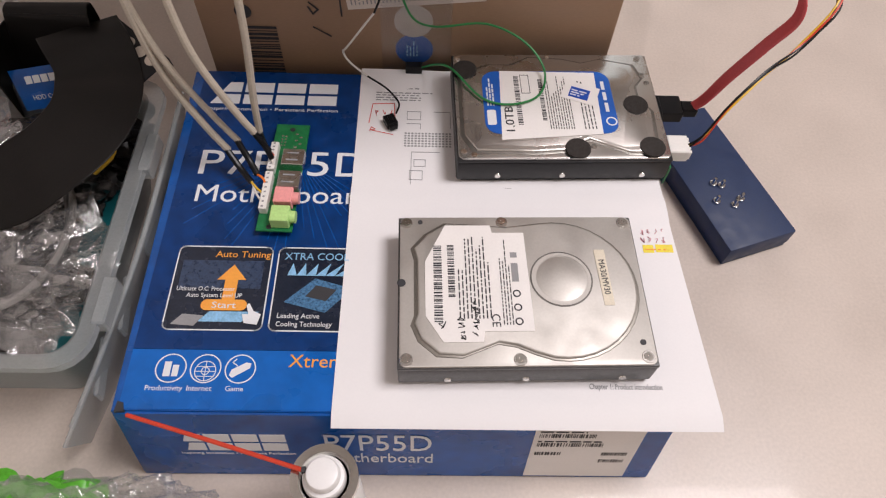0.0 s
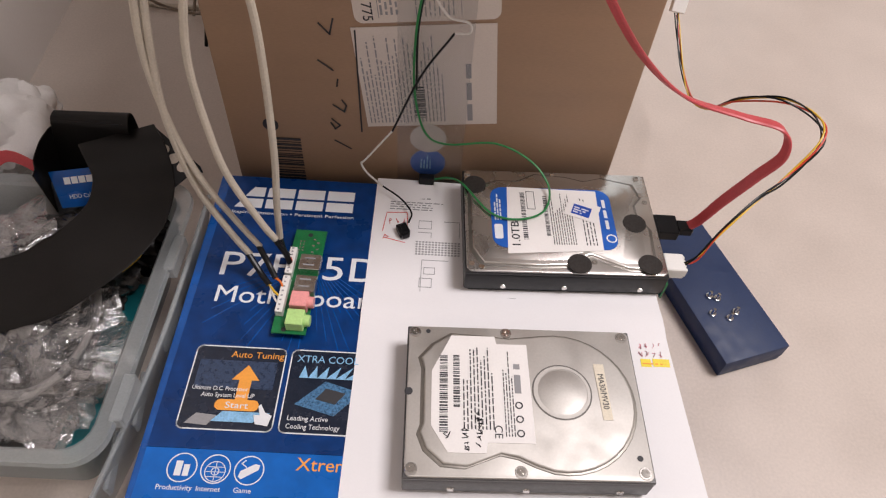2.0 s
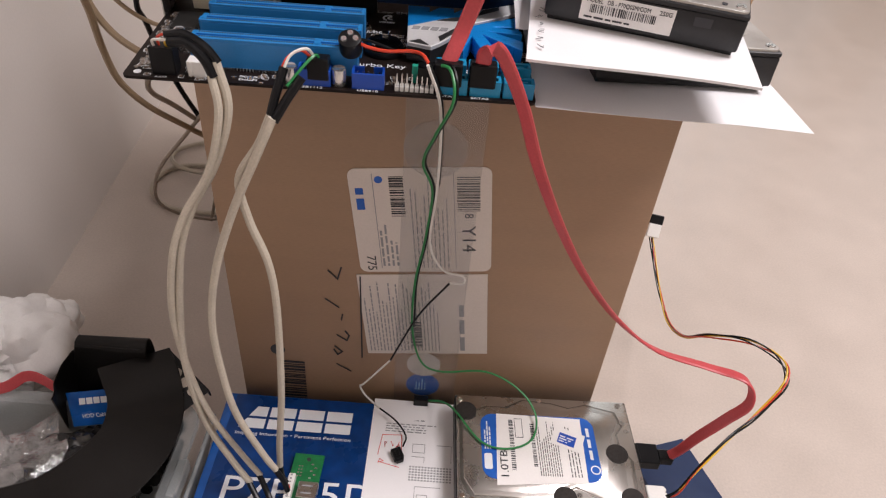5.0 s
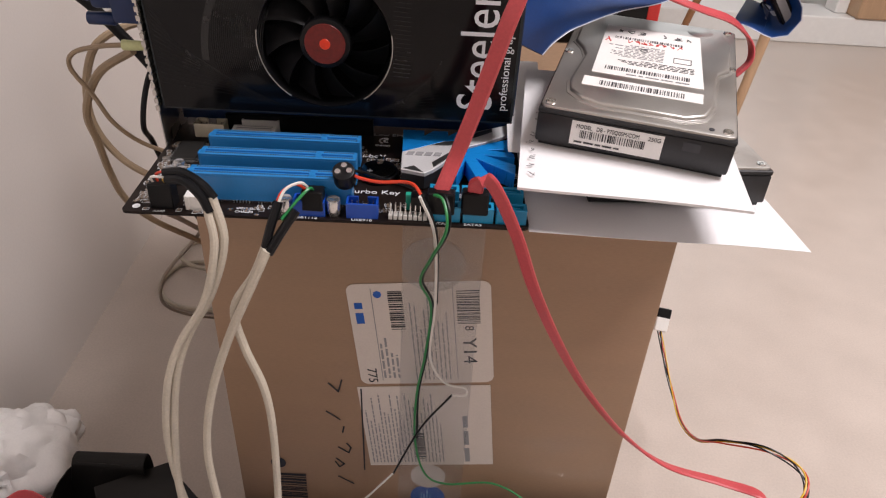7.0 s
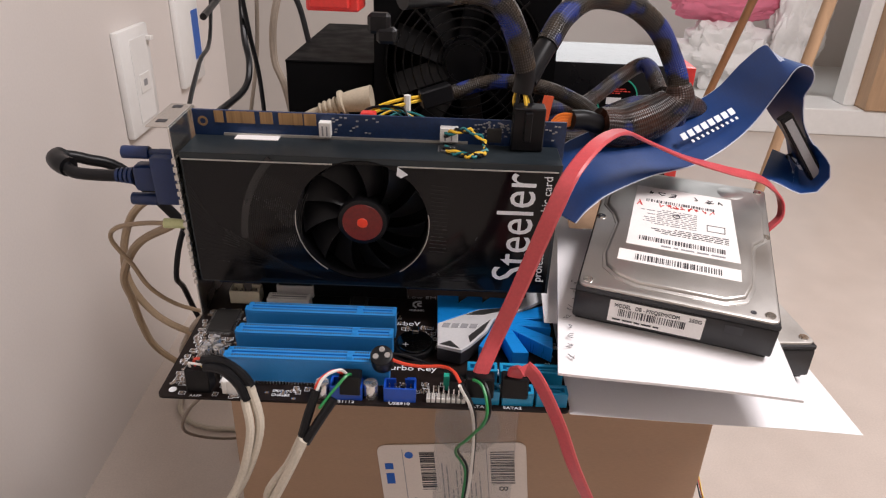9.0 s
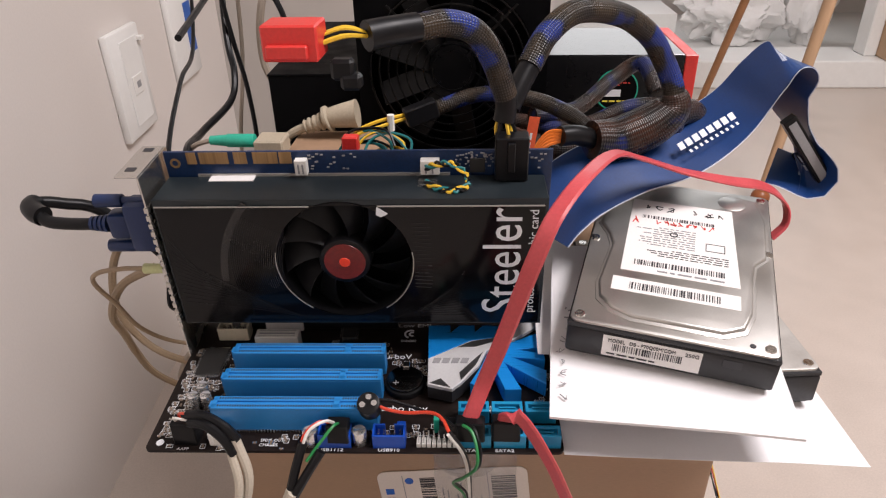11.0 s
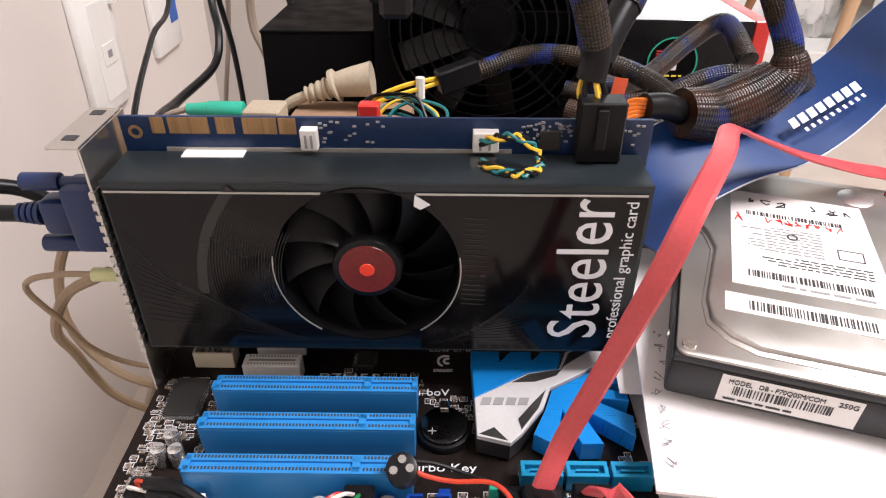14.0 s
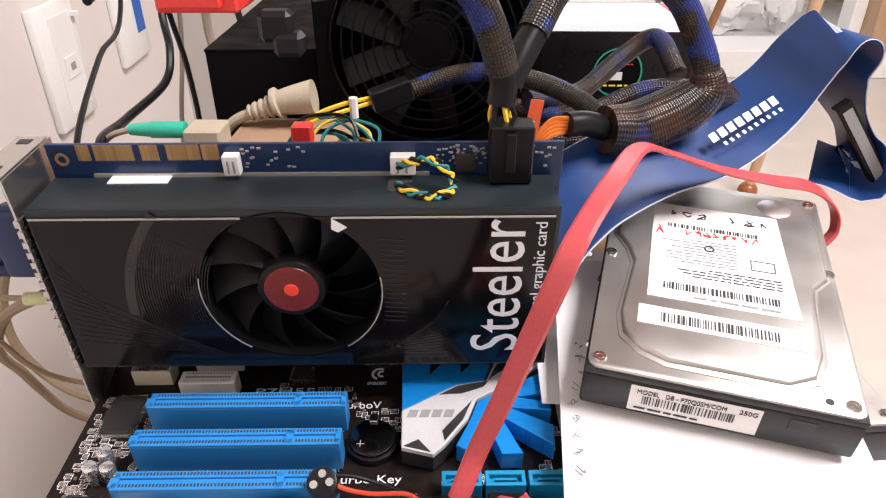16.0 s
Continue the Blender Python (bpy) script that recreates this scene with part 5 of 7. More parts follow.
    for v in (vf + 0.004, vb + 0.001):
        part("tab_notch", add_box(B(), bx - 0.0080, bx - 0.0030, v, v + 0.004, 0.1199, 0.1202), INK, c)
    # monitor plug
    pv = thing("monitor_cable", BOARD, "dark blue monitor plug with thick black cable", "cable")
    zc, vc = 0.0860, vf + 0.010
    b = B()
    add_box(b, bx - 0.0160, bx - 0.0010, vc - 0.0075, vc + 0.0075, zc - 0.0145, zc + 0.0145, 0.0025, seg=2)
    add_box(b, bx - 0.0270, bx - 0.0150, vc - 0.0055, vc + 0.0055, zc - 0.0075, zc + 0.0075, 0.0025, seg=2)
    part("plug", b, VGABLUE, pv)
    for s in (-1, 1):
        b = B()
        add_cyl(b, 0.0036, 0.0036, -0.0320, -0.0170, 14, m=pose(bx, vc, zc + s * 0.0140, 0, 90, 0), bev=0.0006)
        add_cyl(b, 0.0022, 0.0022, -0.0180, -0.0010, 12, m=pose(bx, vc, zc + s * 0.0140, 0, 90, 0))
        part("thumb_screw", b, VGABLUE, pv)
    for k in range(4):
        part("strain_relief", add_ring(B(), 0, 0, 0.0020, 0.0048 - 0.0003 * k, 0, 0.0016, 18, m=pose(bx - 0.0300 - 0.0026 * k, vc, zc, 0, 90, 0)), VGABLUE, pv)
    cab = [(bx - 0.0290, vc, zc), (bx - 0.045, vc + 0.001, zc - 0.001), (bx - 0.062, vc + 0.003, zc - 0.001), (bx - 0.069, vc + 0.006, zc + 0.001), (bx - 0.077, vc + 0.012, zc + 0.002), (bx - 0.079, vc + 0.021, zc + 0.001), (bx - 0.070, vc + 0.029, zc - 0.004), (bx - 0.052, vc + 0.040, zc - 0.018), (bx - 0.020, vc + 0.050, zc - 0.070), (bx - 0.004, vc + 0.060, zc - 0.120), (bx - 0.010, vc + 0.16, zc - 0.300), (bx - 0.060, vc + 0.30, zc - 0.480)]
    part("cable", add_tube(B(), cab, 0.0034, 12), BLACKPL, pv)
    b = B()
    add_tube(b, [(bx - 0.0675, vc + 0.006, zc + 0.001), (bx - 0.073, vc + 0.009, zc + 0.0015), (bx - 0.078, vc + 0.014, zc + 0.002), (bx - 0.079, vc + 0.019, zc + 0.0015)], 0.0056, 16)
    part("ferrite", b, BLACKPL, pv, "black ferrite lump")
    # sound plug
    sp = thing("audio_cable", BOARD, "pale audio plug with thin tan cable", "cable")
    part("plug", add_cyl(B(), 0.0030, 0.0026, -0.0150, -0.0010, 14, m=pose(bx, vc - 0.004, 0.0590, 0, 90, 0), bev=0.0004), PALEPLUG, sp, "pale green plug")
    part("cable", add_tube(B(), [(bx - 0.014, vc - 0.004, 0.059), (bx - 0.030, vc, 0.056), (bx - 0.048, vc + 0.004, 0.050), (bx - 0.056, vc + 0.010, 0.038), (bx - 0.048, vc + 0.012, 0.020), (bx - 0.042, vc + 0.016, 0.000), (bx - 0.030, vc + 0.024, -0.018), (bx - 0.010, vc + 0.034, -0.032), (bx + 0.01, vc + 0.034, -0.038)], 0.0014, 8), TANCABLE, sp)


motherboard()
graphics_card()

# padding between carton and board
pad = B()
add_box(pad, 0.005, 0.212, 0.066, 0.285, -0.0045, -0.0018, 0.0008, m=BOARD)
tagged(part("antistatic_bag", pad, GREYFOIL), "grey antistatic bag folded flat beneath the motherboard", "bag")
pad = B()
add_box(pad, -0.060, 0.130, 0.060, 0.200, 0.4043, 0.4115, 0.002)
tagged(part("foam_sheet", pad, FOAM), "thin dark foam sheet under the board", "foam sheet")


# ---- papers ----
def paper(name, x0, x1, y0, y1, height, label, nx=24, ny=36, thick=0.0002, skew=0.0, flare=0.0, material=PAPER):
    b = B()
    rows = []
    for j in range(ny + 1):
        y = y0 + (y1 - y0) * j / ny
        rows.append([b.verts.new((x0 + (x1 - x0) * i / nx + skew * j / ny + flare * (i / nx) * max(0, 0.55 - j / ny), y, height(x0 + (x1 - x0) * i / nx, y))) for i in range(nx + 1)])
    for j in range(ny):
        for i in range(nx):
            b.faces.new((rows[j][i], rows[j][i + 1], rows[j + 1][i + 1], rows[j + 1][i]))
    r = bmesh.ops.extrude_face_region(b, geom=b.faces[:])["geom"]
    bmesh.ops.translate(b, verts=[v for v in r if isinstance(v, bmesh.types.BMVert)], vec=(0, 0, thick))
    return tagged(part(name, b, material), label, "paper")


def manual_height(x, y):
    z = 0.0844 + 0.0030 * math.exp(-((y + 0.138) / 0.010) ** 2) * (0.5 + 0.5 * abs(x - 0.15) / 0.1)
    if y < -0.285:
        z -= (y + 0.285) ** 2 * 60
    if y > -0.03:
        z += 0.0010 * abs(math.sin(x * 30))
    return z


man = paper("manual_page", 0.0395, 0.2555, -0.2925, -0.0105, manual_height, flare=0.015, label="white printed manual page lying on the blue box")
P = pose(0, 0, 0.0848)
b = B()
add_lines(b, 0.075, -0.031, 0.012, 0.0030, 1, 81)
add_lines(b, 0.052, -0.043, 0.055, 0.010, 3, 82, fill=0.35)
for k in range(6):
    for j in range(14):
        add_box(b, 0.0745 + j * 0.0025, 0.0760 + j * 0.0025, -0.0880 + k * 0.0024, -0.0868 + k * 0.0024, H0, H1)
part("printed_text", b, GREYINK, man, m=P)
b = B()
for q in ([(0.080, -0.128), (0.080, -0.093), (0.100, -0.093)], [(0.082, -0.1), (0.090, -0.1), (0.090, -0.106), (0.082, -0.106), (0.082, -0.1)], [(0.079, -0.110), (0.088, -0.110), (0.088, -0.118), (0.079, -0.118), (0.079, -0.110)], [(0.076, -0.054), (0.086, -0.054), (0.086, -0.062), (0.076, -0.062), (0.076, -0.054)], [(0.176, -0.128), (0.176, -0.124)], [(0.100, -0.124), (0.150, -0.124)], [(0.092, -0.128), (0.092, -0.140), (0.170, -0.142)], [(0.110, -0.128), (0.130, -0.128), (0.130, -0.136), (0.110, -0.136), (0.110, -0.128)], [(0.150, -0.130), (0.166, -0.130)], [(0.076, -0.066), (0.086, -0.066), (0.086, -0.071)], [(0.096, -0.054), (0.108, -0.054), (0.108, -0.070)]):
    add_stroke(b, q, 0.0004)
for k in range(5):
    x = 0.094 + k * 0.028
    add_stroke(b, [(x, -0.1245), (x + 0.018, -0.1245), (x + 0.018, -0.1300 - 0.002 * (k % 2)), (x, -0.1300 - 0.002 * (k % 2)), (x, -0.1245)], 0.00035)
    add_stroke(b, [(x + 0.020, -0.126), (x + 0.026, -0.126), (x + 0.026, -0.135)], 0.00035)
tagged(part("printed_diagram", b, GREYINK, man, m=P), kind="stuff")
b = B()
add_stroke(b, [(0.050, -0.047), (0.066, -0.046), (0.067, -0.060), (0.062, -0.066)], 0.0005)
add_stroke(b, [(0.050, -0.047), (0.048, -0.066)], 0.0005)
for k in range(3):
    add_scribble(b, 0.052 + k * 0.005, -0.059, 0.004, 0.006, 1, 50 + k)
add_stroke(b, [(0.049, -0.074), (0.050, -0.070), (0.053, -0.072), (0.050, -0.073), (0.066, -0.077)], 0.0005)
part("pen_mark", b, REDINK, man, "red pen strokes", m=P)
b = B()
for j in range(3):
    for k in range(4):
        x, y = 0.2340 + k * 0.0048, -0.150 - j * 0.0065
        add_scribble(b, x, y - 0.004, 0.004, 0.005, 1, 60 + 4 * j + k, width=0.0004)
part("pen_mark", b, PINKINK, man, "pink pen strokes", m=P)
part("highlighter", add_box(add_box(B(), 0.2350, 0.2420, -0.1745, -0.1685, H0, H1), 0.2435, 0.2550, -0.1740, -0.1680, H0, H1), YELLOWINK, man, "yellow highlighter", m=P)
part("pen_word", add_lines(B(), 0.2360, -0.1725, 0.0180, 0.0030, 1, 84, fill=0.3), ORANGEINK, man, m=pose(0, 0, 0.0850))
lettering("footer", "Chapter 1: Product introduction", 0.0050, GREYINK, man, pose(0.1880, -0.2690, 0.0848), 0.0430)
part("bracket_print", add_stroke(B(), [(0.077, -0.266), (0.081, -0.266)], 0.0004), GREYINK, man, m=P)

fold = paper("folded_sheet", 0.1180, 0.2350, -0.0650, 0.0750, lambda x, y: 0.4280 + 0.1228 * (y + 0.07) - (x - 0.118) * 0.012 + 0.0006 * math.sin(x * 40), "folded white sheet with pen notes under a hard disk", thick=0.0014)
fold.matrix_basis = pose(0.118, -0.065, 0, 0, 0, -4.6) @ pose(-0.118, 0.065, 0)
b = B()
rnd = random.Random(4)
for k in range(9):
    x, y = 0.1205 + rnd.uniform(0, 0.006), -0.055 + k * 0.008
    add_scribble(b, x, y, 0.005, 0.006, 1, 40 + k, along="y", width=0.0003)
part("pen_note", b, GREYINK, fold, m=pose(0, 0, 0.4303) @ pose(0, -0.07, 0) @ pose(0, 0, 0, 7) @ pose(0, 0.07, 0))
low = paper("loose_sheet", 0.1270, 0.2760, -0.0640, 0.1300, lambda x, y: 0.4050 - max(0, -y) * 0.035 + max(0, x - 0.235) * -0.05 + 0.0006 * math.sin(x * 30 + y * 20), "loose white sheet hanging over the carton's edge", skew=-0.02)
side = paper("note_sheet", 0.116, 0.140, -0.010, 0.11, lambda x, y: 0.4180 + 0.14 * (y + 0.05), "white sheet with handwriting beside the graphics card", nx=6, thick=0.0004)


# ---- cables ----
def cable(name, label, parts, category="cable", group=""):
    c = thing(name, pose(0, 0, 0), label, category, group)
    for nm, bm, material in parts:
        part(nm, bm, material, c)
    return c


R = 0.0024
cable("audio_lead", "cream twin audio lead with black plug and sleeves", [
    ("plug", add_box(B(), -0.0715, -0.0590, -0.0685, -0.0600, 0.4050, 0.4200, 0.0006), BLACKPL),
    ("wire", add_tube(B(), [(-0.067, -0.064, 0.419), (-0.066, -0.066, 0.425), (-0.060, -0.069, 0.428), (-0.052, -0.072, 0.429)], 0.0007, 6), REDWIRE),
    ("wire", add_tube(B(), [(-0.069, -0.065, 0.419), (-0.068, -0.068, 0.424), (-0.060, -0.071, 0.426), (-0.052, -0.073, 0.428)], 0.0007, 6), WHITEWIRE),
    ("wire", add_tube(B(), [(-0.063, -0.064, 0.419), (-0.062, -0.067, 0.423), (-0.058, -0.070, 0.425), (-0.052, -0.073, 0.427)], 0.0009, 6), YELLOWWIRE),
    ("shrink_tube", add_tube(B(), [(-0.060, -0.0690, 0.4275), (-0.050, -0.0715, 0.4295), (-0.040, -0.0740, 0.4250), (-0.034, -0.0755, 0.4180)], 0.0025, 10), BLACKPL),
    ("shrink_tube", add_tube(B(), [(-0.058, -0.0720, 0.4255), (-0.048, -0.0755, 0.4270), (-0.040, -0.0775, 0.4205), (-0.036, -0.0790, 0.4120)], 0.0025, 10), BLACKPL),
    ("strand", add_tube(B(), [(-0.035, -0.0755, 0.419), (-0.0305, -0.080, 0.396), (-0.040, -0.084, 0.365), (-0.056, -0.088, 0.336), (-0.066, -0.092, 0.306), (-0.073, -0.096, 0.258), (-0.075, -0.100, 0.215), (-0.068, -0.105, 0.166), (-0.053, -0.109, 0.126), (-0.042, -0.112, 0.105)], R, 10), CREAM),
    ("strand", add_tube(B(), [(-0.037, -0.0790, 0.413), (-0.0345, -0.084, 0.394), (-0.043, -0.088, 0.362), (-0.060, -0.092, 0.333), (-0.070, -0.096, 0.304), (-0.077, -0.097, 0.258), (-0.0735, -0.100, 0.210), (-0.063, -0.105, 0.172), (-0.046, -0.107, 0.132), (-0.034, -0.110, 0.112)], R * 0.9, 10), CREAM),
    ("shrink_tube", add_tube(B(), [(-0.0430, -0.112, 0.106), (-0.034, -0.122, 0.0985), (-0.026, -0.131, 0.0955)], 0.0022, 10), BLACKPL),
    ("shrink_tube", add_tube(B(), [(-0.0350, -0.110, 0.113), (-0.028, -0.118, 0.1030), (-0.022, -0.127, 0.0985)], 0.0022, 10), BLACKPL),
    ("wire", add_tube(B(), [(-0.026, -0.131, 0.0955), (-0.021, -0.137, 0.0960), (-0.017, -0.140, 0.0950)], 0.0008, 6), YELLOWWIRE),
    ("wire", add_tube(B(), [(-0.026, -0.130, 0.0950), (-0.021, -0.141, 0.0950), (-0.017, -0.146, 0.0945)], 0.0008, 6), WHITEWIRE),
    ("wire", add_tube(B(), [(-0.022, -0.127, 0.0985), (-0.018, -0.130, 0.0985), (-0.016, -0.133, 0.0950)], 0.0008, 6), ORANGEWIRE),
])
cable("usb_lead", "cream twin lead with black sleeves running down to the panel board", [
    ("plug", add_box(B(), 0.0080, 0.0190, -0.0680, -0.0600, 0.4095, 0.4210, 0.0006), BLACKPL),
    ("wire", add_tube(B(), [(0.010, -0.064, 0.420), (0.006, -0.069, 0.4255), (0.000, -0.074, 0.4230), (-0.003, -0.079, 0.4160)], 0.0008, 6), REDWIRE),
    ("wire", add_tube(B(), [(0.012, -0.064, 0.420), (0.009, -0.070, 0.4270), (0.002, -0.075, 0.4250), (-0.002, -0.080, 0.4160)], 0.0008, 6), WHITEWIRE),
    ("wire", add_tube(B(), [(0.014, -0.064, 0.420), (0.013, -0.070, 0.4240), (0.008, -0.076, 0.4200), (0.001, -0.082, 0.4120)], 0.0008, 6), GREENWIRE),
    ("shrink_tube", add_tube(B(), [(-0.001, -0.077, 0.4195), (-0.0045, -0.083, 0.4080), (-0.0075, -0.087, 0.3965)], 0.0024, 10), BLACKPL),
    ("shrink_tube", add_tube(B(), [(0.008, -0.079, 0.4160), (0.001, -0.085, 0.4060), (-0.0050, -0.089, 0.3960)], 0.0024, 10), BLACKPL),
    ("strand", add_tube(B(), [(-0.0070, -0.087, 0.398), (-0.014, -0.089, 0.382), (-0.0265, -0.090, 0.360), (-0.024, -0.090, 0.333), (-0.0155, -0.091, 0.302), (-0.0135, -0.092, 0.262), (-0.016, -0.095, 0.190), (-0.0205, -0.098, 0.140), (-0.022, -0.100, 0.1110)], R, 10), CREAM),
    ("strand", add_tube(B(), [(-0.0055, -0.0895, 0.398), (-0.014, -0.093, 0.379), (-0.031, -0.095, 0.341), (-0.045, -0.097, 0.300), (-0.0525, -0.099, 0.258), (-0.051, -0.102, 0.215), (-0.045, -0.106, 0.178), (-0.030, -0.109, 0.138), (-0.022, -0.110, 0.121)], R, 10), CREAM),
    ("shrink_tube", add_tube(B(), [(-0.022, -0.100, 0.1120), (-0.0205, -0.102, 0.1000), (-0.0170, -0.105, 0.0960)], 0.0021, 10), BLACKPL),
    ("shrink_tube", add_tube(B(), [(-0.0225, -0.110, 0.1215), (-0.017, -0.111, 0.1080), (-0.0145, -0.1125, 0.0985)], 0.0021, 10), BLACKPL),
    ("wire", add_tube(B(), [(-0.0170, -0.105, 0.0960), (-0.0145, -0.108, 0.0965), (-0.0125, -0.111, 0.0945)], 0.0008, 6), REDWIRE),
    ("wire", add_tube(B(), [(-0.0145, -0.1125, 0.0985), (-0.0135, -0.115, 0.0975), (-0.0125, -0.118, 0.0945)], 0.0008, 6), WHITEWIRE),
])


def panel_board():
    c = thing("front_panel_board", pose(-0.0063, -0.1205, 0.0846, 0, 0, -1.5), "small green circuit board with sockets lying on the blue box", "circuit board")
    part("circuit_board", add_box(B(), -0.0118, 0.0118, -0.0460, 0.0460, 0.0040, 0.0056, 0.0002), PCBGREEN, c)
    part("standoff", add_box(B(), -0.0060, 0.0100, -0.0400, 0.0340, 0, 0.0040), PCBGREEN, c)
    for y in (0.0110, -0.0080):
        b = B()
        add_box(b, -0.0020, 0.0128, y - 0.0068, y + 0.0068, 0.0056, 0.0126, 0.0004)
        o = part("usb_socket", b, STEEL, c, "steel socket shell")
        bb = B()
        for k in (-1, 1):
            add_box(bb, 0.0010, 0.0090, y + k * 0.0030 - 0.0006, y + k * 0.0030 + 0.0006, 0.0125, 0.0128)
        part("spring_slot", bb, GREYINK, o)
    for y, mm, nm in ((-0.0225, PINKPL, "pink jack"), (-0.0375, LIMEPL, "lime green jack")):
        b = B()
        add_box(b, -0.0020, 0.0100, y - 0.0062, y + 0.0062, 0.0056, 0.0146, 0.0005)
        add_cyl(b, 0.0042, 0.0040, 0.0098, 0.0140, 20, m=pose(0, y, 0.0100, 0, 90, 0))
        part("audio_jack", b, mm, c, nm)
    for y0, y1 in ((0.0000, 0.0240), (-0.0330, -0.0020)):
        b = B()
        add_box(b, -0.0112, -0.0060, y0, y1, 0.0056, 0.0120, 0.0004)
        o = part("white_connector", b, WHITEPL, c, "white pin connector")
        bb = B()
        for k in range(8):
            y = y0 + (y1 - y0) * (k + 0.5) / 8
            add_box(bb, -0.0096, -0.0082, y - 0.0006, y + 0.0006, 0.0119, 0.0122)
        part("pin_hole", bb, GREYINK, o)
    for x, y in ((0.0, 0.0410), (-0.0035, -0.0430)):
        part("mounting_hole", add_cyl(B(), 0.0018, 0.0018, 0.0055, 0.0058, 14, m=pose(x, y, 0)), INK, c)
    b = B()
    for k in range(2):
        for j in range(4):
            add_cyl(b, 0.0007, 0.0007, 0.0056, 0.0060, 8, m=pose(-0.0060 + k * 0.0024, 0.0260 + j * 0.0028, 0))
    for k in range(5):
        add_box(b, 0.0030 + (k % 2) * 0.003, 0.0050 + (k % 2) * 0.003, 0.0240 + k * 0.003, 0.0252 + k * 0.003, 0.0056, 0.0062)
    part("solder_point", b, SILVER, c)


panel_board()

Y = Vector((0, 1, 0))


def sata_cable():
    c = thing("sata_cable", pose(0, 0, 0), "flat red disk cable from the board down to a disk", "cable", "red flat cables")
    pts = [(0.0970, -0.0620, 0.4230), (0.0980, -0.0690, 0.4330), (0.1050, -0.0745, 0.4345), (0.119, -0.075, 0.408), (0.132, -0.073, 0.374), (0.150, -0.070, 0.336), (0.174, -0.065, 0.294), (0.205, -0.062, 0.254), (0.239, -0.062, 0.227), (0.279, -0.064, 0.216), (0.304, -0.072, 0.214), (0.3090, -0.080, 0.200), (0.302, -0.076, 0.175), (0.2945, -0.067, 0.140), (0.2900, -0.060, 0.112), (0.2840, -0.0585, 0.101)]
    sides = [(1, -0.2, 0.1), (1, -0.3, 0.1), (0.8, -0.4, 0.4), (0.75, -0.5, 0.25), (0.75, -0.5, 0.25), (0.7, -0.6, 0.3), (0.6, -0.7, 0.3), (0.4, -0.8, 0.4), (0.2, -0.9, 0.3), (0.1, -1, 0.1), (0.1, -1, 0.0), (0.3, -0.9, 0), (0.4, -0.8, 0), (0.4, -0.8, 0), (0.3, -0.9, 0), (0.2, -1, 0)]
    part("flat_cable", add_band(B(), pts, sides, 0.0080, 0.0022, 8), REDCABLE, c)
    part("plug", add_box(B(), 0.0905, 0.1045, -0.0650, -0.0575, 0.4110, 0.4240, 0.0008), BLACKPL, c, "black plug")
    b = B()
    add_box(b, 0.2590, 0.2760, -0.0680, -0.0490, 0.0945, 0.1035, 0.0008)
    add_box(b, 0.2755, 0.2880, -0.0640, -0.0530, 0.0955, 0.1030, 0.0012)
    part("plug", b, BLACKPL, c, "black angled plug")
    c2 = thing("sata_cable", pose(0, 0, 0), "flat red disk cable arching over to the stacked disks", "cable", "red flat cables")
    pts = [(0.0795, -0.0600, 0.4220), (0.0865, -0.0530, 0.4400), (0.0940, -0.0535, 0.4640), (0.1015, -0.0560, 0.4915), (0.1080, -0.0570, 0.5140), (0.1160, -0.0490, 0.5300), (0.1320, -0.0200, 0.5360), (0.1550, 0.0350, 0.5250), (0.1760, 0.0590, 0.5125), (0.2040, 0.0700, 0.5000), (0.2350, 0.0800, 0.4900), (0.2620, 0.0920, 0.4810), (0.2790, 0.0980, 0.4680), (0.2810, 0.0920, 0.4560), (0.2720, 0.0880, 0.4460)]
    sides = [(1, 0.0, 0.2), (1, -0.1, -0.1), (1, -0.2, -0.2), (1, -0.2, -0.2), (0.9, -0.4, -0.2), (0.8, -0.6, -0.1), (0.7, -0.7, 0), (0.5, -0.8, 0.0), (0.4, -0.9, 0.0), (0.3, -0.9, -0.1), (0.3, -0.8, -0.4), (0.3, -0.7, -0.5), (0.2, -0.8, -0.3), (0, -1, 0), (0, -1, 0)]
    part("flat_cable", add_band(B(), pts, sides, 0.0080, 0.0022, 8), REDCABLE, c2)
    part("plug", add_box(B(), 0.0725, 0.0870, -0.0655, -0.0580, 0.4105, 0.4230, 0.0008), BLACKPL, c2, "black plug")


sata_cable()
gz = [(0.073, -0.062, 0.421), (0.081, -0.070, 0.422), (0.0835, -0.078, 0.409), (0.0755, -0.060, 0.379), (0.069, -0.033, 0.344), (0.076, -0.018, 0.313), (0.073, -0.013, 0.266), (0.068, -0.010, 0.225), (0.068, -0.010, 0.177), (0.077, -0.010, 0.138), (0.095, -0.011, 0.128), (0.132, -0.010, 0.131), (0.160, -0.022, 0.126), (0.1745, -0.040, 0.117), (0.1700, -0.062, 0.1135), (0.1500, -0.0715, 0.1130), (0.1290, -0.066, 0.1130), (0.1080, -0.038, 0.1130), (0.0970, -0.020, 0.100), (0.0860, -0.0115, 0.0890)]
cable("switch_lead", "thin green and black lead with a small black plug", [
    ("wire", add_tube(B(), gz, 0.00085, 7), GREENWIRE),
    ("wire", add_tube(B(), [(x + 0.0014, y + 0.0006, z + 0.0009) for x, y, z in gz[:9]], 0.0008, 6), BLACKPL),
    ("plug", add_box(B(), 0.0735, 0.0860, -0.0150, -0.0085, 0.0850, 0.0925, 0.0006), BLACKPL),
])
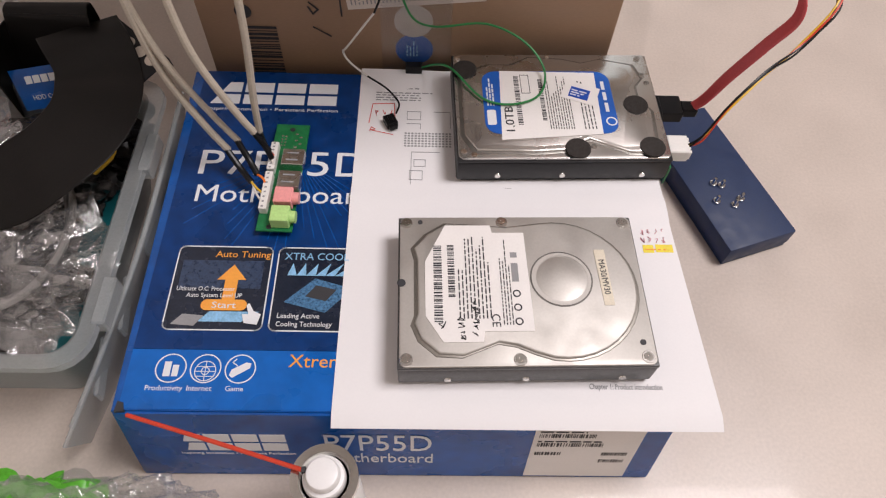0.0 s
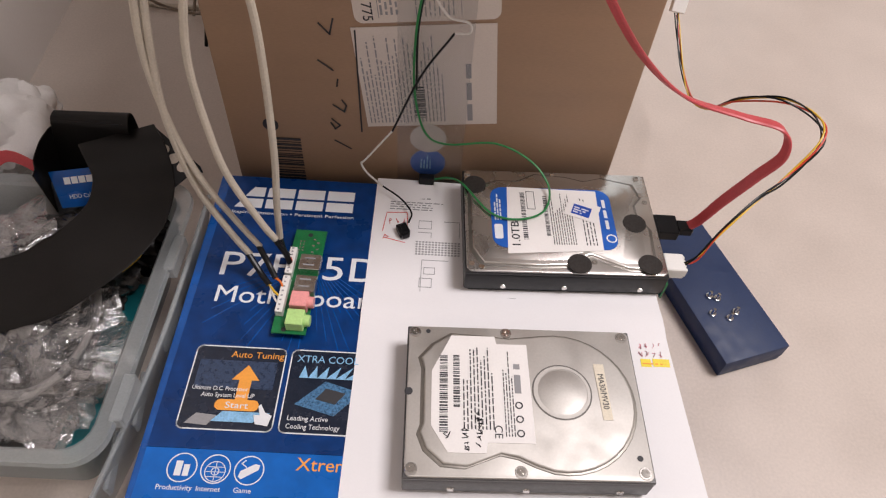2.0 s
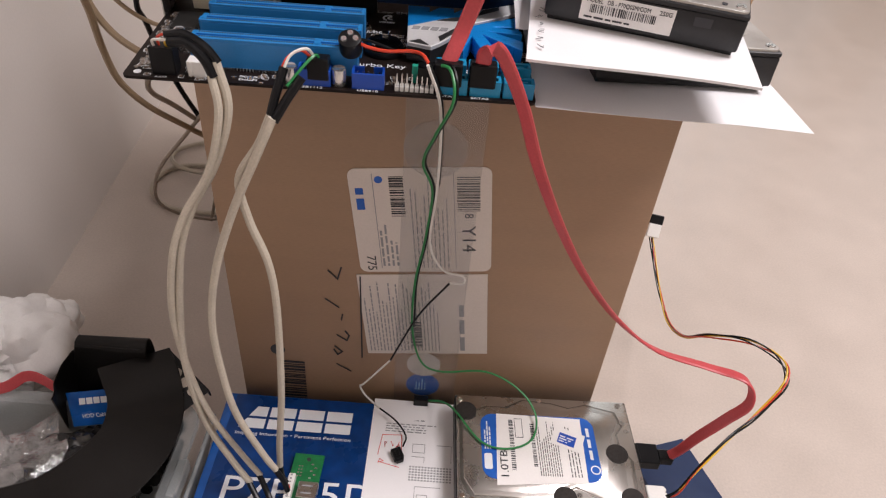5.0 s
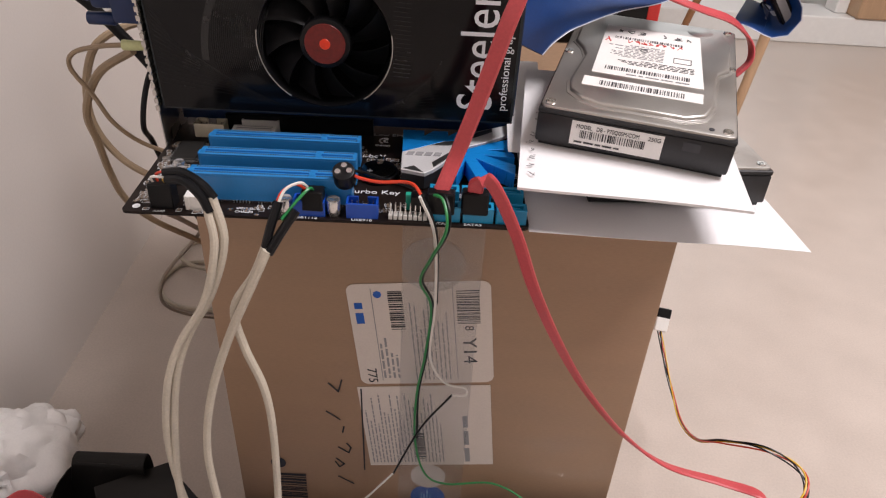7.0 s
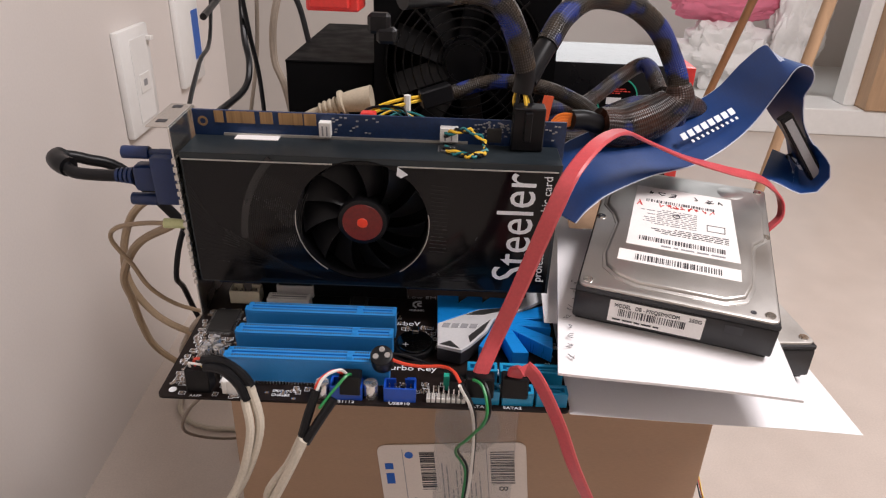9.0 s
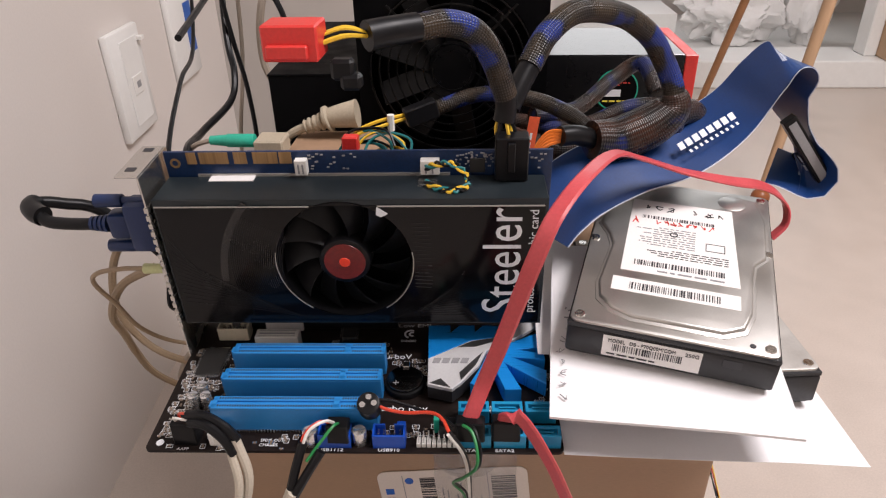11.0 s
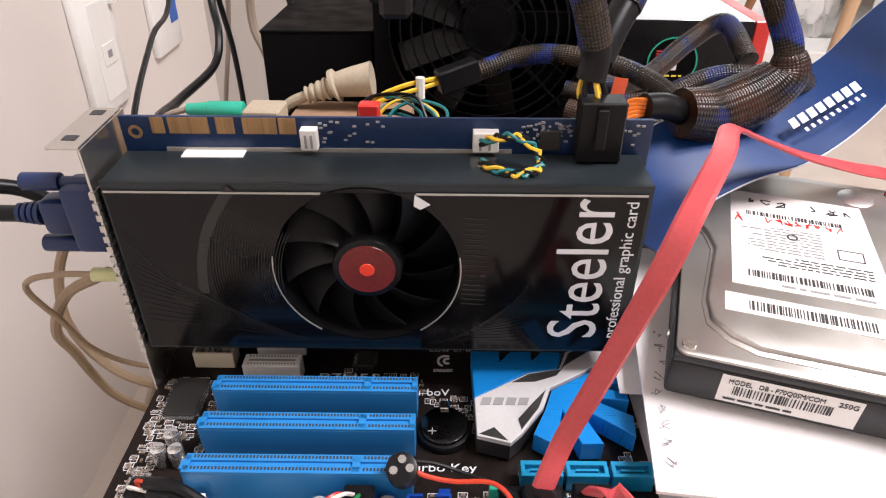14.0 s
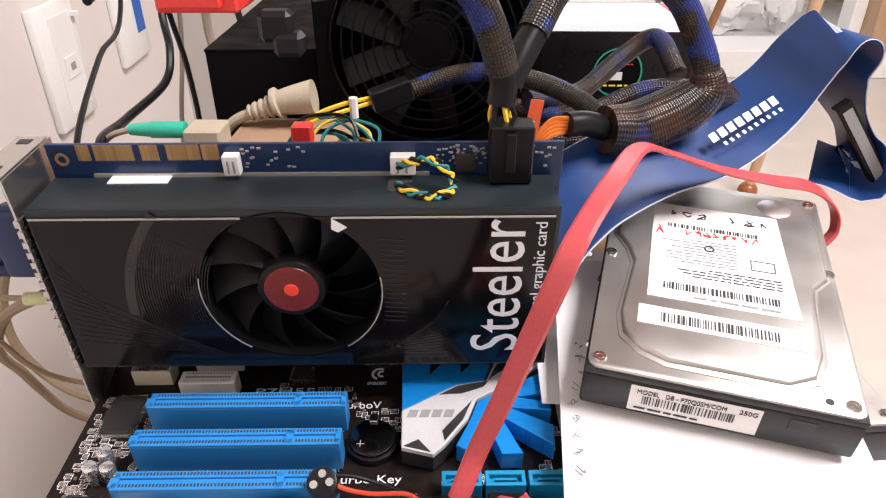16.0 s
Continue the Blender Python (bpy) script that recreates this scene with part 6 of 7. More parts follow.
wz = [(0.0420, -0.0560, 0.4255), (0.0530, -0.0600, 0.4290), (0.0620, -0.068, 0.4310), (0.0695, -0.0760, 0.4265), (0.0775, -0.064, 0.396), (0.079, -0.038, 0.331), (0.0770, -0.019, 0.271), (0.088, -0.014, 0.243), (0.1030, -0.011, 0.236), (0.1040, -0.010, 0.228), (0.094, -0.010, 0.2270), (0.072, -0.010, 0.190), (0.052, -0.014, 0.141), (0.031, -0.016, 0.112), (0.0270, -0.014, 0.1050), (0.032, -0.018, 0.0980), (0.045, -0.026, 0.0925), (0.0600, -0.036, 0.0900), (0.0695, -0.050, 0.0895), (0.0680, -0.060, 0.0890)]
cable("buzzer_lead", "thin white and black lead ending in a small black plug", [
    ("wire", add_tube(B(), wz[3:11], 0.00085, 7), WHITEWIRE),
    ("wire", add_tube(B(), wz[10:13], 0.00085, 7), BLACKPL),
    ("wire", add_tube(B(), wz[12:17], 0.00085, 7), WHITEWIRE),
    ("wire", add_tube(B(), wz[16:], 0.00075, 7), BLACKPL),
    ("wire", add_tube(B(), [(x + 0.0010, y + 0.0009, z + 0.0007) for x, y, z in wz[3:6]], 0.00075, 7), BLACKPL),
])
pl = thing("panel_lead_plug", pose(0.0640, -0.0672, 0.0849, 0, 0, 25), "small black two-pin plug lying on the manual page", "plug")
b = B()
add_box(b, -0.0042, 0.0042, -0.0050, 0.0050, 0, 0.0060, 0.0006)
add_box(b, -0.0030, 0.0030, -0.0072, -0.0048, 0.001, 0.0050, 0.0004)
part("housing", b, BLACKPL, pl)
part("latch", add_box(B(), -0.0016, 0.0016, -0.0030, 0.0030, 0.0059, 0.0070, 0.0003), BLACKPL, pl)
mic = thing("buzzer", pose(0.0290, -0.0582, 0.4270, 30, 0, 0), "small round black buzzer with red and black leads", "buzzer")
part("capsule", add_cyl(B(), 0.0058, 0.0058, -0.006, 0.0040, 24, bev=0.0006), BLACKPL, mic)
b = B()
for a in (0, 90, 200):
    add_cyl(b, 0.0018, 0.0015, 0.0038, 0.0048, 10, m=pose(0.0030 * math.cos(radians(a)), 0.0030 * math.sin(radians(a)), 0))
part("solder_blob", b, SILVER, mic)
cable("buzzer_wires", "short red and black wires of a buzzer", [
    ("wire", add_tube(B(), [(0.0300, -0.0575, 0.4285), (0.0380, -0.0600, 0.4265), (0.0480, -0.0610, 0.4255), (0.0600, -0.0620, 0.4270), (0.0660, -0.067, 0.4280), (0.0700, -0.0745, 0.4265)], 0.0009, 7), REDWIRE),
    ("wire", add_tube(B(), [(0.0310, -0.0555, 0.4285), (0.0400, -0.0545, 0.4270), (0.0520, -0.0560, 0.4240), (0.0640, -0.0600, 0.4230), (0.0720, -0.0660, 0.4220)], 0.0008, 7), BLACKPL),
])
mxp = [(0.3290, 0.232, 0.1070), (0.334, 0.205, 0.0850), (0.3370, 0.1700, 0.0720), (0.324, 0.105, 0.0960), (0.318, 0.055, 0.1270), (0.320, 0.020, 0.165), (0.340, -0.002, 0.184), (0.364, -0.015, 0.178), (0.362, -0.035, 0.172), (0.340, -0.052, 0.152), (0.316, -0.070, 0.148), (0.293, -0.088, 0.134), (0.281, -0.096, 0.112), (0.272, -0.0965, 0.101)]
pc = thing("power_cable", pose(0, 0, 0), "four thin red, yellow and black power wires with white plugs", "cable")
for k, mm in enumerate((YELLOWWIRE, BLACKPL, BLACKPL, REDWIRE)):
    line = smooth_line(mxp, 5)
    pts = [p + 0.0014 * Vector((math.cos(i * 0.22 + k * 1.57), math.sin(i * 0.22 + k * 1.57) * 0.5, math.sin(i * 0.22 + k * 1.57))) * (1 + 0.8 * math.sin(i * 0.17 + k)) for i, p in enumerate(line)]
    part("wire", add_tube(B(), pts, 0.00072, 6, smooth=False), mm, pc)
b = B()
add_box(b, 0.2590, 0.2740, -0.1040, -0.0880, 0.0935, 0.1040, 0.0008)
for k in range(4):
    add_box(b, 0.2735, 0.2755, -0.1030 + k * 0.0038, -0.1005 + k * 0.0038, 0.0950, 0.1025, 0.0003)
part("plug", b, WHITEPL, pc, "white power plug")
b = B()
add_box(b, -0.0075, 0.0075, -0.0040, 0.0040, -0.006, 0.010, 0.0008, m=pose(0.3290, 0.2344, 0.1130, -30, 10, 0))
part("plug", b, WHITEPL, pc, "white power plug")
b = B()
add_box(b, -0.0080, 0.0080, -0.0042, 0.0042, 0.009, 0.020, 0.0010, m=pose(0.3290, 0.2344, 0.1130, -30, 10, 0))
part("socket", b, BLACKPL, pc, "black socket")

# screws on the small box
sc = thing("loose_screw", pose(0.3280, -0.0670, 0.0222), "small steel screw standing on its head", "screw", "screws on the navy box")
b = B()
add_cyl(b, 0.0034, 0.0030, 0, 0.0016, 16, bev=0.0003)
part("head", b, CHROME, sc)
b = B()
for k in range(5):
    add_cyl(b, 0.0016, 0.0012, 0.0016 + k * 0.0011, 0.0027 + k * 0.0011, 12)
part("thread", b, CHROME, sc)
for x, y in ((0.3345, -0.0690), (0.3270, -0.0850), (0.3410, -0.0885), (0.3475, -0.0820)):
    copy_thing(sc, pose(x, y, 0.0222, 0, 0, 40))


# ---- power supply and boxes behind ----
def power_supply():
    c = thing("power_supply", pose(0.060, 0.190, 0.452, 0, 0, 2), "black power supply standing on edge with round fan grille", "power supply")
    b = B()
    add_holed_plate(b, -0.070, 0.070, 0.0, 0.150, 0, 0.077, 0.062, -0.0010, 0)
    part("front", b, BLACKMATT, c, m=pose(0, 0, 0, 90))
    b = B()
    add_box(b, -0.070, 0.070, 0.0320, 0.086, 0, 0.150, 0.001)
    for a, e in ((-0.070, -0.069), (0.069, 0.070)):
        add_box(b, a, e, 0.001, 0.034, 0, 0.150)
    add_box(b, -0.069, 0.069, 0.001, 0.034, 0.149, 0.150)
    part("case", b, BLACKMATT, c)
    GR = mat("grille_wire", (0.02, 0.02, 0.02), 0.3, 0.8)
    b = B()
    for k in range(8):
        r = 0.014 + k * 0.0066
        add_ring(b, 0, 0.077, r, r + 0.0011, 0.0010, 0.0022, 40)
    part("grille_ring", b, GR, c, "dark wire fan guard", m=pose(0, 0, 0, 90))
    for a in (45, 135, 225, 315):
        part("grille_bar", add_box(B(), 0.012, 0.066, -0.0008, 0.0008, 0, 0.0012, m=pose(0, 0.077, 0) @ pose(0, 0, 0, 0, 0, a)), GR, c, m=pose(0, 0, 0, 90))
    part("fan_hub", add_cyl(B(), 0.0180, 0.0175, -0.012, -0.004, 28, m=pose(0, 0.077, 0)), BLACKPL, c, m=pose(0, 0, 0, 90))
    hub = None
    for k in range(9):
        m = pose(0, 0, 0, 90) @ pose(0, 0.077, -0.012) @ pose(0, 0, 0, 0, 0, 40 * k)
        if hub is None:
            hub = part("fan_blade", add_box(B(), 0.016, 0.058, -0.008, 0.010, -0.001, 0.001, m=Matrix.Rotation(0.5, 4, "X")), BLACKPL, c, m=m)
        else:
            share(hub, m)
    return c


power_supply()
def plain_box(name, m, x, y, z, material, label, lid=None, bev=0.001, category="box"):
    c = thing(name, m, label, category)
    part("body", add_box(B(), -x / 2, x / 2, 0, y, 0, z, bev, seg=2), material, c)
    return c


ab = plain_box("adapter_box", pose(-0.0468, 0.195, 0.4043, 0, 0, 2), 0.0695, 0.200, 0.1205, BLACKMATT, "plain black metal box beside the power supply", category="metal box")
part("lid", add_box(B(), -0.0352, 0.0352, -0.0005, 0.2004, 0.1192, 0.1210, 0.0005), BLACKMATT, ab, "folded black lid")
plain_box("drive_cage", pose(0.0610, 0.1915, 0.4043, 0, 0, 2), 0.138, 0.084, 0.0477, BLACKMATT, "low black metal case under the power supply", category="metal case")
plain_box("cardboard_pad", pose(-0.020, 0.108, 0.4043), 0.070, 0.066, 0.0835, CARD, "small brown cardboard box behind the graphics card")
rb = plain_box("retail_carton", pose(0.2030, 0.300, 0.4043), 0.136, 0.115, 0.1085, mat("black_print", (0.005, 0.005, 0.006), 0.3, var=0.2, spec=0.25), "black and red product box with a round sticker")
part("lid", add_box(B(), -0.0678, 0.0566, 0.0004, 0.1146, 0.1084, 0.1092, 0.0003), mat("gloss_black_lid", (0.010, 0.010, 0.012), 0.16, var=0.1, coat=0.6), rb, "glossy black lid")
part("red_panel", add_box(B(), 0.0570, 0.0684, -0.0006, 0.1156, -0.0001, 0.1090, 0.0008), REDPL, rb, "red end panel")
b = B()
add_prism(b, circle(0.0000, 0.0780, 0.0195, 36), 0, 0.0004)
st = part("sticker", b, BLACKMATT, rb, "round black sticker", m=pose(0, -0.0006, 0, 90))
part("sticker_ring", add_ring(B(), 0, 0.0780, 0.0180, 0.0192, 0.0004, 0.0007, 36), TEALPL, st)
part("sticker_bars", add_lines(B(), -0.013, 0.0820, 0.026, 0.006, 2, 91), REDINK, st, m=pose(0, 0, 0.0005))
part("sticker_bars", add_lines(B(), -0.010, 0.0720, 0.020, 0.008, 1, 92, fill=0.8), WHITEINK, st, m=pose(0, 0, 0.0005))
part("sticker_bars", add_lines(B(), -0.012, 0.0670, 0.022, 0.003, 1, 93), YELLOWINK, st, m=pose(0, 0, 0.0005))

# sleeved power cables
def sleeved(name, label, runs, extra=()):
    c = thing(name, pose(0, 0, 0), label, "cable", "sleeved power cables")
    for nm, pts, r, mm in runs:
        part(nm, add_tube(B(), pts, r, 14, 10), mm, c)
    for nm, bm, mm in extra:
        part(nm, bm, mm, c)
    return c


main = [(0.0520, -0.004, 0.5985), (0.067, 0.006, 0.599), (0.0800, 0.014, 0.593), (0.0890, 0.020, 0.578), (0.0950, 0.024, 0.560)]
six = [("wire", add_tube(B(), [(0.0945 + 0.0022 * math.cos(k), 0.024 + 0.0022 * math.sin(k), 0.550), (0.0955 + 0.005 * math.cos(k), 0.022 + 0.004 * math.sin(k), 0.542), (0.0985 + 0.0035 * math.cos(k), 0.0195 + 0.002 * math.sin(k), 0.532)], 0.0010, 6), YELLOWWIRE if k % 2 else BLACKPL) for k in range(6)]
rp = []
for k in range(6):
    rp.append(("wire", add_tube(B(), [(0.0160, -0.030 + 0.002 * k, 0.598 + 0.001 * (k % 3)), (0.026, -0.024 + 0.001 * k, 0.600 + 0.0012 * (k % 3)), (0.036, -0.0165, 0.5985)], 0.0011, 6), (YELLOWWIRE, BLACKPL, YELLOWWIRE, BLACKPL, BLACKPL, YELLOWWIRE)[k]))
redp = B()
add_box(redp, -0.0050, 0.0180, -0.0400, -0.0220, 0.5930, 0.6075, 0.0008, m=None)
add_box(redp, -0.0030, 0.0140, -0.0425, -0.0395, 0.5945, 0.6000, 0.0006)
blk = B()
add_box(blk, 0.0200, 0.0300, -0.0320, -0.0250, 0.5830, 0.5920, 0.0015, m=None)
add_box(blk, 0.0240, 0.0330, -0.0330, -0.0260, 0.5790, 0.5860, 0.0015)
sleeved("sleeved_power_cable", "black and blue braided power cable with a red plug", [
    ("shrink_tube", [(0.0340, -0.0175, 0.5985), (0.0430, -0.011, 0.599), (0.0540, -0.0025, 0.5990)], 0.0066, BLACKPL),
    ("sleeve", main, 0.0062, SLEEVEBLUE),
    ("shrink_tube", [(0.0925, 0.0225, 0.568), (0.0955, 0.0245, 0.556), (0.0945, 0.0240, 0.547)], 0.0056, BLACKPL),
], six + rp + [("red_plug", redp, REDPL), ("black_plug", blk, BLACKPL)])
sleeved("sleeved_power_cable", "thick black and blue braided power cable arching down", [
    ("shrink_tube", [(0.0970, 0.027, 0.553), (0.1020, 0.034, 0.562), (0.1080, 0.042, 0.571)], 0.0058, BLACKPL),
    ("sleeve", [(0.1070, 0.041, 0.570), (0.117, 0.054, 0.584), (0.1330, 0.068, 0.5925), (0.1580, 0.084, 0.588), (0.1790, 0.097, 0.574), (0.1920, 0.103, 0.556), (0.1985, 0.101, 0.542), (0.1990, 0.1, 0.534)], 0.0066, SLEEVEBLUE),
    ("sleeve", [(0.1990, 0.100, 0.541), (0.2000, 0.100, 0.530), (0.1880, 0.099, 0.5190), (0.1670, 0.095, 0.5110), (0.1500, 0.088, 0.5130)], lambda t: 0.0066 * min(1, 0.15 + t / 0.06) ** 0.5 + 0.0075 * math.sin(math.pi * min(1, t * 0.75)), SLEEVE),
    ("shrink_tube", [(0.1520, 0.089, 0.5130), (0.140, 0.083, 0.5180), (0.1300, 0.078, 0.5190)], 0.0062, BLACKPL),
], [("wire", add_tube(B(), [(0.1310, 0.078, 0.5160 + 0.0016 * k), (0.1220, 0.075 + 0.001 * k, 0.5140 + 0.0016 * k), (0.1130, 0.076, 0.5040 + 0.0012 * k)], 0.0012, 6), ORANGEWIRE) for k in range(5)])
sleeved("sleeved_power_cable", "black braided power cable lying behind the graphics card", [
    ("sleeve", [(0.0500, 0.125, 0.520), (0.074, 0.130, 0.5275), (0.0940, 0.126, 0.5305), (0.1200, 0.118, 0.5280), (0.1400, 0.106, 0.522), (0.1520, 0.098, 0.514)], 0.0052, SLEEVEBLUE),
    ("sleeve", [(0.2100, 0.128, 0.4900), (0.2060, 0.120, 0.5150), (0.2180, 0.128, 0.5180), (0.2300, 0.140, 0.5080)], 0.0085, SLEEVE),
    ("sleeve", [(0.1180, 0.150, 0.508), (0.1500, 0.170, 0.506), (0.1780, 0.190, 0.522), (0.1980, 0.190, 0.5340), (0.2050, 0.160, 0.5200)], 0.0058, SLEEVE),
    ("sleeve", [(0.1050, 0.165, 0.500), (0.1450, 0.150, 0.498), (0.1850, 0.155, 0.512), (0.2150, 0.150, 0.5150)], 0.0056, SLEEVE),
    ("sleeve", [(0.1050, 0.150, 0.492), (0.1400, 0.135, 0.488), (0.1800, 0.140, 0.496), (0.2250, 0.145, 0.4980)], 0.0075, SLEEVE),
], [("plug", add_box(B(), -0.0110, 0.0110, -0.0050, 0.0050, -0.0060, 0.0060, 0.0010, m=pose(0.0430, 0.1150, 0.5215, 0, -15, 20)), BLACKPL),
    ("wire", add_tube(B(), [(0.0330, 0.110, 0.5190), (0.0180, 0.100, 0.5170), (0.0050, 0.095, 0.5140), (-0.0020, 0.092, 0.508)], 0.0012, 6), YELLOWWIRE),
    ("wire", add_tube(B(), [(0.0330, 0.112, 0.5210), (0.0180, 0.103, 0.5200), (0.0050, 0.097, 0.5160), (-0.0020, 0.094, 0.509)], 0.0012, 6), YELLOWWIRE),
    ("cable_tie", add_tube(B(), [(0.0245, 0.1040, 0.5130), (0.0245, 0.1040, 0.5235)], 0.0024, 8), WHITEPL)])
tag = thing("warning_tag", pose(0.1050, 0.0520, 0.5070, 0, 8, 10), "orange and red paper tag on the power cable", "tag")
part("tag_paper", add_box(B(), 0, 0.0060, -0.0002, 0.0002, 0, 0.0330), mat("red_orange_paper", (0.72, 0.10, 0.03), 0.5), tag)
part("tag_print", add_lines(B(), 0.0020, 0.004, 0.022, 0.003, 1, 95, along="y"), WHITEINK, tag, m=pose(0, -0.0003, 0, 90))
nest = thing("thin_wire_coil", pose(0, 0, 0), "tangle of thin teal and yellow fan wires", "wires")
rnd = random.Random(12)
for k in range(9):
    mm = (TEALWIRE, TEALWIRE, YELLOWWIRE, BLACKPL)[k % 4]
    cx, cy, cz = 0.020 + rnd.uniform(-0.010, 0.010), 0.088, 0.500 + rnd.uniform(-0.004, 0.010)
    part("wire", add_tube(B(), [(cx + 0.017 * math.cos(a) * rnd.uniform(0.8, 1.1), cy + 0.008 * math.sin(a), cz + 0.009 * math.sin(a) * rnd.uniform(0.7, 1.2)) for a in [j * 0.8 for j in range(8)]], 0.0009, 6), mm, nest)
part("plug", add_box(B(), -0.004, 0.006, 0.082, 0.090, 0.506, 0.516, 0.0008), REDPL, nest, "small red plug")

# blue ribbon cable
rib = thing("ribbon_cable", pose(0, 0, 0), "wide navy blue ribbon cable with white print, folded over the disks", "cable")
rp1 = [(0.1170, 0.0500, 0.4710), (0.1270, 0.0580, 0.4800), (0.1440, 0.0710, 0.4910), (0.1720, 0.086, 0.4990), (0.2020, 0.100, 0.5020), (0.2280, 0.115, 0.5110), (0.2480, 0.125, 0.5250), (0.2600, 0.126, 0.5430), (0.2690, 0.124, 0.5535), (0.2760, 0.125, 0.5500), (0.2770, 0.130, 0.5350), (0.2840, 0.132, 0.5160), (0.2990, 0.128, 0.4950), (0.3010, 0.120, 0.4780), (0.2800, 0.130, 0.4800)]
rs1 = [(0.45, -0.80, -0.25), (0.45, -0.80, -0.25), (0.40, -0.75, -0.40), (0.35, -0.75, -0.40), (0.35, -0.80, -0.35), (0.35, -0.85, -0.25), (0.30, -0.90, -0.10), (0.25, -0.95, -0.05), (0.22, -0.97, -0.02), (0.22, -0.97, 0.0), (0.2, -0.97, 0.0), (0.15, -0.97, 0.0), (0.10, -0.97, -0.1), (0.1, -0.97, -0.2), (0.1, -0.97, -0.2)]
part("ribbon", add_band(B(), rp1, rs1, 0.0490, 0.0011, 8), RIBBON, rib)
# slightly wider pale band paints the white glint on both ribbon edges
part("edge_glint", add_band(B(), rp1, rs1, 0.0500, 0.0005, 8), mat("pale_glint", (0.5, 0.55, 0.65), 0.4), rib, "painted glint along the ribbon's edges")
ax = Vector((0.0367, 0.004, -0.046)).normalized()
rm = Matrix.Translation((0.2905, 0.1085, 0.4985)) @ ax.to_track_quat("X", "Z").to_matrix().to_4x4()
b = B()
add_box(b, -0.0285, 0.0285, -0.0030, 0.0030, -0.0045, 0.0045, 0.0006, m=rm)
rc = part("connector", b, BLACKPL, rib, "black ribbon connector")
part("pin_field", add_box(B(), -0.0250, 0.0250, -0.0034, -0.0028, -0.0026, 0.0026, m=rm), GREYINK, rib, "grey pin holes")
b = B()
wm = Matrix.Translation((0.2060, 0.0900, 0.5055)) @ Matrix.Rotation(radians(27), 4, "Z") @ Matrix.Rotation(radians(-20), 4, "Y") @ Matrix.Rotation(radians(26), 4, "X")
for k in range(8):
    add_prism(b, [(k * 0.0056, 0), (k * 0.0056 + 0.0040, 0), (k * 0.0056 + 0.0050, 0.0052), (k * 0.0056 + 0.0010, 0.0052)], 0, 0.0003)
for k in range(10):
    add_box(b, 0.004 + k * 0.0040, 0.004 + k * 0.0040 + 0.0016, -0.0046, -0.0024, 0, 0.0003)
part("print_shape", b, WHITEINK, rib, "white printed brand shapes", m=wm)

# leads and plugs behind the card on the wall side
DULLIVORY = mat("aged_ivory", (0.42, 0.36, 0.27), 0.45, var=0.12)
cable("mains_lead", "ivory mains plug and cord behind the graphics card", [
    ("cord", add_tube(B(), [(-0.0900, 0.150, 0.4500), (-0.0740, 0.158, 0.4730), (-0.0600, 0.160, 0.4890), (-0.0450, 0.160, 0.4965)], 0.0034, 10), DULLIVORY),
    ("strain_relief", add_tube(B(), [(-0.0480, 0.160, 0.4955), (-0.0320, 0.161, 0.5005)], lambda t: 0.0040 + 0.0020 * t + 0.0011 * (math.sin(t * 26) > 0), 12, 24), DULLIVORY),
    ("plug", add_tube(B(), [(-0.0330, 0.161, 0.5002), (-0.0285, 0.161, 0.5020), (-0.0230, 0.161, 0.5032), (-0.0150, 0.161, 0.5046), (-0.0080, 0.161, 0.5056)], lambda t: 0.0098 if 0.12 < t < 0.24 else 0.0062 + 0.0042 * t, 18), DULLIVORY),
])
cable("keyboard_lead", "teal keyboard plug in a beige adapter block", [
    ("cord", add_tube(B(), [(-0.1500, 0.150, 0.4600), (-0.1300, 0.135, 0.4830), (-0.1200, 0.131, 0.4920), (-0.1080, 0.130, 0.4960)], 0.0018, 8), GREYCABLE),
    ("plug", add_cyl(add_cyl(B(), 0.0048, 0.0048, 0, 0.0200, 18, m=pose(-0.0960, 0.130, 0.4960, 0, 90, 0), bev=0.0006), 0.0032, 0.0042, -0.012, 0, 14, m=pose(-0.0960, 0.130, 0.4960, 0, 90, 0)), TEALPL),
    ("adapter", add_box(B(), -0.0745, -0.0540, 0.120, 0.1400, 0.4800, 0.4990, 0.0012), DULLIVORY),
])
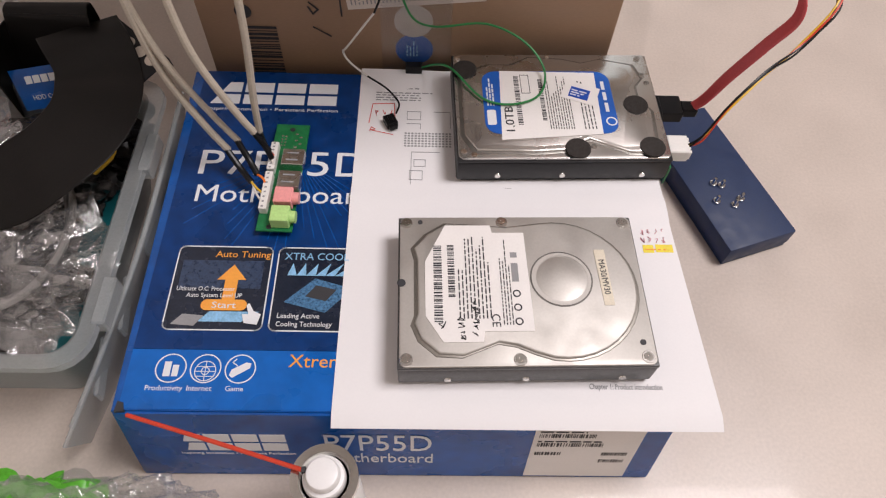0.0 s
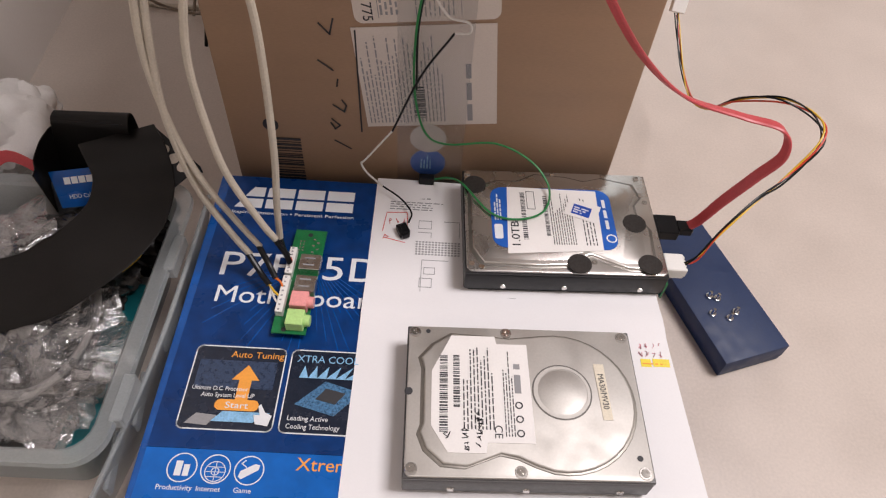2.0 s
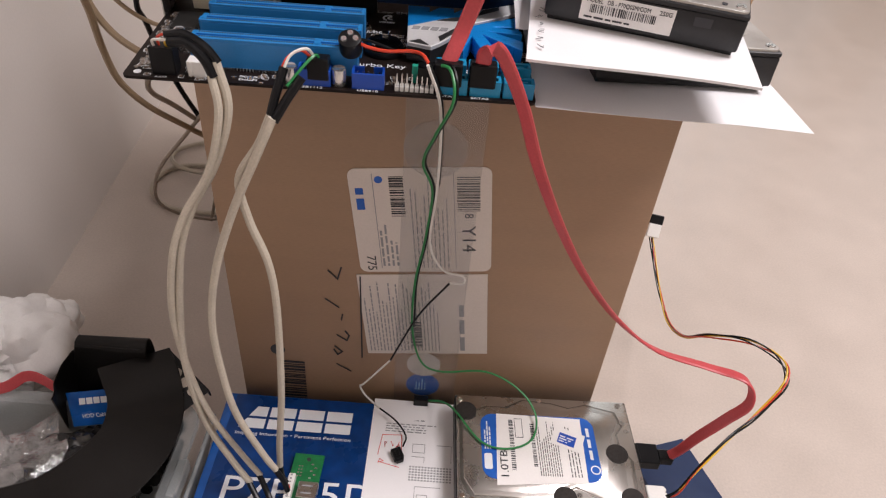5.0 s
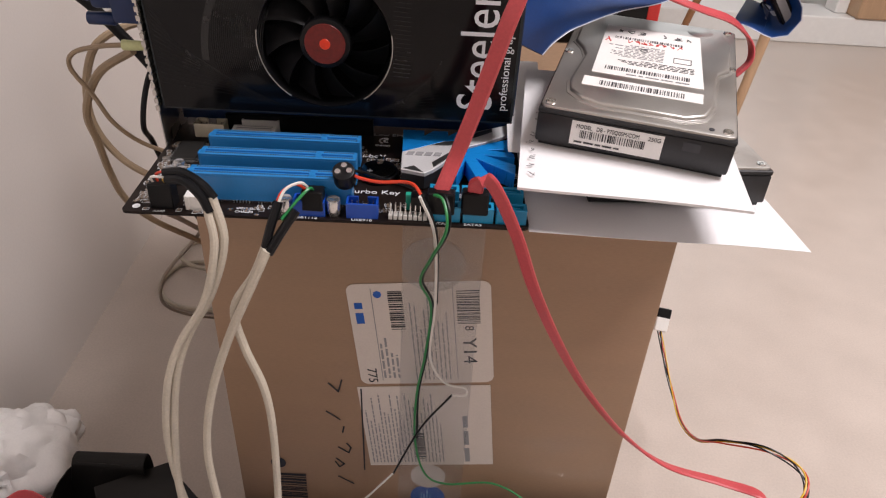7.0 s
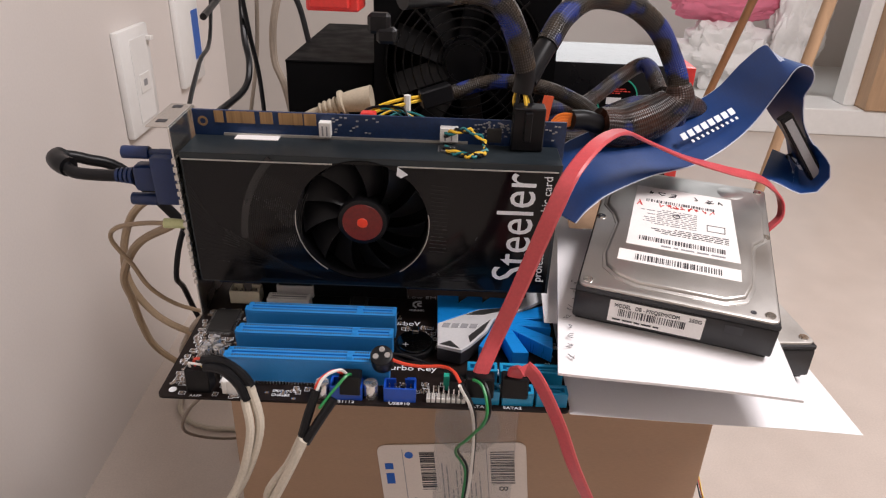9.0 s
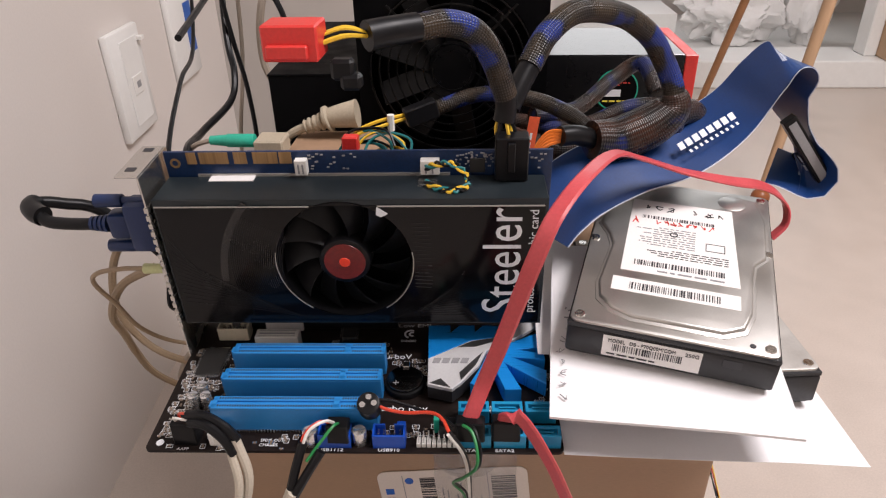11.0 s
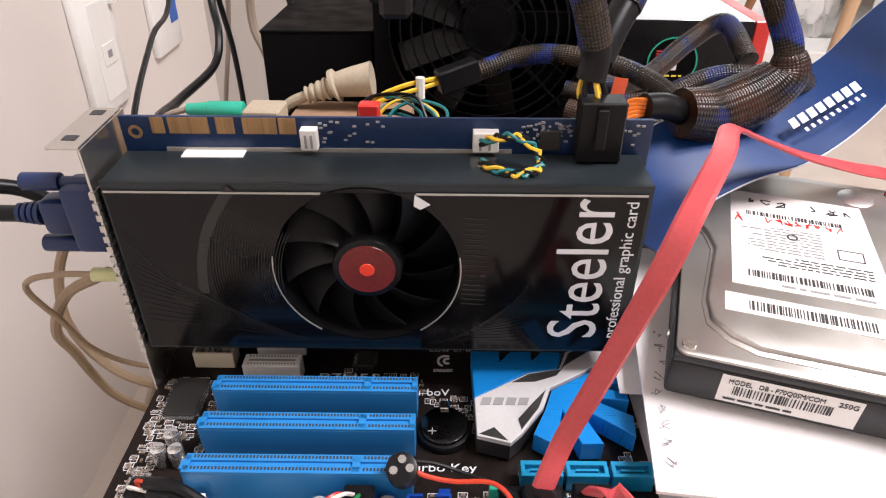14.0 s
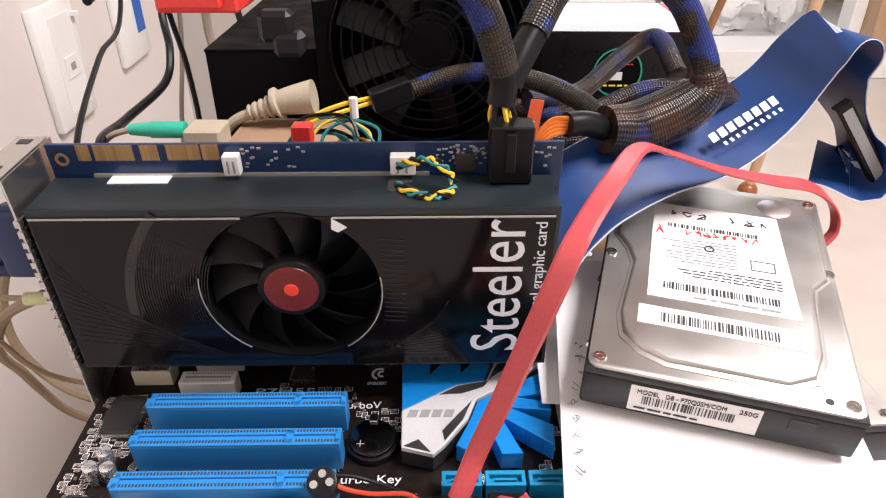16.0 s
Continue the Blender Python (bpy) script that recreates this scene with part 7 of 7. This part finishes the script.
for k, (pts, r, mm, lab) in enumerate((
    ([(-0.215, 0.42, 0.640), (-0.180, 0.30, 0.530), (-0.158, 0.21, 0.516), (-0.136, 0.12, 0.489), (-0.120, 0.09, 0.46)], 0.0018, BLACKPL, "thin black cord hanging by the wall"),
    ([(-0.160, 0.34, 0.600), (-0.149, 0.30, 0.530), (-0.138, 0.275, 0.505), (-0.136, 0.250, 0.487), (-0.138, 0.185, 0.482), (-0.123, 0.120, 0.489), (-0.110, 0.100, 0.46)], 0.0030, BLACKPL, "black cord bent behind the graphics card"),
    ([(-0.152, 0.30, 0.600), (-0.144, 0.300, 0.530), (-0.137, 0.300, 0.477), (-0.138, 0.300, 0.400), (-0.15, 0.28, 0.2), (-0.19, 0.27, 0.003)], 0.0022, BLACKPL, "black cord hanging straight to the floor"),
    ([(-0.135, 0.31, 0.600), (-0.139, 0.310, 0.530), (-0.144, 0.310, 0.492), (-0.159, 0.310, 0.400), (-0.17, 0.33, 0.2), (-0.22, 0.33, 0.003)], 0.0020, GREYCABLE, "grey cord hanging straight to the floor"),
    ([(-0.120, 0.44, 0.620), (-0.144, 0.40, 0.546), (-0.152, 0.40, 0.487), (-0.139, 0.40, 0.440), (-0.130, 0.42, 0.3), (-0.16, 0.42, 0.004)], 0.0042, GREYCABLE, "thick grey cord behind the power supply"),
    ([(-0.1300, 0.160, 0.560), (-0.150, 0.30, 0.575), (-0.120, 0.30, 0.590), (-0.095, 0.29, 0.560), (-0.082, 0.28, 0.520)], 0.0026, BLACKPL, "black cord looping over the metal box"),
    ([(-0.105, 0.085, 0.468), (-0.1416, 0.060, 0.4573), (-0.160, 0.060, 0.4355), (-0.1668, 0.060, 0.4013), (-0.1566, 0.060, 0.3749), (-0.135, 0.060, 0.3576), (-0.100, 0.075, 0.335), (-0.082, 0.10, 0.31)], 0.0026, TANCABLE, "tan cord hanging beside the carton"),
    ([(-0.104, 0.012, 0.463), (-0.132, 0.02, 0.445), (-0.151, 0.03, 0.416), (-0.159, 0.048, 0.387), (-0.167, 0.067, 0.355), (-0.17, 0.085, 0.322), (-0.161, 0.103, 0.293), (-0.143, 0.122, 0.267), (-0.135, 0.14, 0.248)], 0.0026, TANCABLE, "brown cord sagging from the plugs to the carton's side"),
    ([(-0.100, 0.16, 0.462), (-0.125, 0.14, 0.448), (-0.145, 0.115, 0.415), (-0.151, 0.1, 0.38), (-0.154, 0.115, 0.358), (-0.153, 0.13, 0.322), (-0.148, 0.145, 0.285), (-0.143, 0.16, 0.254)], 0.0022, BLACKPL, "black cord crossing behind the carton's edge"),
    ([(-0.085, 0.05, 0.392), (-0.118, 0.058, 0.368), (-0.14, 0.07, 0.334), (-0.149, 0.09, 0.312), (-0.143, 0.11, 0.292), (-0.133, 0.13, 0.268)], 0.0022, GREYCABLE, "grey cord curling behind the carton's edge"),
    ([(-0.090, 0.46, 0.004), (-0.200, 0.46, 0.004), (-0.300, 0.455, 0.004), (-0.325, 0.410, 0.004), (-0.305, 0.365, 0.004), (-0.250, 0.345, 0.004), (-0.100, 0.36, 0.004)], 0.0034, CREAM, "cream cord coiled on the floor"),
    ([(-0.090, 0.43, 0.010), (-0.180, 0.44, 0.012), (-0.260, 0.43, 0.011), (-0.310, 0.450, 0.011), (-0.318, 0.500, 0.006), (-0.250, 0.54, 0.004), (-0.10, 0.56, 0.004)], 0.0034, CREAM, "cream cord coiled on the floor"),
    ([(-0.085, 0.12, 0.33), (-0.140, 0.13, 0.26), (-0.200, 0.17, 0.18), (-0.240, 0.25, 0.08), (-0.210, 0.33, 0.006), (-0.12, 0.38, 0.005)], 0.0018, GREYCABLE, "grey cord trailing down to the floor"),
)):
    c = thing("mains_cable", pose(0, 0, 0), lab, "cable", "loose cords")
    part("cord", add_tube(B(), pts, r, 8), mm, c)


def wall_plate(y0, z0, w, h, label, blue=False):
    c = thing("wall_socket", WESTWALL, label, "wall socket")
    b = B()
    add_box(b, 0, 0.0100, y0, y0 + w, z0, z0 + h, 0.0030, seg=2)
    part("plate", b, PVC, c)
    if blue:
        part("blue_film", add_box(B(), 0.0100, 0.0108, y0 + w * 0.62, y0 + w * 0.92, z0 + h * 0.25, z0 + h * 0.80), BLUEINK, c, "blue protective film")
    else:
        part("insert", add_box(B(), 0.0098, 0.0112, y0 + w * 0.30, y0 + w * 0.85, z0 + h * 0.10, z0 + h * 0.90, 0.0005), PVC, c)
        s = part("socket", add_box(B(), 0.0110, 0.0126, y0 + w * 0.42, y0 + w * 0.74, z0 + h * 0.38, z0 + h * 0.56, 0.0006), WHITEPL, c)
        part("socket_hole", add_box(B(), 0.0124, 0.0129, y0 + w * 0.52, y0 + w * 0.64, z0 + h * 0.44, z0 + h * 0.50), GREYINK, s)
        part("hook", add_box(B(), 0.0090, 0.0180, y0 + w * 0.85, y0 + w * 0.95, z0 + h * 0.84, z0 + h * 0.88, 0.0006), WHITEPL, c)


wall_plate(0.510, 0.347, 0.103, 0.139, "white wall socket plate with an antenna socket")
wall_plate(0.738, 0.362, 0.112, 0.143, "white wall plate with a strip of blue film", True)

# wooden stand legs on the floor
stand = thing("wooden_stand", pose(0, 0, 0), "slender wooden stand legs with ball feet on the floor", "stand")
for (x, y), top in (((0.729, 1.72), (0.860, 1.66, 0.62)), ((0.689, 1.07), (0.760, 1.10, 0.55))):
    part("leg", add_tube(B(), [(x, y, 0.02), top], lambda t: 0.010 + 0.003 * t, 14), WOOD if y > 1.5 else WOODTRIM, stand)
    b = B()
    bmesh.ops.create_uvsphere(b, u_segments=20, v_segments=12, radius=0.020, matrix=pose(x, y, 0.018))
    part("ball_foot", b, mat("red_brown_wood", (0.28, 0.09, 0.03), 0.3, var=0.2), stand)
part("rail", add_tube(B(), [(0.860, 1.66, 0.61), (0.760, 1.10, 0.545)], 0.012, 12), WOODTRIM, stand)


# ---- crumpled bags ----
def crumple(bm, c, r, seed, amp=0.25, freq=3.0, sub=5, floor=None, fine=0.06):
    vs = bmesh.ops.create_icosphere(bm, subdivisions=sub, radius=1.0)["verts"]
    o = Vector((seed * 7.3, seed * 3.1, seed * 5.7))
    for v in vs:
        d = v.co.normalized()
        n = 1.2 * noise.noise(d * freq * 0.6 + o) + abs(noise.noise(d * freq + o)) + 0.5 * abs(noise.noise(d * freq * 2.1 + o)) + fine * abs(noise.noise(d * freq * 4.3 + o)) - 0.5
        p = d * (1 + amp * n)
        v.co = (c[0] + p.x * r[0], c[1] + p.y * r[1], c[2] + p.z * r[2])
        if floor is not None and v.co.z < floor:
            v.co.z = floor
    return bm


def bag(name, c, r, seed, material, label, **kw):
    return tagged(part(name, crumple(B(), c, r, seed, **kw), material), label, "bag")


# balcony things beyond the door
bag("shopping_bag", (1.05, 2.55, 0.36), (0.22, 0.12, 0.09), 3, PINKBAG, "pink patterned shopping bag on the balcony", amp=0.15)
bag("plastic_bag", (1.05, 2.50, 0.16), (0.20, 0.12, 0.14), 5, WHITEBAG, "white plastic bag on the balcony floor", amp=0.35, floor=0.03)
bag("plastic_bag", (1.32, 2.48, 0.28), (0.11, 0.10, 0.25), 6, WHITEBAG, "white plastic bag with faint print on the balcony", amp=0.3, floor=0.03)
plain_box("storage_crate", pose(0.62, 2.45, 0.03), 0.40, 0.30, 0.12, PVC, "white storage crate on the balcony floor", category="crate")

# ---- storage tub on the wall side ----
def tub():
    c = thing("plastic_tub", pose(-0.2350, -0.1500, 0, 0, 0, 0), "translucent plastic tub full of cables and bags", "storage tub")
    h = 0.092
    loops = [(rounded(-0.098, 0.098, -0.092, 0.092, 0.014), 0.0005), (rounded(-0.124, 0.124, -0.106, 0.106, 0.018), h), (rounded(-0.134, 0.134, -0.114, 0.114, 0.022), h + 0.001), (rounded(-0.1345, 0.1345, -0.1145, 0.1145, 0.022), h - 0.004),
             (rounded(-0.1325, 0.1325, -0.1125, 0.1125, 0.021), h - 0.004), (rounded(-0.132, 0.132, -0.112, 0.112, 0.021), h - 0.001), (rounded(-0.122, 0.122, -0.104, 0.104, 0.017), h - 0.002), (rounded(-0.096, 0.096, -0.090, 0.090, 0.013), 0.0030)]
    b = B()
    wall = [loops[0], loops[6], loops[1], loops[7]]
    out0, in1, out1, in0 = [[b.verts.new((px, py, z)) for px, py in q] for q, z in wall]
    n = len(out0)
    for k in range(n):
        j = (k + 1) % n
        b.faces.new((out0[k], out0[j], out1[j], out1[k]))
        b.faces.new((in0[k], in0[j], in1[j], in1[k]))
        b.faces.new((out1[k], out1[j], in1[j], in1[k]))
    b.faces.new(out0[::-1])
    b.faces.new(in0)
    part("body", b, TUBPL, c)
    b = B()
    rings = [[b.verts.new((px, py, z)) for px, py in q] for q, z in loops[1:6]]
    for p, q in zip(rings, rings[1:]):
        for k in range(n):
            b.faces.new((p[k], p[(k + 1) % n], q[(k + 1) % n], q[k]))
    part("rim", b, TUBPL, c, "turned-over translucent rim")
    for y in (-0.070, 0.045):
        part("clip_lug", add_box(B(), 0.130, 0.1385, y - 0.016, y + 0.016, h - 0.010, h + 0.0022, 0.0012), TUBPL, c, "translucent lid lug")
    part("corner_post", add_box(B(), 0.070, 0.0935, -0.085, 0.060, 0.0035, 0.030, 0.004, seg=2), TEALTUB, c, "teal folder edge")
    return c


tub()
lid = thing("tub_lid", Matrix.Identity(4), "translucent lid leaning between the tub and the blue box", "lid")
b = B()
LP = [(-0.102, -0.040, 0.050), (-0.1000, -0.100, 0.052), (-0.1030, -0.170, 0.046), (-0.1130, -0.230, 0.034), (-0.1270, -0.285, 0.018)]
LS = [(0.25, 0.05, 1), (0.25, 0.05, 1), (0.25, 0.05, 1), (0.28, 0.1, 1), (0.30, 0.2, 1)]
add_band(b, LP, LS, 0.070, 0.0024, 6)
part("panel", b, TUBPL, lid)
for k, (y, x, z) in enumerate(((-0.09, -0.0955, 0.0700), (-0.150, -0.0970, 0.0660), (-0.205, -0.1050, 0.0560), (-0.245, -0.1130, 0.0470))):
    part("rib", add_box(B(), -0.0016, 0.0016, -0.020, 0.020, -0.006, 0.006, 0.0012, m=pose(x, y, z, 0, 0, 8 * (k > 1))), TUBPL, lid)
part("rim", add_tube(B(), [(p[0] + 0.0085, p[1], p[2] + 0.034) for p in LP], 0.0018, 8), TUBPL, lid)

bag("clear_bag", (-0.195, -0.190, 0.064), (0.066, 0.052, 0.036), 11, CLEARFILM, "crumpled clear plastic bag of parts in the tub", amp=0.42, freq=3.4, floor=0.004, fine=0.55)
bag("clear_bag", (-0.245, -0.140, 0.066), (0.080, 0.072, 0.036), 12, CLEARFILM, "crumpled clear plastic bag in the tub", amp=0.42, freq=3.4, floor=0.004, fine=0.55)
bag("grey_bag", (-0.230, -0.175, 0.036), (0.080, 0.050, 0.026), 13, GREYFOIL, "dark grey antistatic bag under clear film in the tub", amp=0.35, freq=3, floor=0.004)
bag("grey_bag", (-0.200, -0.090, 0.050), (0.060, 0.042, 0.035), 17, GREYFOIL, "dark bag of small parts in the tub", amp=0.35, freq=3, floor=0.004)
coil = thing("coiled_cable", pose(0, 0, 0), "coil of pale translucent cable under film in the tub", "cable")
for k in range(2):
    part("loop", add_tube(B(), [(-0.190 + (0.040 + 0.004 * k) * math.cos(a), -0.160 + (0.052 + 0.003 * k) * math.sin(a), 0.070 + 0.004 * math.sin(a * 2 + k) + 0.003 * k) for a in [j * 0.42 - 1.6 for j in range(16)]], 0.0026, 8), PALECORD, coil)
for k, (x, y, z, r) in enumerate(((-0.262, -0.158, 0.072, 62), (-0.240, -0.150, 0.074, 70), (-0.216, -0.150, 0.076, 66))):
    pk = thing("parts_packet", pose(x, y, z, 8, -6, r), "small pale packet of parts under clear film", "packet", "packets in the tub")
    part("packet", add_box(B(), -0.030, 0.030, -0.0065, 0.0065, 0, 0.008, 0.002, seg=2), (PALECORD, GREYLABEL, BLUEINK)[k], pk)
bag("white_bag", (-0.296, 0.030, 0.064), (0.056, 0.055, 0.050), 14, WHITEBAG, "crumpled white plastic bag behind the tub", amp=0.28, freq=2.0, floor=0.002)
bag("green_wrapper", (-0.150, -0.330, 0.018), (0.040, 0.026, 0.014), 16, GREENBAG, "green wrapper on the floor inside clear film", amp=0.4, freq=3, floor=0.001)
bag("clear_bag", (-0.110, -0.335, 0.020), (0.075, 0.030, 0.018), 18, CLEARFILM, "flat clear plastic bag on the floor", amp=0.4, freq=4, floor=0.001)
strap = thing("red_strap", pose(0, 0, 0), "red plastic strap across the white bag", "strap")
part("strap", add_band(B(), [(-0.330, -0.050, 0.095), (-0.265, -0.045, 0.104), (-0.243, -0.034, 0.110), (-0.215, -0.040, 0.100)], [(0, 0.3, 1)] * 4, 0.010, 0.001), REDCABLE, strap)
hose = thing("yellow_lead", pose(0, 0, 0), "yellow and orange wires poking out of the tub", "wires")
part("wire", add_tube(B(), [(-0.140, -0.085, 0.070), (-0.127, -0.096, 0.090), (-0.127, -0.108, 0.090), (-0.140, -0.114, 0.080)], 0.0022, 8), YELLOWWIRE, hose)

# black ribbon cable, looped out of the tub
br = thing("black_ribbon_cable", pose(0, 0, 0), "wide black ribbon cable with blue tag looping from the tub", "cable")
bp = [(-0.190, -0.032, 0.030), (-0.186, -0.028, 0.080), (-0.178, -0.022, 0.126), (-0.177, -0.019, 0.137), (-0.177, -0.014, 0.1395), (-0.177, -0.009, 0.136), (-0.178, -0.006, 0.115), (-0.180, -0.006, 0.060)]
part("ribbon", add_band(B(), bp, [(1, 0.02, 0.02)] * 8, 0.058, 0.0012, 8), BLACKRIB, br, "upright black ribbon loop")
bp = [(-0.200, -0.014, 0.082), (-0.207, -0.018, 0.081), (-0.213, -0.027, 0.079), (-0.216, -0.040, 0.076), (-0.215, -0.052, 0.073)]
part("ribbon", add_band(B(), bp, [(0.12, 0, 1)] * 5, 0.100, 0.0012, 8), BLACKRIB, br, "folded black ribbon side")
bp = [(-0.158, -0.022, 0.128), (-0.140, -0.050, 0.123), (-0.131, -0.080, 0.119), (-0.137, -0.106, 0.116), (-0.160, -0.137, 0.110), (-0.192, -0.153, 0.104), (-0.240, -0.170, 0.092), (-0.300, -0.185, 0.075)]
bs = [(1, 0.0, -0.05), (0.97, -0.1, -0.1), (1, 0.05, -0.12), (0.93, -0.25, -0.15), (0.82, -0.55, -0.15), (0.62, -0.78, -0.15), (0.45, -0.88, -0.15), (0.35, -0.92, -0.15)]
line, across = smooth_line(bp, 8), smooth_line(bs, 8)
pleat = [p + Vector((0, 0, 0.0020 * math.sin(i * 0.46) * (0.6 + 0.4 * math.sin(i * 0.21)))) for i, p in enumerate(line)]
part("ribbon", add_band(B(), pleat, across, 0.056, 0.0012, 3), BLACKRIB, br, "sweeping pleated black ribbon")
tg = part("tag", add_box(B(), -0.017, 0.017, -0.0004, 0.0004, -0.015, 0.015), BLUESIDE, br, "blue printed tag", m=pose(-0.188, -0.052, 0.098, -25, -8, 6))
b = B()
for k in range(4):
    add_prism(b, [(-0.008 + k * 0.0058, 0.004), (-0.0032 + k * 0.0058, 0.004), (-0.0026 + k * 0.0058, 0.0095), (-0.0074 + k * 0.0058, 0.0095)], 0, 0.0003)
part("brand_shapes", b, WHITEINK, tg, m=pose(0, -0.0006, 0, 90))
lettering("tag_print", "HDD Cable", 0.0050, WHITEINK, tg, pose(-0.008, -0.0008, -0.0080, 90), 0.021)
brk = thing("slot_bracket", pose(-0.124, -0.034, 0.120, 10, 8, -38), "black metal bracket with three round holes in the tub", "bracket")
part("plate", add_box(B(), -0.026, 0.030, -0.014, 0.014, -0.0006, 0.0006, 0.0003), BLACKPL, brk)
part("edge_flange", add_box(B(), -0.026, 0.030, 0.0130, 0.0142, -0.008, 0.001, 0.0003), BLACKPL, brk)
for x in (-0.002, 0.010, 0.021):
    part("round_hole", add_cyl(B(), 0.0046, 0.0046, 0.0006, 0.0009, 20, m=pose(x, 0.005, 0)), mat("seen_through_hole", (0.42, 0.36, 0.30), 0.6), brk)
bag("cable_bundle", (-0.165, -0.060, 0.055), (0.045, 0.035, 0.028), 21, BLACKRIB, "dark bundle of cables under the black ribbon", amp=0.4, freq=3, floor=0.01)


# ---- spray can ----
def spray_can():
    c = thing("spray_can", pose(0.0395, -0.3215, 0), "small spray can with white cap and red straw", "spray can")
    part("can_body", add_cyl(B(), 0.0180, 0.0180, 0, 0.086, 36, bev=0.002), WHITEPL, c, "pale can body")
    b = B()
    add_ring(b, 0, 0, 0.0138, 0.0182, 0.084, 0.0895, 36)
    add_cyl(b, 0.0140, 0.0130, 0.083, 0.0860, 30)
    part("rim", b, CHROME, c, "bright steel rim")
    b = B()
    add_cyl(b, 0.0118, 0.0112, 0.085, 0.0930, 30, bev=0.001)
    add_cyl(b, 0.0095, 0.0086, 0.0925, 0.1000, 28, bev=0.0016)
    part("cap", b, SPEAKCAN, c, "white nozzle cap")
    part("nozzle_hole", add_box(B(), -0.0112, -0.0090, 0.001, 0.004, 0.0940, 0.0970), INK, c)
    part("straw", add_tube(B(), [(-0.0090, 0.0020, 0.0950), (-0.060, 0.0180, 0.0900), (-0.1130, 0.0340, 0.0855)], 0.0013, 8), REDWIRE, c, "thin red straw")


spray_can()
